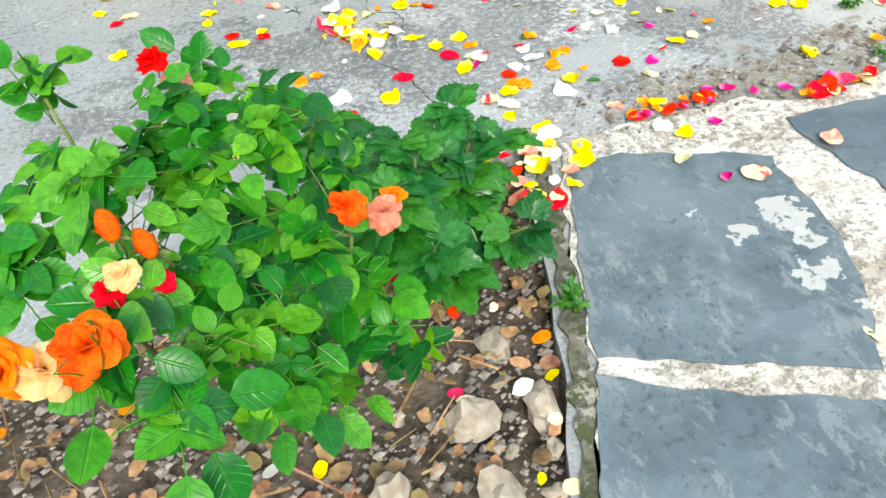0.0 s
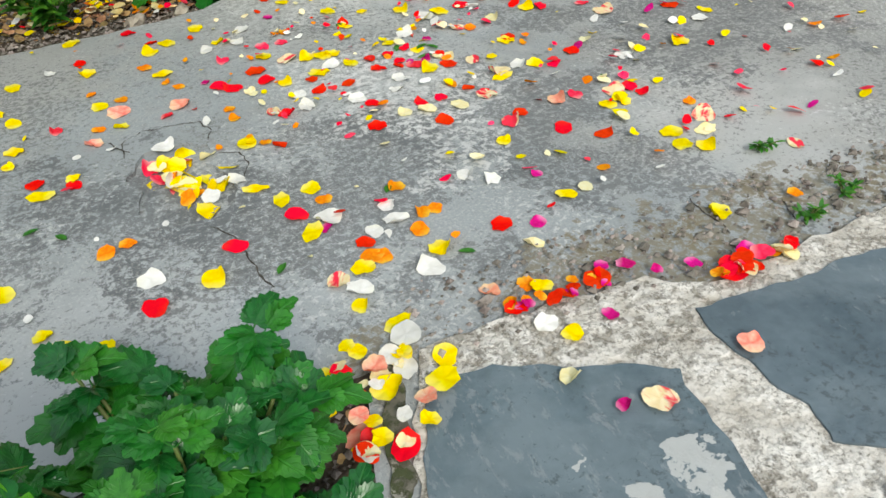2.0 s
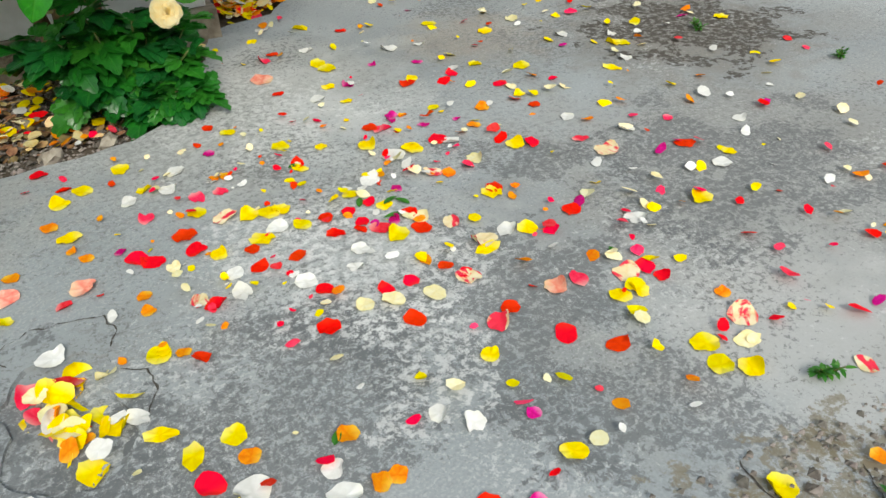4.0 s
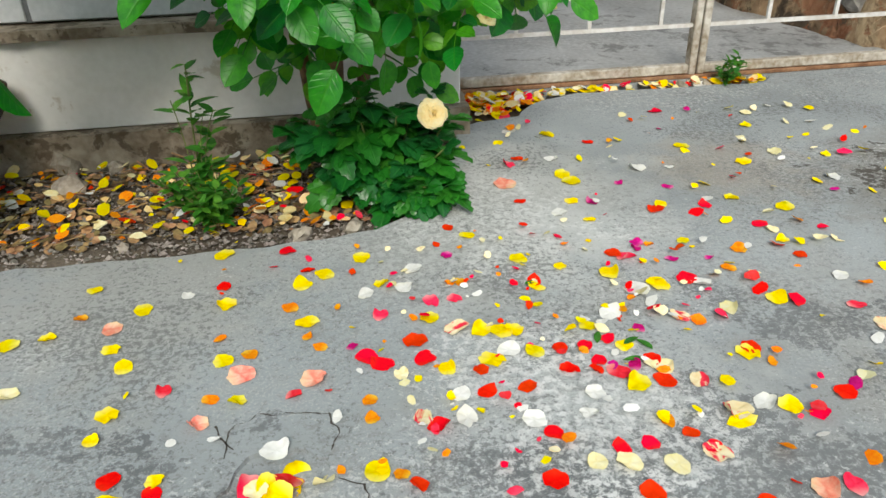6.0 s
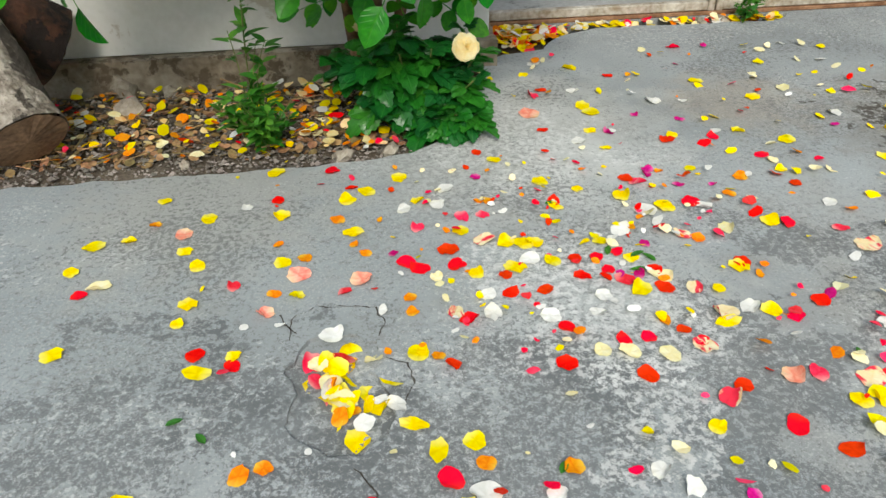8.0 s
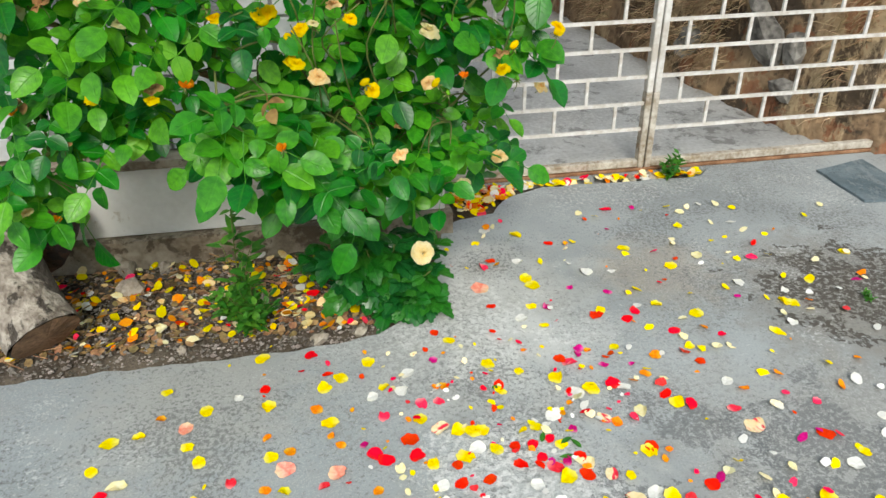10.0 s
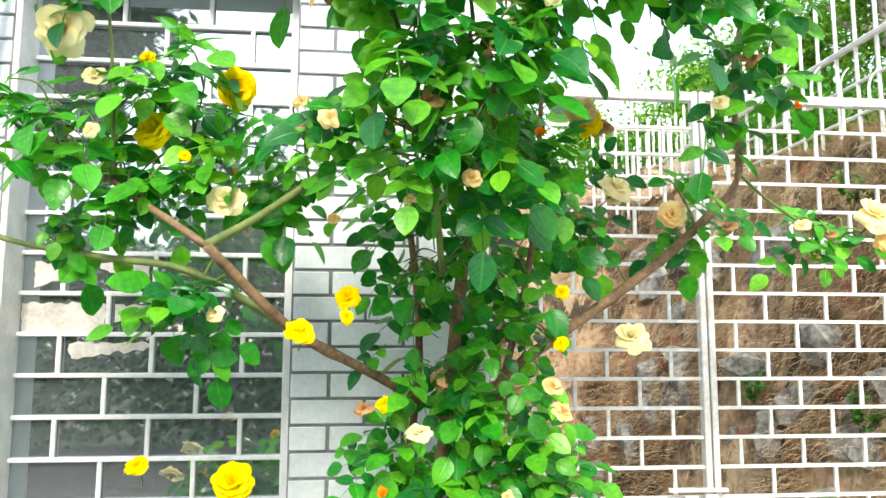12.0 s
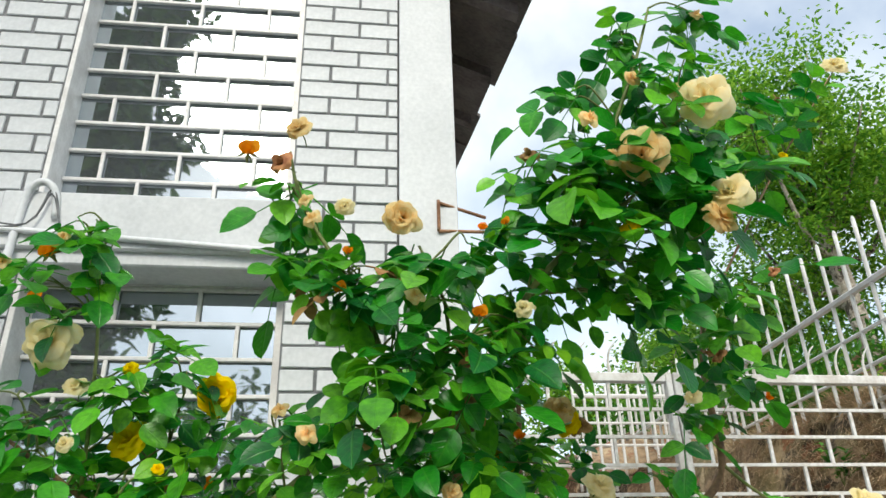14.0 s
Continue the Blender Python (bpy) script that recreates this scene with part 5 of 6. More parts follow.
STEMS = [
    ([(0.64, 2.72, -0.05), (0.66, 2.70, 0.40), (0.73, 2.66, 0.80), (0.80, 2.62, 1.20), (0.84, 2.60, 1.60), (0.87, 2.38, 1.90), (0.93, 2.20, 2.06)], 0.024, 0.011, True),
    ([(0.62, 2.76, -0.05), (0.58, 2.72, 0.45), (0.68, 2.70, 0.95), (0.74, 2.66, 1.40), (0.70, 2.58, 1.80)], 0.019, 0.007, True),
    ([(0.68, 2.74, -0.05), (0.76, 2.72, 0.5), (0.86, 2.68, 1.0), (0.95, 2.62, 1.35), (1.02, 2.58, 1.70), (1.04, 2.54, 2.1)], 0.016, 0.006, True),
    ([(0.80, 2.62, 1.20), (0.98, 2.61, 1.38), (1.10, 2.60, 1.47), (1.33, 2.60, 1.63), (1.50, 2.60, 1.78), (1.585, 2.60, 1.89), (1.58, 2.60, 2.13), (1.62, 2.60, 2.38), (1.58, 2.52, 2.75)], 0.017, 0.007, True),
    ([(0.74, 2.64, 1.30), (0.60, 2.52, 1.38), (0.44, 2.40, 1.47), (0.285, 2.25, 1.632)], 0.013, 0.011, True),
    ([(0.285, 2.25, 1.632), (0.40, 2.32, 1.72), (0.55, 2.40, 1.87), (0.62, 2.34, 2.0)], 0.010, 0.006, False),
    ([(0.44, 2.40, 1.47), (0.23, 2.38, 1.59), (0.05, 2.40, 1.62), (-0.17, 2.42, 1.66), (-0.35, 2.46, 1.74)], 0.010, 0.005, False),
    ([(0.285, 2.26, 1.63), (0.12, 2.36, 1.74), (-0.01, 2.40, 1.83), (-0.16, 2.46, 1.93)], 0.009, 0.004, True),
    ([(0.05, 2.40, 1.79), (0.03, 2.40, 2.1), (-0.02, 2.40, 2.45)], 0.005, 0.003, False),
    ([(0.88, 2.34, 1.94), (0.98, 2.14, 2.16), (1.10, 2.11, 2.30), (1.20, 2.11, 2.55), (1.30, 2.10, 2.80), (1.36, 2.10, 2.98)], 0.009, 0.003, False), ([(1.10, 2.11, 2.30), (1.26, 2.10, 2.42), (1.38, 2.10, 2.64)], 0.006, 0.003, False),
    ([(0.78, 2.48, 1.60), (0.72, 2.18, 1.84), (0.64, 2.10, 2.08), (0.50, 2.09, 2.32), (0.46, 2.08, 2.46)], 0.008, 0.003, False), ([(0.72, 2.18, 1.84), (0.80, 2.10, 2.06), (0.74, 2.08, 2.24)], 0.006, 0.003, False),
    ([(0.66, 2.70, 0.40), (0.48, 2.52, 0.62), (0.22, 2.40, 0.78), (0.02, 2.42, 0.86), (-0.15, 2.45, 0.88)], 0.010, 0.004, True),
    ([(0.48, 2.52, 0.62), (0.25, 2.40, 0.62), (0.05, 2.36, 0.58), (-0.12, 2.32, 0.48)], 0.007, 0.003, False),
    ([(0.73, 2.66, 0.80), (0.90, 2.5, 0.76), (1.0, 2.42, 0.88)], 0.006, 0.003, False),
    ([(0.66, 2.70, 0.35), (0.85, 2.62, 0.45), (1.02, 2.58, 0.62)], 0.007, 0.003, False),
    ([(1.585, 2.60, 1.89), (1.68, 2.62, 1.82), (1.80, 2.60, 1.74), (1.93, 2.60, 1.74)], 0.005, 0.003, False),
    ([(1.60, 2.60, 2.3), (1.72, 2.64, 2.45), (2.0, 2.72, 2.85), (2.38, 2.75, 3.36)], 0.005, 0.0025, True),
]
climber = rose_bush("tall climbing rose with yellow, cream and withered blooms by the wall", (0.64, 2.72, 0), STEMS, LOW + HIGH, 1120, 3, (0.6, 0.75, 1.35), 3, 0.14, 0.05, 1.02)

BLOOMS = {
    "y": [bloom_mesh(i, 0.040, M["bloom_yellow"], 6, 0.95) for i in range(3)],
    "c": [bloom_mesh(10 + i, 0.040, M["bloom_cream"], 5, 1.05, shreds=0.2) for i in range(2)] + [bloom_mesh(14, 0.040, M["bloom_peach"], 5, 1.1, shreds=0.5), bloom_mesh(15, 0.040, M["bloom_peach"], 6, 0.9)],
    "o": [bloom_mesh(20, 0.040, M["bloom_orange"], 3, 0.9, shreds=0.9), bloom_mesh(21, 0.040, M["brown_leaf"], 3, 1.1, shreds=0.9), bloom_mesh(22, 0.040, M["bloom_peach"], 3, 1.2, shreds=1.0)],
    "p": [bloom_mesh(35, 0.040, M["bloom_salmon"], 6, 1.1, shreds=0.5), bloom_mesh(36, 0.040, M["bloom_peach"], 6, 1.1, shreds=0.6)],
    "f": [bloom_mesh(37, 0.040, M["bloom_flame"], 7, 1.1, shreds=0.8), bloom_mesh(38, 0.040, M["bloom_orange"], 7, 1.1, shreds=0.8)],
    "r": [bloom_mesh(30, 0.040, M["bloom_red"], 7, 1.0, shreds=0.6), bloom_mesh(31, 0.040, M["bloom_flame"], 7, 1.1, shreds=0.6), bloom_mesh(32, 0.040, M["bloom_red"], 7, 1.2, shreds=0.8)],
}
BUDS = {"y": bud_mesh(1, M["bloom_yellow"]), "g": bud_mesh(2, M["leaf_young"], 0.010), "o": bud_mesh(3, M["bloom_flame"], 0.017)}


def stalk_mesh(length, sepal):
    bm = bmesh.new()
    tube(bm, [(0, 0, 0.004), (0.003, 0.002, -length * 0.5), (-0.004, 0.006, -length)], 0.0026, 0.0018, 5)
    for k in range(5):
        a = 2 * math.pi * k / 5
        leaflet(bm, Vector((0, 0, 0)), Vector((math.cos(a), math.sin(a), 0.15)), Vector((0, 0, 1)), sepal, sepal * 0.35, 0, 0.2, 0.4, 4)
    return mesh_of("stalk", bm, M["stem"], True)


STALKS = [stalk_mesh(0.075, 0.030), stalk_mesh(0.055, 0.022)]


def put_bloom(bush, kind, p, r, scale=1.0, name="flower"):
    loc = Vector(p) - bush.location
    m = r.choice(BLOOMS[kind]) if name == "flower" else BUDS[kind]
    nod = min(1.5, max(0.35, 0.75 + (p[2] - 1.3) * 0.75)) if p[1] > 1.5 else 0.35
    head = piece(name, m, bush, loc, (nod + r.uniform(-0.3, 0.3), r.uniform(-0.4, 0.4), r.uniform(-0.6, 0.6)), (scale,) * 3)
    piece("stalk", STALKS[len(name) % 2 if scale > 0.5 else 1], head, (0, 0, 0))


r = random.Random(11)
BLOOM_SPOTS = {
    "y": [(0.306, 2.42, 2.005, 0.049), (0.135, 2.42, 1.902, 0.047), (1.096, 2.35, 1.927, 0.035), (0.480, 2.18, 1.457, 0.030), (0.565, 2.30, 1.530, 0.029), (1.015, 2.30, 1.546, 0.017), (1.010, 2.30, 1.438, 0.017), (0.934, 2.35, 1.838, 0.034), (0.332, 2.40, 1.148, 0.048), (0.110, 2.50, 1.168, 0.030), (0.565, 2.20, 1.487, 0.016), (0.010, 2.30, 0.935, 0.036), (0.516, 2.30, 0.897, 0.016), (0.648, 2.25, 0.906, 0.016), (0.577, 2.30, 0.758, 0.017)],
    "c": [(1.226, 2.02, 2.439, 0.060), (1.414, 2.04, 2.622, 0.066), (1.398, 2.06, 2.311, 0.045), (1.438, 2.06, 2.378, 0.049), (1.079, 2.35, 1.953, 0.040), (-0.059, 2.38, 2.114, 0.060), (0.480, 2.05, 2.484, 0.030), (0.702, 2.05, 2.277, 0.040), (1.203, 2.50, 1.813, 0.044), (2.262, 2.60, 3.253, 0.046), (0.583, 2.05, 2.299, 0.021), (0.007, 2.40, 2.016, 0.028), (0.305, 2.35, 1.737, 0.041), (1.345, 2.50, 1.752, 0.035), (1.269, 2.60, 1.454, 0.048), (1.912, 2.55, 1.768, 0.058), (1.948, 2.55, 1.687, 0.045), (0.712, 2.30, 1.256, 0.028), (1.002, 2.35, 1.345, 0.025), (1.016, 2.33, 1.295, 0.027), (-0.046, 2.40, 1.041, 0.048), (-0.115, 2.40, 0.946, 0.047), (0.268, 2.30, 0.854, 0.020), (0.097, 2.30, 0.982, 0.020), (0.019, 2.35, 1.002, 0.031)],
    "o": [(0.702, 2.00, 1.855, 0.025), (0.381, 2.03, 2.407, 0.034), (0.452, 2.03, 2.383, 0.029), (0.522, 2.03, 2.259, 0.025), (-0.081, 2.33, 2.308, 0.038), (-0.180, 2.33, 2.283, 0.024), (0.842, 2.00, 2.047, 0.024), (0.723, 2.00, 2.085, 0.022), (0.579, 2.00, 2.090, 0.022), (1.489, 2.35, 2.094, 0.021), (1.620, 2.40, 2.004, 0.022), (1.131, 2.05, 2.554, 0.030), (1.122, 2.35, 1.920, 0.030), (1.368, 2.08, 2.675, 0.029), (0.640, 2.25, 1.147, 0.020), (0.271, 2.30, 0.971, 0.019), (-0.063, 2.35, 0.998, 0.024), (0.550, 2.25, 1.101, 0.025), (0.672, 2.25, 0.965, 0.021), (0.749, 2.25, 1.015, 0.018), (0.137, 2.30, 0.893, 0.020), (0.362, 2.28, 0.733, 0.022)],
}
for k, spots in BLOOM_SPOTS.items():
    for x, y, z, reach in spots:
        put_bloom(climber, k, (x, y - 0.02, z), r, reach / 0.045)
# spent and withered heads through the leafy masses
for cx, cy, cz, rx, rz, q in LOW + HIGH[::2]:
    for _ in range(3 if rx > 0.12 else 1):
        put_bloom(climber, r.choice("oocyoc"), (cx + r.uniform(-1, 1) * rx, cy - min(rx, rz, 0.2) * r.uniform(0.7, 1.1), cz + r.uniform(-0.9, 0.9) * rz), r, r.uniform(0.3, 0.55))
for x, z in ((0.42, 0.87), (0.52, 0.83), (0.56, 0.80), (0.57, 0.76), (0.62, 0.82), (0.52, 0.89), (0.65, 0.89), (0.86, 0.69), (0.88, 0.67), (1.11, 0.78), (1.03, 0.69), (1.02, 0.76), (0.98, 0.95), (0.76, 1.0), (0.71, 0.70)):
    put_bloom(climber, "y" if r.random() < 0.7 else "g", (x, 2.30, z), r, 0.55, "bud")
    put_bloom(climber, r.choice("yoc"), (x + r.uniform(-0.05, 0.05), 2.31, z + r.uniform(-0.04, 0.04)), r, 0.4)

# thin bare flower stalks standing out of the middle of the climber
for _ in range(18):
    x, z, h = r.uniform(0.48, 1.08), r.uniform(0.55, 0.95), r.uniform(0.14, 0.28)
    bm = bmesh.new()
    a = Vector((x, 2.40, z)) - climber.location
    tube(bm, [a, a + Vector((r.uniform(-0.03, 0.03), -0.08, h * 0.5)), a + Vector((r.uniform(-0.05, 0.05), -0.12, h))], 0.0022, 0.0014, 5)
    part("stem", bm, M["stem"], climber, smooth=True)
    put_bloom(climber, r.choice("yoc"), tuple(a + Vector((0.0, -0.125, h)) + climber.location), r, r.uniform(0.25, 0.4))

# ---- the rose in the near bed ----
ROSE_TUFTS = [
    (0.270, 0.95, 0.355, 0.024), (0.247, 0.86, 0.373, 0.033), (0.213, 0.80, 0.384, 0.026), (0.317, 0.90, 0.335, 0.036), (0.253, 0.77, 0.361, 0.047), (0.308, 0.82, 0.346, 0.036), (0.188, 0.74, 0.392, 0.032), (0.365, 0.90, 0.275, 0.032),
    (0.302, 0.74, 0.305, 0.034), (0.234, 0.71, 0.338, 0.032), (0.196, 0.66, 0.374, 0.025), (0.292, 0.68, 0.289, 0.029), (0.340, 0.75, 0.240, 0.026), (0.352, 0.72, 0.205, 0.020), (0.372, 0.72, 0.165, 0.012), (0.246, 0.64, 0.330, 0.029),
]
ROSE_TUFTS += [
    (0.190, 0.60, 0.380, 0.019), (0.265, 0.62, 0.285, 0.028), (0.285, 0.64, 0.245, 0.015), (0.215, 0.58, 0.350, 0.019), (0.165, 0.85, 0.429, 0.022), (0.150, 0.80, 0.376, 0.026), (0.120, 0.74, 0.36, 0.03), (0.24, 0.80, 0.22, 0.05), (0.29, 0.74, 0.16, 0.04),
]
near_rose = rose_bush(
    "low rose bush with orange and red blooms in the near bed", (0.25, 0.80, -0.03),
    [([(0.25, 0.80, -0.04), (0.26, 0.82, 0.14), (0.25, 0.86, 0.30), (0.245, 0.90, 0.39)], 0.0028, 0.0012, False), ([(0.26, 0.80, -0.04), (0.32, 0.78, 0.12), (0.35, 0.76, 0.28)], 0.003, 0.0014, False),
     ([(0.24, 0.80, -0.04), (0.20, 0.72, 0.18), (0.19, 0.66, 0.35)], 0.0032, 0.0014, False), ([(0.24, 0.80, 0.05), (0.19, 0.80, 0.28), (0.165, 0.84, 0.42)], 0.0028, 0.0012, False),
     ([(0.25, 0.79, 0.0), (0.27, 0.70, 0.14), (0.27, 0.64, 0.27)], 0.003, 0.0014, False), ([(0.26, 0.82, 0.1), (0.31, 0.86, 0.24), (0.34, 0.89, 0.32)], 0.0026, 0.0012, False)],
    [(x, y, z, q, q, 1.0) for x, y, z, q in ROSE_TUFTS], 7000, 5, (0.3, 0.3, 0.7), 4, 0.08, 0.0, 0.50, 300, 0.1, 0.045)
for x, y, z, q, k in ((0.238, 0.90, 0.400, 0.013, "r"), (0.252, 0.90, 0.380, 0.014, "p"), (0.348, 0.74, 0.328, 0.015, "f"), (0.377, 0.74, 0.312, 0.016, "p"), (0.388, 0.75, 0.316, 0.011, "f"), (0.201, 0.66, 0.390, 0.012, "p"), (0.217, 0.67, 0.368, 0.009, "r"), (0.190, 0.66, 0.380, 0.010, "r"),
                      (0.185, 0.60, 0.398, 0.020, "r"), (0.362, 0.90, 0.318, 0.009, "p"), (0.142, 0.60, 0.400, 0.017, "f"), (0.159, 0.60, 0.392, 0.019, "p")):
    put_bloom(near_rose, k, (x, y, z), r, q / 0.044)
for x, y, z in ((0.202, 0.68, 0.405), (0.219, 0.68, 0.385)):
    put_bloom(near_rose, "o", (x, y, z), r, 0.5, "bud")


def serrated_plant(label, base, clusters, n, seed, height, size=1.0):
    r = random.Random(seed)
    p = tagged(empty("garden_plant", base), label, "plant", "serrated plants")
    bm = bmesh.new()
    stems = []
    per = 11
    for i in range(max(6, n // per)):
        cx, cy, cz, rx, rz = clusters[i % len(clusters)]
        d = Vector((r.gauss(0, 1), r.gauss(0, 1), 0)).normalized() * r.random() ** 0.5
        tip = Vector((cx + d.x * rx, cy + d.y * rx * 0.8, max(0.03, cz + rz * r.uniform(0.2, 1.1)))) - Vector(base)
        foot_at = Vector((tip.x * 0.25, tip.y * 0.25, -0.01))
        bend = foot_at.lerp(tip, 0.5) + Vector((0, 0, 0.02))
        tube(bm, [foot_at, bend, tip], 0.0035, 0.0018, 6)
        part("stem", bm, M["stem"], p, "", True)
        bm = bmesh.new()
        turn0 = r.uniform(0, 6.283)
        for k in range(per):
            t = 1.0 - 0.75 * (k // 2) / (per / 2)
            at = foot_at.lerp(bend, t * 2) if t < 0.5 else bend.lerp(tip, t * 2 - 1)
            a = turn0 + (k // 2) * 1.57 + (k % 2) * 3.14 + r.uniform(-0.4, 0.4)
            rise = r.uniform(0.1, 0.9) if k < 3 else r.uniform(-0.35, 0.45)
            out = Vector((math.cos(a), math.sin(a), rise)).normalized()
            s = size * r.uniform(0.7, 1.15) * (0.75 if k < 3 else 1.0)
            piece("leaf", r.choice(SERRATED), p, at, aim(out, Vector((r.uniform(-0.5, 0.5), r.uniform(-0.6, 0.3), 1))), (s, s, s))
    bm.free()
    return p


serrated_plant("dark green bushy plant with toothed leaves in the near bed", (0.46, 1.0, -0.03), [(0.565, 1.12, 0.10, 0.035, 0.03), (0.48, 1.11, 0.10, 0.04, 0.03), (0.395, 1.12, 0.11, 0.04, 0.03), (0.56, 1.03, 0.11, 0.03, 0.03), (0.448, 1.0, 0.15, 0.038, 0.03), (0.505, 0.98, 0.11, 0.05, 0.03), (0.429, 0.93, 0.14, 0.036, 0.03), (0.446, 0.90, 0.10, 0.045, 0.03), (0.49, 0.90, 0.06, 0.03, 0.02), (0.57, 0.94, 0.07, 0.03, 0.02), (0.35, 1.05, 0.10, 0.05, 0.04), (0.28, 1.08, 0.08, 0.05, 0.03)], 210, 8, 0.20, 0.72)
far_plant = serrated_plant("dark green bushy plant with toothed leaves below the climbing rose", (0.74, 2.53, -0.02), [(0.75, 2.54, 0.14, 0.15, 0.10), (0.86, 2.52, 0.11, 0.10, 0.09), (0.64, 2.52, 0.10, 0.10, 0.08), (0.75, 2.47, 0.05, 0.13, 0.05), (0.82, 2.45, 0.03, 0.05, 0.04)], 260, 9, 0.25, 0.88)
piece("flower", bloom_mesh(50, 0.027, M["bloom_cream"], 7, 0.9, shreds=0.5), far_plant, Vector((0.828, 2.38, 0.235)) - far_plant.location, (0.9, 0.2, 0.0))


def weed(label, at, height, spread, n, seed, size=0.02, name="weed"):
    r = random.Random(seed)
    w = tagged(empty(name, at), label, "weed", "small weeds")
    bm = bmesh.new()
    lf = bmesh.new()
    for i in range(max(3, n // 14)):
        a = r.uniform(0, 6.283)
        tip = Vector((math.cos(a) * spread * r.random(), math.sin(a) * spread * r.random(), height * r.uniform(0.5, 1)))
        tube(bm, [(0, 0, -0.01), tip * 0.5 + Vector((0, 0, height * 0.1)), tip], 0.0018, 0.0008, 4)
        for _ in range(14):
            t = r.uniform(0.25, 1)
            p = tip * t
            d = Vector((r.uniform(-1, 1), r.uniform(-1, 1), r.uniform(-0.1, 0.8)))
            leaflet(lf, p, d, Vector((0, 0, 1)), size * r.uniform(0.6, 1.3), size * 0.45, 0, 0.2, 0.2, 4)
    part("stem", bm, M["stem"], w, "", True)["kind"] = "stuff"
    part("foliage", lf, M["leaf_weed"], w, "", True)["kind"] = "stuff"
    return w


weed("bright green seedling clump with small leaves in the leaf litter", (0.38, 2.48, -0.02), 0.15, 0.11, 320, 1, 0.034)
weed("thin upright rose shoot with sparse leaves", (0.35, 2.52, -0.02), 0.46, 0.06, 70, 2, 0.045)
weed("tiny green weed in the mossy bed edge", (0.605, 0.84, 0.0), 0.03, 0.03, 60, 3, 0.014)
weed("small tuft of grass at the gate post", (1.83, 3.14, -0.01), 0.09, 0.06, 90, 4, 0.03)
for i, (x, y) in enumerate(((1.42, 1.15), (1.33, 1.13), (1.40, 1.30), (2.05, 2.3), (2.2, 2.0))):
    weed("tiny green weed in a crack of the concrete", (x, y, 0.0), 0.02, 0.025, 30, 10 + i, 0.014)
for i, (y, s) in enumerate(((3.75, 0.12), (3.72, 0.22), (3.5, 0.32), (4.4, 0.25), (4.0, 0.5), (5.0, 0.4))):
    weed("green weed growing on the earth bank", (foot(y) + s - 0.04, y - 0.05, hill_z(foot(y) + s, y) - 0.02), 0.2, 0.15, 110, 30 + i, 0.045)

# ---- logs ----


def log(label, a, b, r0, bark, seed, cut=True):
    a, b = Vector(a), Vector(b)
    d = (b - a).normalized()
    side = d.cross(Vector((0, 0, 1))).normalized()
    up = side.cross(d)
    lg = tagged(empty("log", b), label, "log", "old logs")
    bm = bmesh.new()
    n, m = 26, 36
    rings = []
    for i in range(n + 1):
        c = a.lerp(b, i / n)
        ring = []
        for k in range(m):
            t = 2 * math.pi * k / m
            u = side * math.cos(t) + up * math.sin(t)
            q = Vector((math.cos(t) * 3, math.sin(t) * 3, i * 0.22 + seed))
            rr = r0 * (1 + 0.10 * noise.noise(q * 0.6) + 0.07 * abs(noise.noise(Vector((math.cos(t) * 5, math.sin(t) * 5, i * 0.10 + seed)))) + 0.03 * noise.noise(q * 4))
            ring.append(bm.verts.new(c + u * rr - b))
        rings.append(ring)
    for x, y in zip(rings, rings[1:]):
        for k in range(m):
            bm.faces.new((x[k], x[(k + 1) % m], y[(k + 1) % m], y[k]))
    bm.faces.new(rings[0])
    part("bark", bm, bark, lg, "", True)
    bm = bmesh.new()
    mid = bm.verts.new(d * 0.006)
    rim = []
    for k in range(m):
        t = 2 * math.pi * k / m
        u = side * math.cos(t) + up * math.sin(t)
        rim.append(bm.verts.new(u * r0 * 0.96 + d * (0.002 + 0.004 * noise.noise(u * 9))))
    for k in range(m):
        bm.faces.new((mid, rim[k], rim[(k + 1) % m]))
    part("cut_end", bm, M["cut_wood"], lg, "brown sawn end")
    return lg


log("grey barked log with a sawn end lying over the bed edge", (-0.369, 2.74, 0.362), (-0.115, 2.43, 0.068), 0.090, M["bark"], 1.0)
log("dark reddish rotten log leaning by the wall", (-0.60, 2.62, 0.50), (-0.16, 2.83, 0.13), 0.105, M["bark_dark"], 5.0)

# ---- stones and gravel ----
for i, (x, y, s) in enumerate(((0.497, 0.833, 0.027), (0.432, 0.741, 0.036), (0.51, 0.728, 0.032), (0.429, 0.649, 0.034), (0.325, 0.693, 0.032), (0.481, 0.635, 0.018), (0.459, 0.696, 0.012), (0.378, 0.705, 0.012), (0.50, 0.68, 0.014), (0.36, 0.78, 0.013),
                                (0.55, 2.40, 0.035), (0.66, 2.42, 0.03), (0.40, 2.60, 0.03), (0.02, 2.72, 0.05), (-0.02, 2.85, 0.05), (0.10, 2.84, 0.03), (0.20, 2.42, 0.018), (0.52, 2.58, 0.025), (1.78, 3.16, 0.03), (1.70, 3.15, 0.025))):
    bm = bmesh.new()
    s *= 0.85
    blob(bm, (0, 0, 0), (s, s * 0.85, s * 0.6), i * 1.7 + 0.3, 0.7)
    ob = tagged(part("stone", bm, M["stone"]), "rough buff-grey stone lying in the soil", "stone", "stones in the beds")
    ob.location = (x, y, -0.018 + s * 0.3)


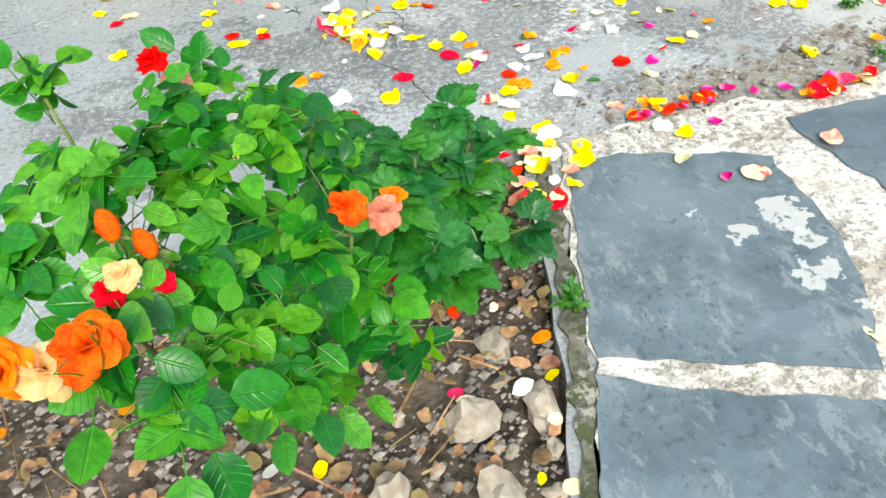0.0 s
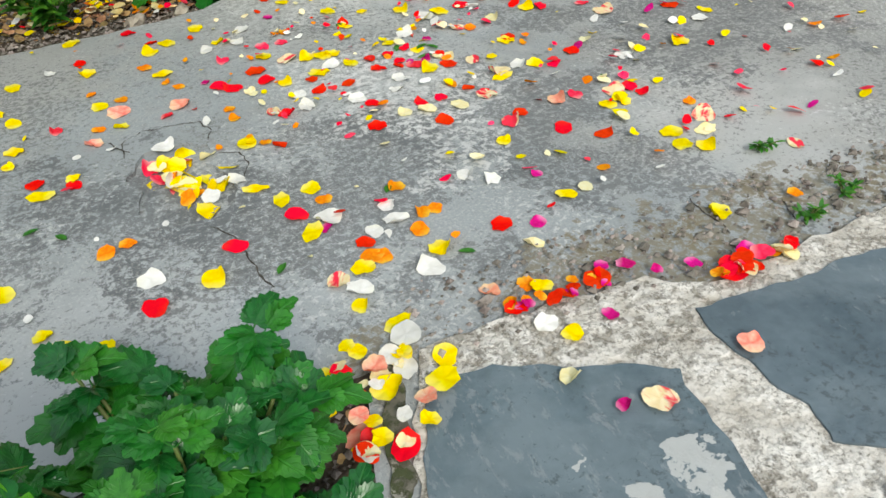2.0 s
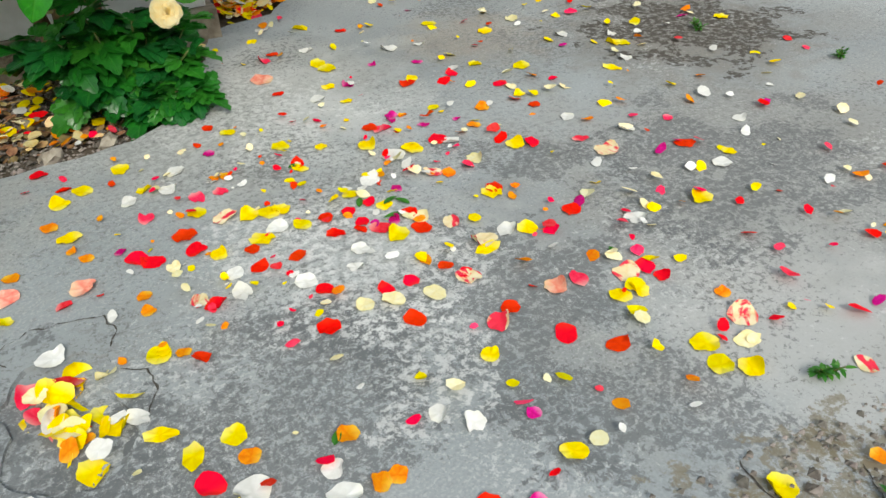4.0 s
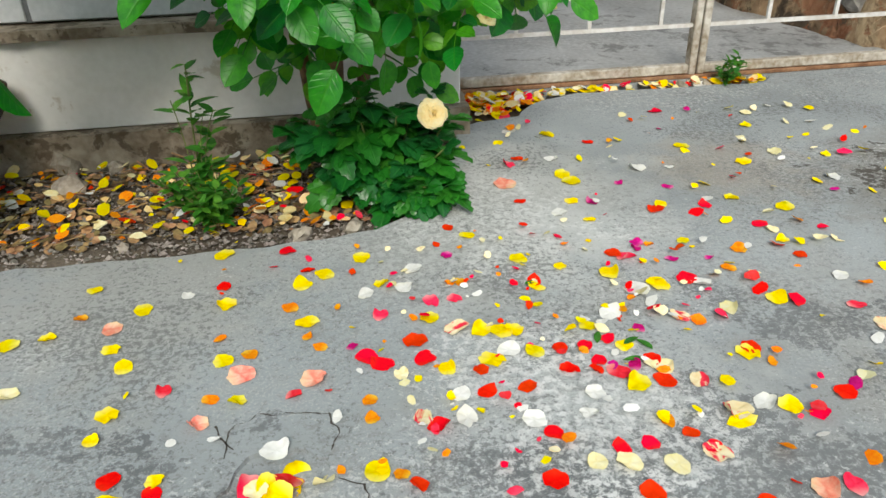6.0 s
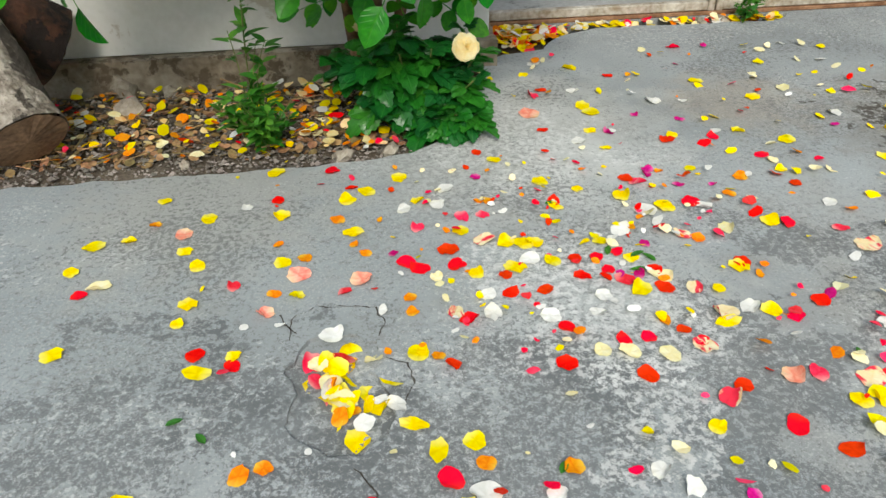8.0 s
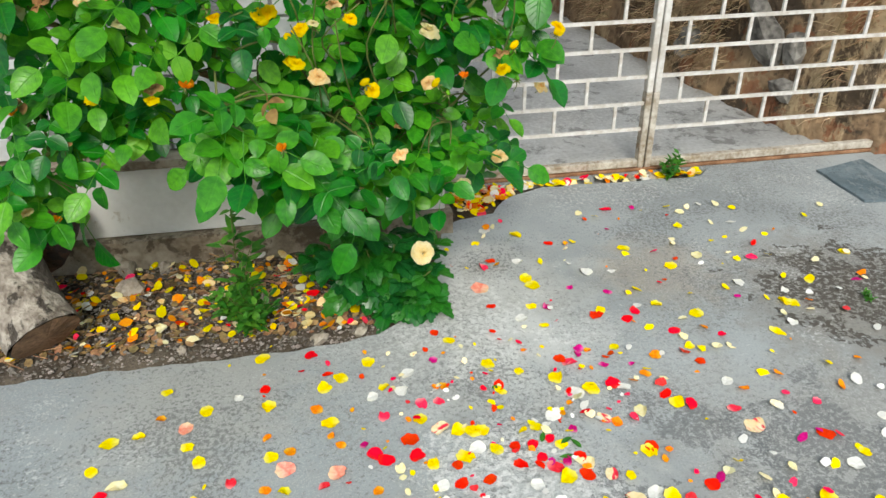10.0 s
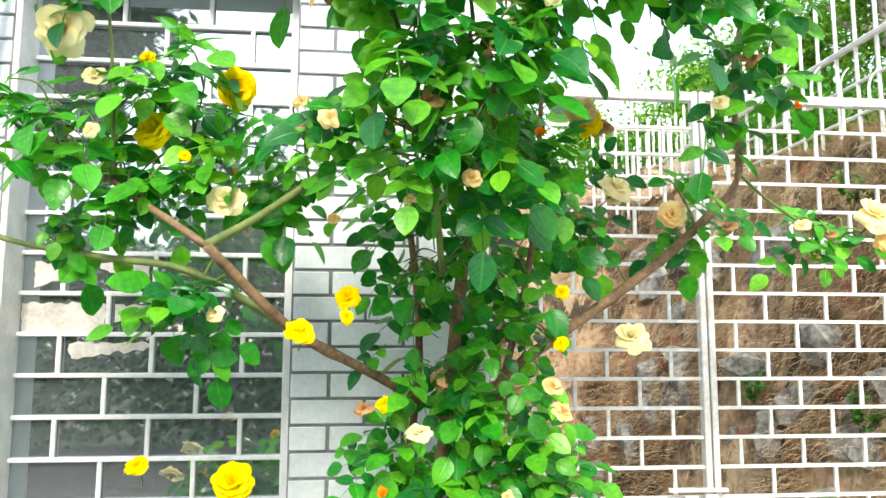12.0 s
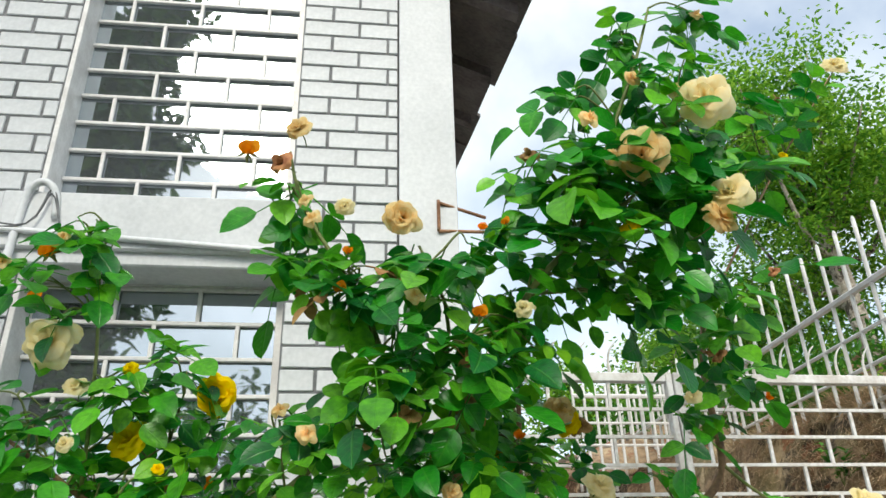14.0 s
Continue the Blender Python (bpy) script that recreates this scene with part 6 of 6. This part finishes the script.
def scatter(name, polys, n, make, material, label, cat, seed, z=-0.022):
    r = random.Random(seed)
    verts, faces = [], []
    got = 0
    while got < n:
        poly = polys[got % len(polys)]
        x, y = r.uniform(min(p[0] for p in poly), max(p[0] for p in poly)), r.uniform(min(p[1] for p in poly), max(p[1] for p in poly))
        got += 1
        if not inside((x, y), poly):
            continue
        make(r, verts, faces, Vector((x, y, z + r.uniform(0, 0.012))))
    me = bpy.data.meshes.new(name)
    me.from_pydata(verts, [], faces)
    me.materials.append(material)
    return tagged(new(name, me), label, cat, kind="stuff")


def pebble(r, verts, faces, p):
    s = r.uniform(0.002, 0.006) if r.random() < 0.9 else r.uniform(0.006, 0.012)
    k = len(verts)
    for dx, dy, dz in ((1, 0, 0), (0.2, 0.9, 0.1), (-0.9, 0.3, 0), (-0.3, -0.9, 0.1), (0.1, 0, 0.75), (0, 0.1, -0.6)):
        verts.append(p + Vector((dx * r.uniform(0.7, 1.2), dy * r.uniform(0.7, 1.2), dz)) * s)
    for f in ((0, 1, 4), (1, 2, 4), (2, 3, 4), (3, 0, 4), (1, 0, 5), (2, 1, 5), (3, 2, 5), (0, 3, 5)):
        faces.append(tuple(k + q for q in f))


def flake(size0, size1):
    def make(r, verts, faces, p):
        s = r.uniform(size0, size1)
        a, tilt = r.uniform(0, 6.283), Vector((r.uniform(-0.5, 0.5), r.uniform(-0.5, 0.5), 1)).normalized()
        u = tilt.cross(Vector((math.cos(a), math.sin(a), 0))).normalized()
        v = tilt.cross(u)
        k = len(verts)
        curl = r.uniform(-0.15, 0.35) * s
        p = p + Vector((0, 0, s * 0.25))
        n = 9
        for q in range(n):
            t = 6.283 * q / n
            rad = 1 + r.uniform(-0.16, 0.16) - 0.3 * max(0.0, -math.sin(t))
            verts.append(p + u * (math.cos(t) * s * rad) + v * (math.sin(t) * s * rad * 0.85) + tilt * (curl * abs(math.cos(t))))
        verts.append(p)
        for q in range(n):
            faces.append((k + n, k + q, k + (q + 1) % n))
    return make


near_part = [(0.68, 1.12), (0.52, 0.70), (0.30, 0.25), (-0.3, 0.3), (-0.3, 1.0), (0.3, 1.08)]
far_part = [(-0.7, 2.43), (0.50, 2.43), (0.70, 2.42), (0.84, 2.60), (0.93, 2.84), (-0.7, 2.85)]
edge_part = [(0.655, 1.10), (0.60, 0.90), (0.53, 0.70), (0.44, 0.48), (0.30, 0.50), (0.42, 0.80), (0.56, 1.08)]
gap_part = [(1.03, 2.985), (1.12, 2.99), (1.19, 3.08), (1.33, 3.15), (1.94, 3.14), (1.99, 3.18), (1.03, 3.18)]
scatter("gravel", [near_part, [(-0.7, 2.36), (0.7, 2.38), (0.9, 2.84), (-0.7, 2.85)]], 16000, pebble, M["gravel"], "small mixed gravel on the bed soil", "gravel", 1)
scatter("leaf_litter", [near_part, far_part, far_part], 2400, flake(0.004, 0.015), M["litter"], "dry brown fallen leaves and petals on the soil", "leaf litter", 2, -0.018)
for i, (k, n1, n2, n3) in enumerate((("yellow", 260, 30, 150), ("orange", 130, 14, 60), ("red", 60, 8, 40), ("cream", 150, 25, 80), ("white", 60, 14, 50), ("peach", 170, 20, 60), ("pink", 40, 8, 16))):
    scatter("petal_litter", [far_part], int(n1 * (0.75 if k in ("yellow", "orange", "peach") else 0.45)), flake(0.006, 0.020), M["bits_" + k], k + " rose petals strewn thickly over the far bed", "petals", 10 + i, -0.008)
    scatter("petal_litter", [near_part], n2, flake(0.006, 0.015), M["bits_" + k], k + " rose petals strewn over the near bed", "petals", 30 + i, -0.01)
    scatter("petal_litter", [edge_part], n2 // 2 + 2, flake(0.006, 0.014), M["bits_" + k], k + " rose petals among the stones along the bed edge", "petals", 110 + i, -0.012)
    scatter("petal_litter", [gap_part], int(n3 * 1.6), flake(0.012, 0.023), M["bits_" + k], k + " rose petals heaped in the gap along the gate", "petals", 50 + i, -0.012)

def stick(r, verts, faces, p):
    a, L, w = r.uniform(0, 6.283), r.uniform(0.02, 0.08), r.uniform(0.0008, 0.002)
    d, s = Vector((math.cos(a), math.sin(a), r.uniform(-0.1, 0.2))) * L, Vector((-math.sin(a), math.cos(a), 0)) * w
    k = len(verts)
    p = p + Vector((0, 0, 0.006))
    verts += [p - s, p + s, p + Vector((0, 0, w * 1.6)), p + d - s, p + d + s, p + d + Vector((0, 0, w * 1.6))]
    faces += [(k, k + 1, k + 4, k + 3), (k + 1, k + 2, k + 5, k + 4), (k + 2, k, k + 3, k + 5), (k, k + 2, k + 1), (k + 3, k + 4, k + 5)]


scatter("twig_litter", [near_part, far_part], 420, stick, M["litter"], "thin dry twigs and needles on the bed soil", "twigs", 3, -0.014)

# ---- petals on the yard ----


def petal_mesh(seed, material, length=0.042, width=0.036):
    """A fallen petal: an uneven, angular, often notched or folded blade that lies almost flat."""
    r = random.Random(seed)
    bm = bmesh.new()
    n = 18
    corners = r.randint(4, 6)
    phase, sharp = r.uniform(0, 6.283), r.uniform(0.01, 0.07)
    notch_at, notch = r.uniform(0.6, 2.5), r.choice((0.0, 0.0, 0.14, 0.24, 0.34))
    fold_at, fold = r.uniform(0, 6.283), r.choice((0.0, 0.0, 0.3, 0.7, 1.1))
    lift_at, lift = r.uniform(0, 6.283), r.uniform(0.05, 0.35)
    jitter = [r.uniform(-0.03, 0.03) for _ in range(n)]
    slim = r.uniform(0.72, 1.0)
    rings = []
    for i in range(1, 5):
        f = i / 4
        ring = []
        for k in range(n):
            t = 2 * math.pi * k / n
            rad = 0.5 * (1 + sharp * math.cos(corners * t + phase) + 0.05 * math.sin(2 * t + phase) + jitter[k] - 0.16 * max(0.0, -math.sin(t)) ** 3 - notch * max(0.0, math.cos(t - notch_at)) ** 14)
            x, y = math.cos(t) * rad * f * width * slim, math.sin(t) * rad * f * length
            across = max(0.0, math.cos(t - fold_at) * f - 0.42)
            z = 0.0012 + lift * width * 0.22 * f * f * (0.5 + 0.5 * math.sin(2 * t + lift_at)) + fold * width * across * 0.55 + 0.0012 * f * math.sin(5 * t + phase)
            shrink = 1 - 0.5 * fold * across
            ring.append(bm.verts.new((x * shrink, y * shrink, max(z, 0.0008))))
        rings.append(ring)
    mid = bm.verts.new((0, 0, 0.0012))
    for k in range(n):
        bm.faces.new((mid, rings[0][k], rings[0][(k + 1) % n]))
        for p, q in zip(rings, rings[1:]):
            bm.faces.new((p[k], q[k], q[(k + 1) % n], p[(k + 1) % n]))
    return mesh_of("rose_petal", bm, material, True)


LABELS = {"yellow": "bright yellow fallen rose petal on the concrete", "red": "deep red fallen rose petal on the concrete", "pink": "rose-pink fallen petal on the concrete", "magenta": "small magenta fallen petal on the concrete",
          "salmon": "large salmon-coloured fallen petal on the concrete", "orange": "orange fallen rose petal on the concrete", "white": "white fallen rose petal on the concrete", "cream": "cream fallen rose petal on the concrete",
          "striped": "pale fallen petal with red streaks on the concrete"}
SIZE = {"yellow": 1.02, "red": 0.92, "pink": 0.95, "magenta": 0.66, "salmon": 1.2, "orange": 0.76, "white": 1.0, "cream": 0.98, "striped": 1.1}
PETALS = {
    "yellow": [(0.65, 1.04), (0.74, 1.08), (0.91, 1.08), (0.68, 1.10), (0.76, 1.12), (0.92, 1.17), (1.23, 1.20), (0.73, 1.20), (0.70, 1.25), (0.84, 1.31), (0.39, 1.32), (0.73, 1.32), (1.06, 1.34), (0.34, 1.34), (1.33, 1.35), (0.27, 1.35), (1.30, 1.37), (0.32, 1.38), (0.54, 1.39), (1.31, 1.41), (0.69, 1.43), (0.27, 1.49), (1.05, 1.52), (0.67, 1.53), (1.27, 1.54), (0.72, 1.54), (1.30, 1.54), (0.64, 1.58), (1.54, 1.69), (0.66, 1.72), (0.33, 1.72), (1.16, 1.73), (1.24, 1.75), (0.38, 1.75), (0.10, 1.79), (1.69, 1.79), (1.05, 1.83), (0.28, 1.84), (1.24, 1.87), (0.47, 1.89), (0.29, 1.89), (0.78, 1.91), (1.06, 1.92), (0.85, 1.92), (0.92, 1.93), (1.02, 1.98), (0.90, 1.99), (0.88, 1.99)],
    "yellow_far": [(0.44, 1.99), (1.36, 2.00), (0.85, 2.00), (0.29, 2.00), (0.07, 2.01), (0.26, 2.05), (0.77, 2.05), (0.57, 2.07), (1.18, 2.08), (0.09, 2.09), (0.15, 2.10), (0.97, 2.11), (1.11, 2.13), (0.43, 2.15), (0.29, 2.16), (1.03, 2.17), (0.70, 2.17), (1.48, 2.19), (0.56, 2.19), (0.96, 2.21), (1.73, 2.21), (0.60, 2.22), (1.29, 2.22), (0.19, 2.24), (0.67, 2.27), (1.56, 2.32), (0.88, 2.32), (1.84, 2.32), (1.82, 2.33), (0.41, 2.33), (1.14, 2.34), (2.16, 2.34), (1.31, 2.38), (1.47, 2.38), (1.95, 2.42), (1.13, 2.43), (1.16, 2.53), (2.14, 2.54), (1.80, 2.56), (1.59, 2.56), (1.15, 2.57), (1.49, 2.68), (1.71, 2.78), (1.18, 2.82)],
    "red": [(0.67, 1.02), (1.18, 1.08), (1.15, 1.08), (0.99, 1.15), (0.87, 1.15), (0.94, 1.32), (0.75, 1.37), (0.46, 1.37), (0.58, 1.45), (1.21, 1.46), (0.68, 1.48), (1.16, 1.51), (1.35, 1.55), (1.34, 1.58), (1.12, 1.59), (0.99, 1.63), (0.88, 1.67), (0.71, 1.69), (1.10, 1.69), (1.02, 1.71), (0.98, 1.71), (1.08, 1.72), (0.38, 1.73), (0.90, 1.75), (1.33, 1.76), (0.32, 1.76), (0.75, 1.79), (1.09, 1.83), (0.89, 1.85), (1.64, 1.85), (0.83, 1.85), (1.00, 1.87), (1.25, 1.88), (0.96, 1.88), (1.09, 1.88), (1.01, 1.89), (0.83, 1.90), (1.00, 1.93), (0.96, 1.93), (0.68, 1.94), (0.75, 1.94), (0.10, 1.94), (1.04, 1.94), (0.66, 1.96), (0.74, 1.99), (1.39, 1.99), (1.24, 2.09), (1.48, 2.13)],
    "red_far": [(0.97, 2.13), (1.14, 2.20), (0.42, 2.21), (0.57, 2.24), (1.47, 2.26), (0.53, 2.32), (1.40, 2.36), (0.85, 2.36), (1.29, 2.36), (1.02, 2.45), (1.07, 2.68), (1.27, 2.75), (1.52, 2.93)],
    "pink": [(1.24, 1.60), (0.50, 1.72), (1.03, 1.86), (0.55, 1.89), (0.36, 1.93), (1.68, 1.95), (1.48, 1.96), (0.69, 2.07), (0.78, 2.10), (0.82, 2.10), (1.16, 2.18), (1.04, 2.65)],
    "magenta": [(0.90, 0.96), (0.97, 1.09), (1.20, 1.11), (1.12, 1.12), (1.07, 1.13), (0.88, 1.15), (1.04, 1.16), (1.01, 1.17), (0.99, 1.30), (1.05, 1.41), (0.71, 1.43), (1.06, 1.87), (1.10, 1.96), (0.64, 1.99), (1.31, 2.15), (1.24, 2.16), (1.19, 2.21), (1.20, 2.23), (0.83, 2.25), (1.17, 2.42), (1.36, 2.46), (1.26, 2.50)],
    "salmon": [(1.08, 0.97), (0.64, 1.07), (0.86, 1.20), (1.20, 1.60), (0.42, 1.85), (0.58, 1.92), (0.47, 1.95), (0.25, 2.11), (1.01, 2.54)],
    "orange": [(1.19, 0.84), (0.87, 1.16), (1.35, 1.18), (0.91, 1.19), (0.76, 1.33), (0.75, 1.34), (0.83, 1.36), (0.85, 1.40), (0.87, 1.40), (0.84, 1.48), (1.40, 1.48), (0.73, 1.50), (0.41, 1.52), (0.44, 1.53), (0.69, 1.71), (1.06, 1.75), (0.66, 1.82), (0.66, 1.86), (0.43, 1.90), (0.59, 2.00), (0.48, 2.00), (0.57, 2.03), (0.43, 2.05), (1.33, 2.11), (0.54, 2.12), (0.82, 2.15), (0.19, 2.15), (0.84, 2.15), (1.38, 2.17), (1.22, 2.22)],
    "white": [(0.89, 1.11), (0.71, 1.12), (0.73, 1.17), (0.71, 1.28), (0.81, 1.28), (0.77, 1.39), (0.81, 1.40), (0.46, 1.43), (0.98, 1.43), (0.81, 1.44), (0.72, 1.45), (0.95, 1.46), (0.62, 1.62), (0.60, 1.63), (1.41, 1.69), (1.21, 1.76), (1.65, 1.76), (0.88, 1.78), (0.53, 1.78), (0.96, 1.78), (0.79, 1.80), (0.98, 1.82), (0.79, 1.85), (1.80, 1.88), (0.88, 1.94), (1.58, 1.95), (1.07, 2.01), (1.51, 2.05), (1.26, 2.07), (1.14, 2.07), (0.67, 2.14), (0.74, 2.15), (0.36, 2.19), (0.76, 2.21), (1.79, 2.24), (1.09, 2.38), (1.85, 2.38), (1.74, 2.44), (1.41, 2.56), (1.33, 2.57), (1.15, 2.66), (1.09, 2.86), (1.84, 2.91)],
    "cream": [(0.89, 0.66), (0.87, 1.02), (1.24, 1.08), (0.68, 1.12), (0.96, 1.26), (1.36, 1.39), (1.04, 1.67), (0.98, 1.68), (0.94, 1.69), (1.10, 1.86), (0.71, 1.91), (0.13, 1.96), (1.27, 1.99), (1.48, 2.23), (1.69, 2.60)],
    "striped": [(1.07, 0.75), (0.94, 0.95), (1.46, 1.29), (0.69, 1.31), (1.39, 1.43), (1.09, 1.57), (1.31, 1.58), (1.10, 1.68), (1.16, 1.75), (0.73, 1.81), (1.14, 1.82), (1.50, 1.90), (1.18, 1.98), (0.81, 2.01)],
}
r = random.Random(21)
SHAPES = {k: [petal_mesh(i * 7 + len(k), M["petal_" + k], 0.040 + 0.003 * (i % 3), 0.036 + 0.004 * (i % 2)) for i in range(11)] for k in LABELS}


def lay_petal(kind, x, y, scale, height=None, tilt=0.08):
    if inside((x, y), SLATES[0]) or inside((x, y), SLATES[1]) or inside((x, y), SLATES[3]):
        z = 0.015
    elif inside((x, y), MORTAR):
        z = 0.008
    elif inside((x, y), BED_NEAR) or inside((x, y), BED_FAR):
        z = -0.012
    else:
        z = 0.009 if x > 0.6 and y < 1.19 else 0.001
    if height is not None:
        z = height
    ob = tagged(new("rose_petal", r.choice(SHAPES[kind])), LABELS[kind], "petal", "fallen petals")
    ob.location = (x, y, z)
    ob.rotation_euler = (r.uniform(-tilt, tilt), r.uniform(-tilt, tilt), r.uniform(0, 6.283))
    ob.scale = (scale, scale, scale)


for key, spots in PETALS.items():
    kind = key.split("_")[0]
    for x, y in spots:
        lay_petal(kind, x, y, SIZE[kind] * r.uniform(0.72, 1.15))
# small torn bits, thickest in the middle of the yard
for i, (k, n) in enumerate((("yellow", 40), ("red", 40), ("orange", 40), ("pink", 26), ("cream", 40), ("white", 40))):
    scatter("petal_bits", [[(0.3, 1.3), (1.9, 1.3), (1.9, 2.9), (0.9, 2.9), (0.3, 2.3)], [(0.6, 1.7), (1.3, 1.7), (1.3, 2.3), (0.6, 2.3)]], n, flake(0.004, 0.011), M["bits_" + k], "small torn " + k + " petal pieces on the concrete", "petals", 70 + i, 0.0)
for i, (k, n) in enumerate((("yellow", 40), ("red", 18), ("orange", 16), ("pink", 16), ("cream", 34), ("white", 18), ("magenta", 8))):
    scatter("petal_drift", [[(0.75, 1.35), (1.7, 1.30), (1.8, 2.1), (0.9, 2.2)]], n // 2, flake(0.009, 0.016), M["bits_" + k], k + " rose petals scattered over the middle of the yard", "petals", 130 + i, -0.004)
    scatter("petal_drift", [[(1.25, 1.35), (2.1, 1.35), (2.3, 2.9), (1.0, 2.95), (1.1, 2.2)]], n, flake(0.010, 0.017), M["bits_" + k], k + " rose petals scattered over the far part of the yard", "petals", 90 + i, -0.004)
for kind, n in (("yellow", 20), ("cream", 4), ("pink", 4), ("orange", 3), ("white", 2)):
    for _ in range(n):
        lay_petal(kind, r.gauss(0.545, 0.028), r.gauss(1.66, 0.036), SIZE[kind] * r.uniform(0.8, 1.1), r.uniform(-0.012, 0.008), 0.5)
for kind, n in (("red", 7), ("cream", 3), ("orange", 4), ("pink", 4)):
    for _ in range(n):
        lay_petal(kind, r.uniform(1.12, 1.26), r.uniform(1.075, 1.10), SIZE[kind] * r.uniform(0.6, 0.9), r.uniform(0.008, 0.02), 0.4)
for kind, n in (("red", 4), ("orange", 4), ("magenta", 4)):
    for _ in range(n):
        lay_petal(kind, r.uniform(0.85, 1.0), r.uniform(1.135, 1.165), SIZE[kind] * r.uniform(0.5, 0.8), r.uniform(0.006, 0.014), 0.4)
for kind, n in (("cream", 5), ("yellow", 8), ("white", 4), ("salmon", 3), ("red", 3)):
    for _ in range(n):
        lay_petal(kind, r.uniform(0.61, 0.72), r.uniform(1.02, 1.18), SIZE[kind] * r.uniform(0.5, 0.8), r.uniform(0.010, 0.018), 0.3)
for x, y, a in ((1.06, 1.92, 0.5), (1.10, 1.90, 2.0), (1.02, 1.93, 1.2), (1.08, 1.88, 3.0)):
    bm = bmesh.new()
    leaflet(bm, Vector((0, 0, 0.004)), Vector((math.cos(a), math.sin(a), 0.05)), Vector((0, 0, 1)), 0.035, 0.012, 0, 0.3, 0.1, 5)
    tagged(part("fallen_leaf", bm, M["leaf_weed"]), "small green fallen leaf on the concrete", "leaf").location = (x, y, 0.0)


for x, y, a in ((0.30, 1.62, 0.4), (0.36, 1.58, 2.2), (0.82, 1.47, 1.0), (0.95, 2.12, 0.3), (0.88, 1.28, 2.6), (1.32, 1.62, 1.4), (0.62, 1.36, 0.9)):
    bm = bmesh.new()
    leaflet(bm, Vector((0, 0, 0.003)), Vector((math.cos(a), math.sin(a), 0.03)), Vector((0, 0, 1)), 0.026, 0.011, 0, 0.3, 0.05, 5)
    tagged(part("fallen_leaf", bm, M["leaf_weed"]), "small green fallen leaf on the concrete", "leaf").location = (x, y, 0.0)
scatter("grit_litter", [[(0.75, 1.12), (1.6, 1.08), (1.6, 1.24), (0.75, 1.26)]], 900, pebble, M["gravel"], "loose grit along the edge of the slate paving", "grit", 151, -0.004)


# ---- bricks of the house wall ----
BRICK_SHAPES = {}


def brick(x0, x1, z):
    w = round(x1 - x0, 2)
    if w < 0.03:
        return
    if w not in BRICK_SHAPES:
        bm = bmesh.new()
        box(bm, (-w / 2 + 0.004, 0.0, -0.0325), (w / 2 - 0.004, 0.02, 0.0325), 0.0025)
        BRICK_SHAPES[w] = mesh_of("brick", bm, M["wall_white"])
    piece("brick", BRICK_SHAPES[w], brick_wall, ((x0 + x1) / 2, rng.uniform(-0.0015, 0.0015), z))


for course in range(58):
    z = 0.365 + course * 0.0735
    shift = 0.50 if course % 2 else 0.605
    spans = [(OX1, CORNER), (-1.25, OX0)]
    if z < 0.70:
        spans = [(-1.25, CORNER)]
    for lo, hi in spans:
        x = shift - 0.215 * 12
        while x < hi:
            a0, b0 = max(x, lo), min(x + 0.215, hi)
            if b0 > a0:
                brick(a0, b0, z)
            x += 0.215
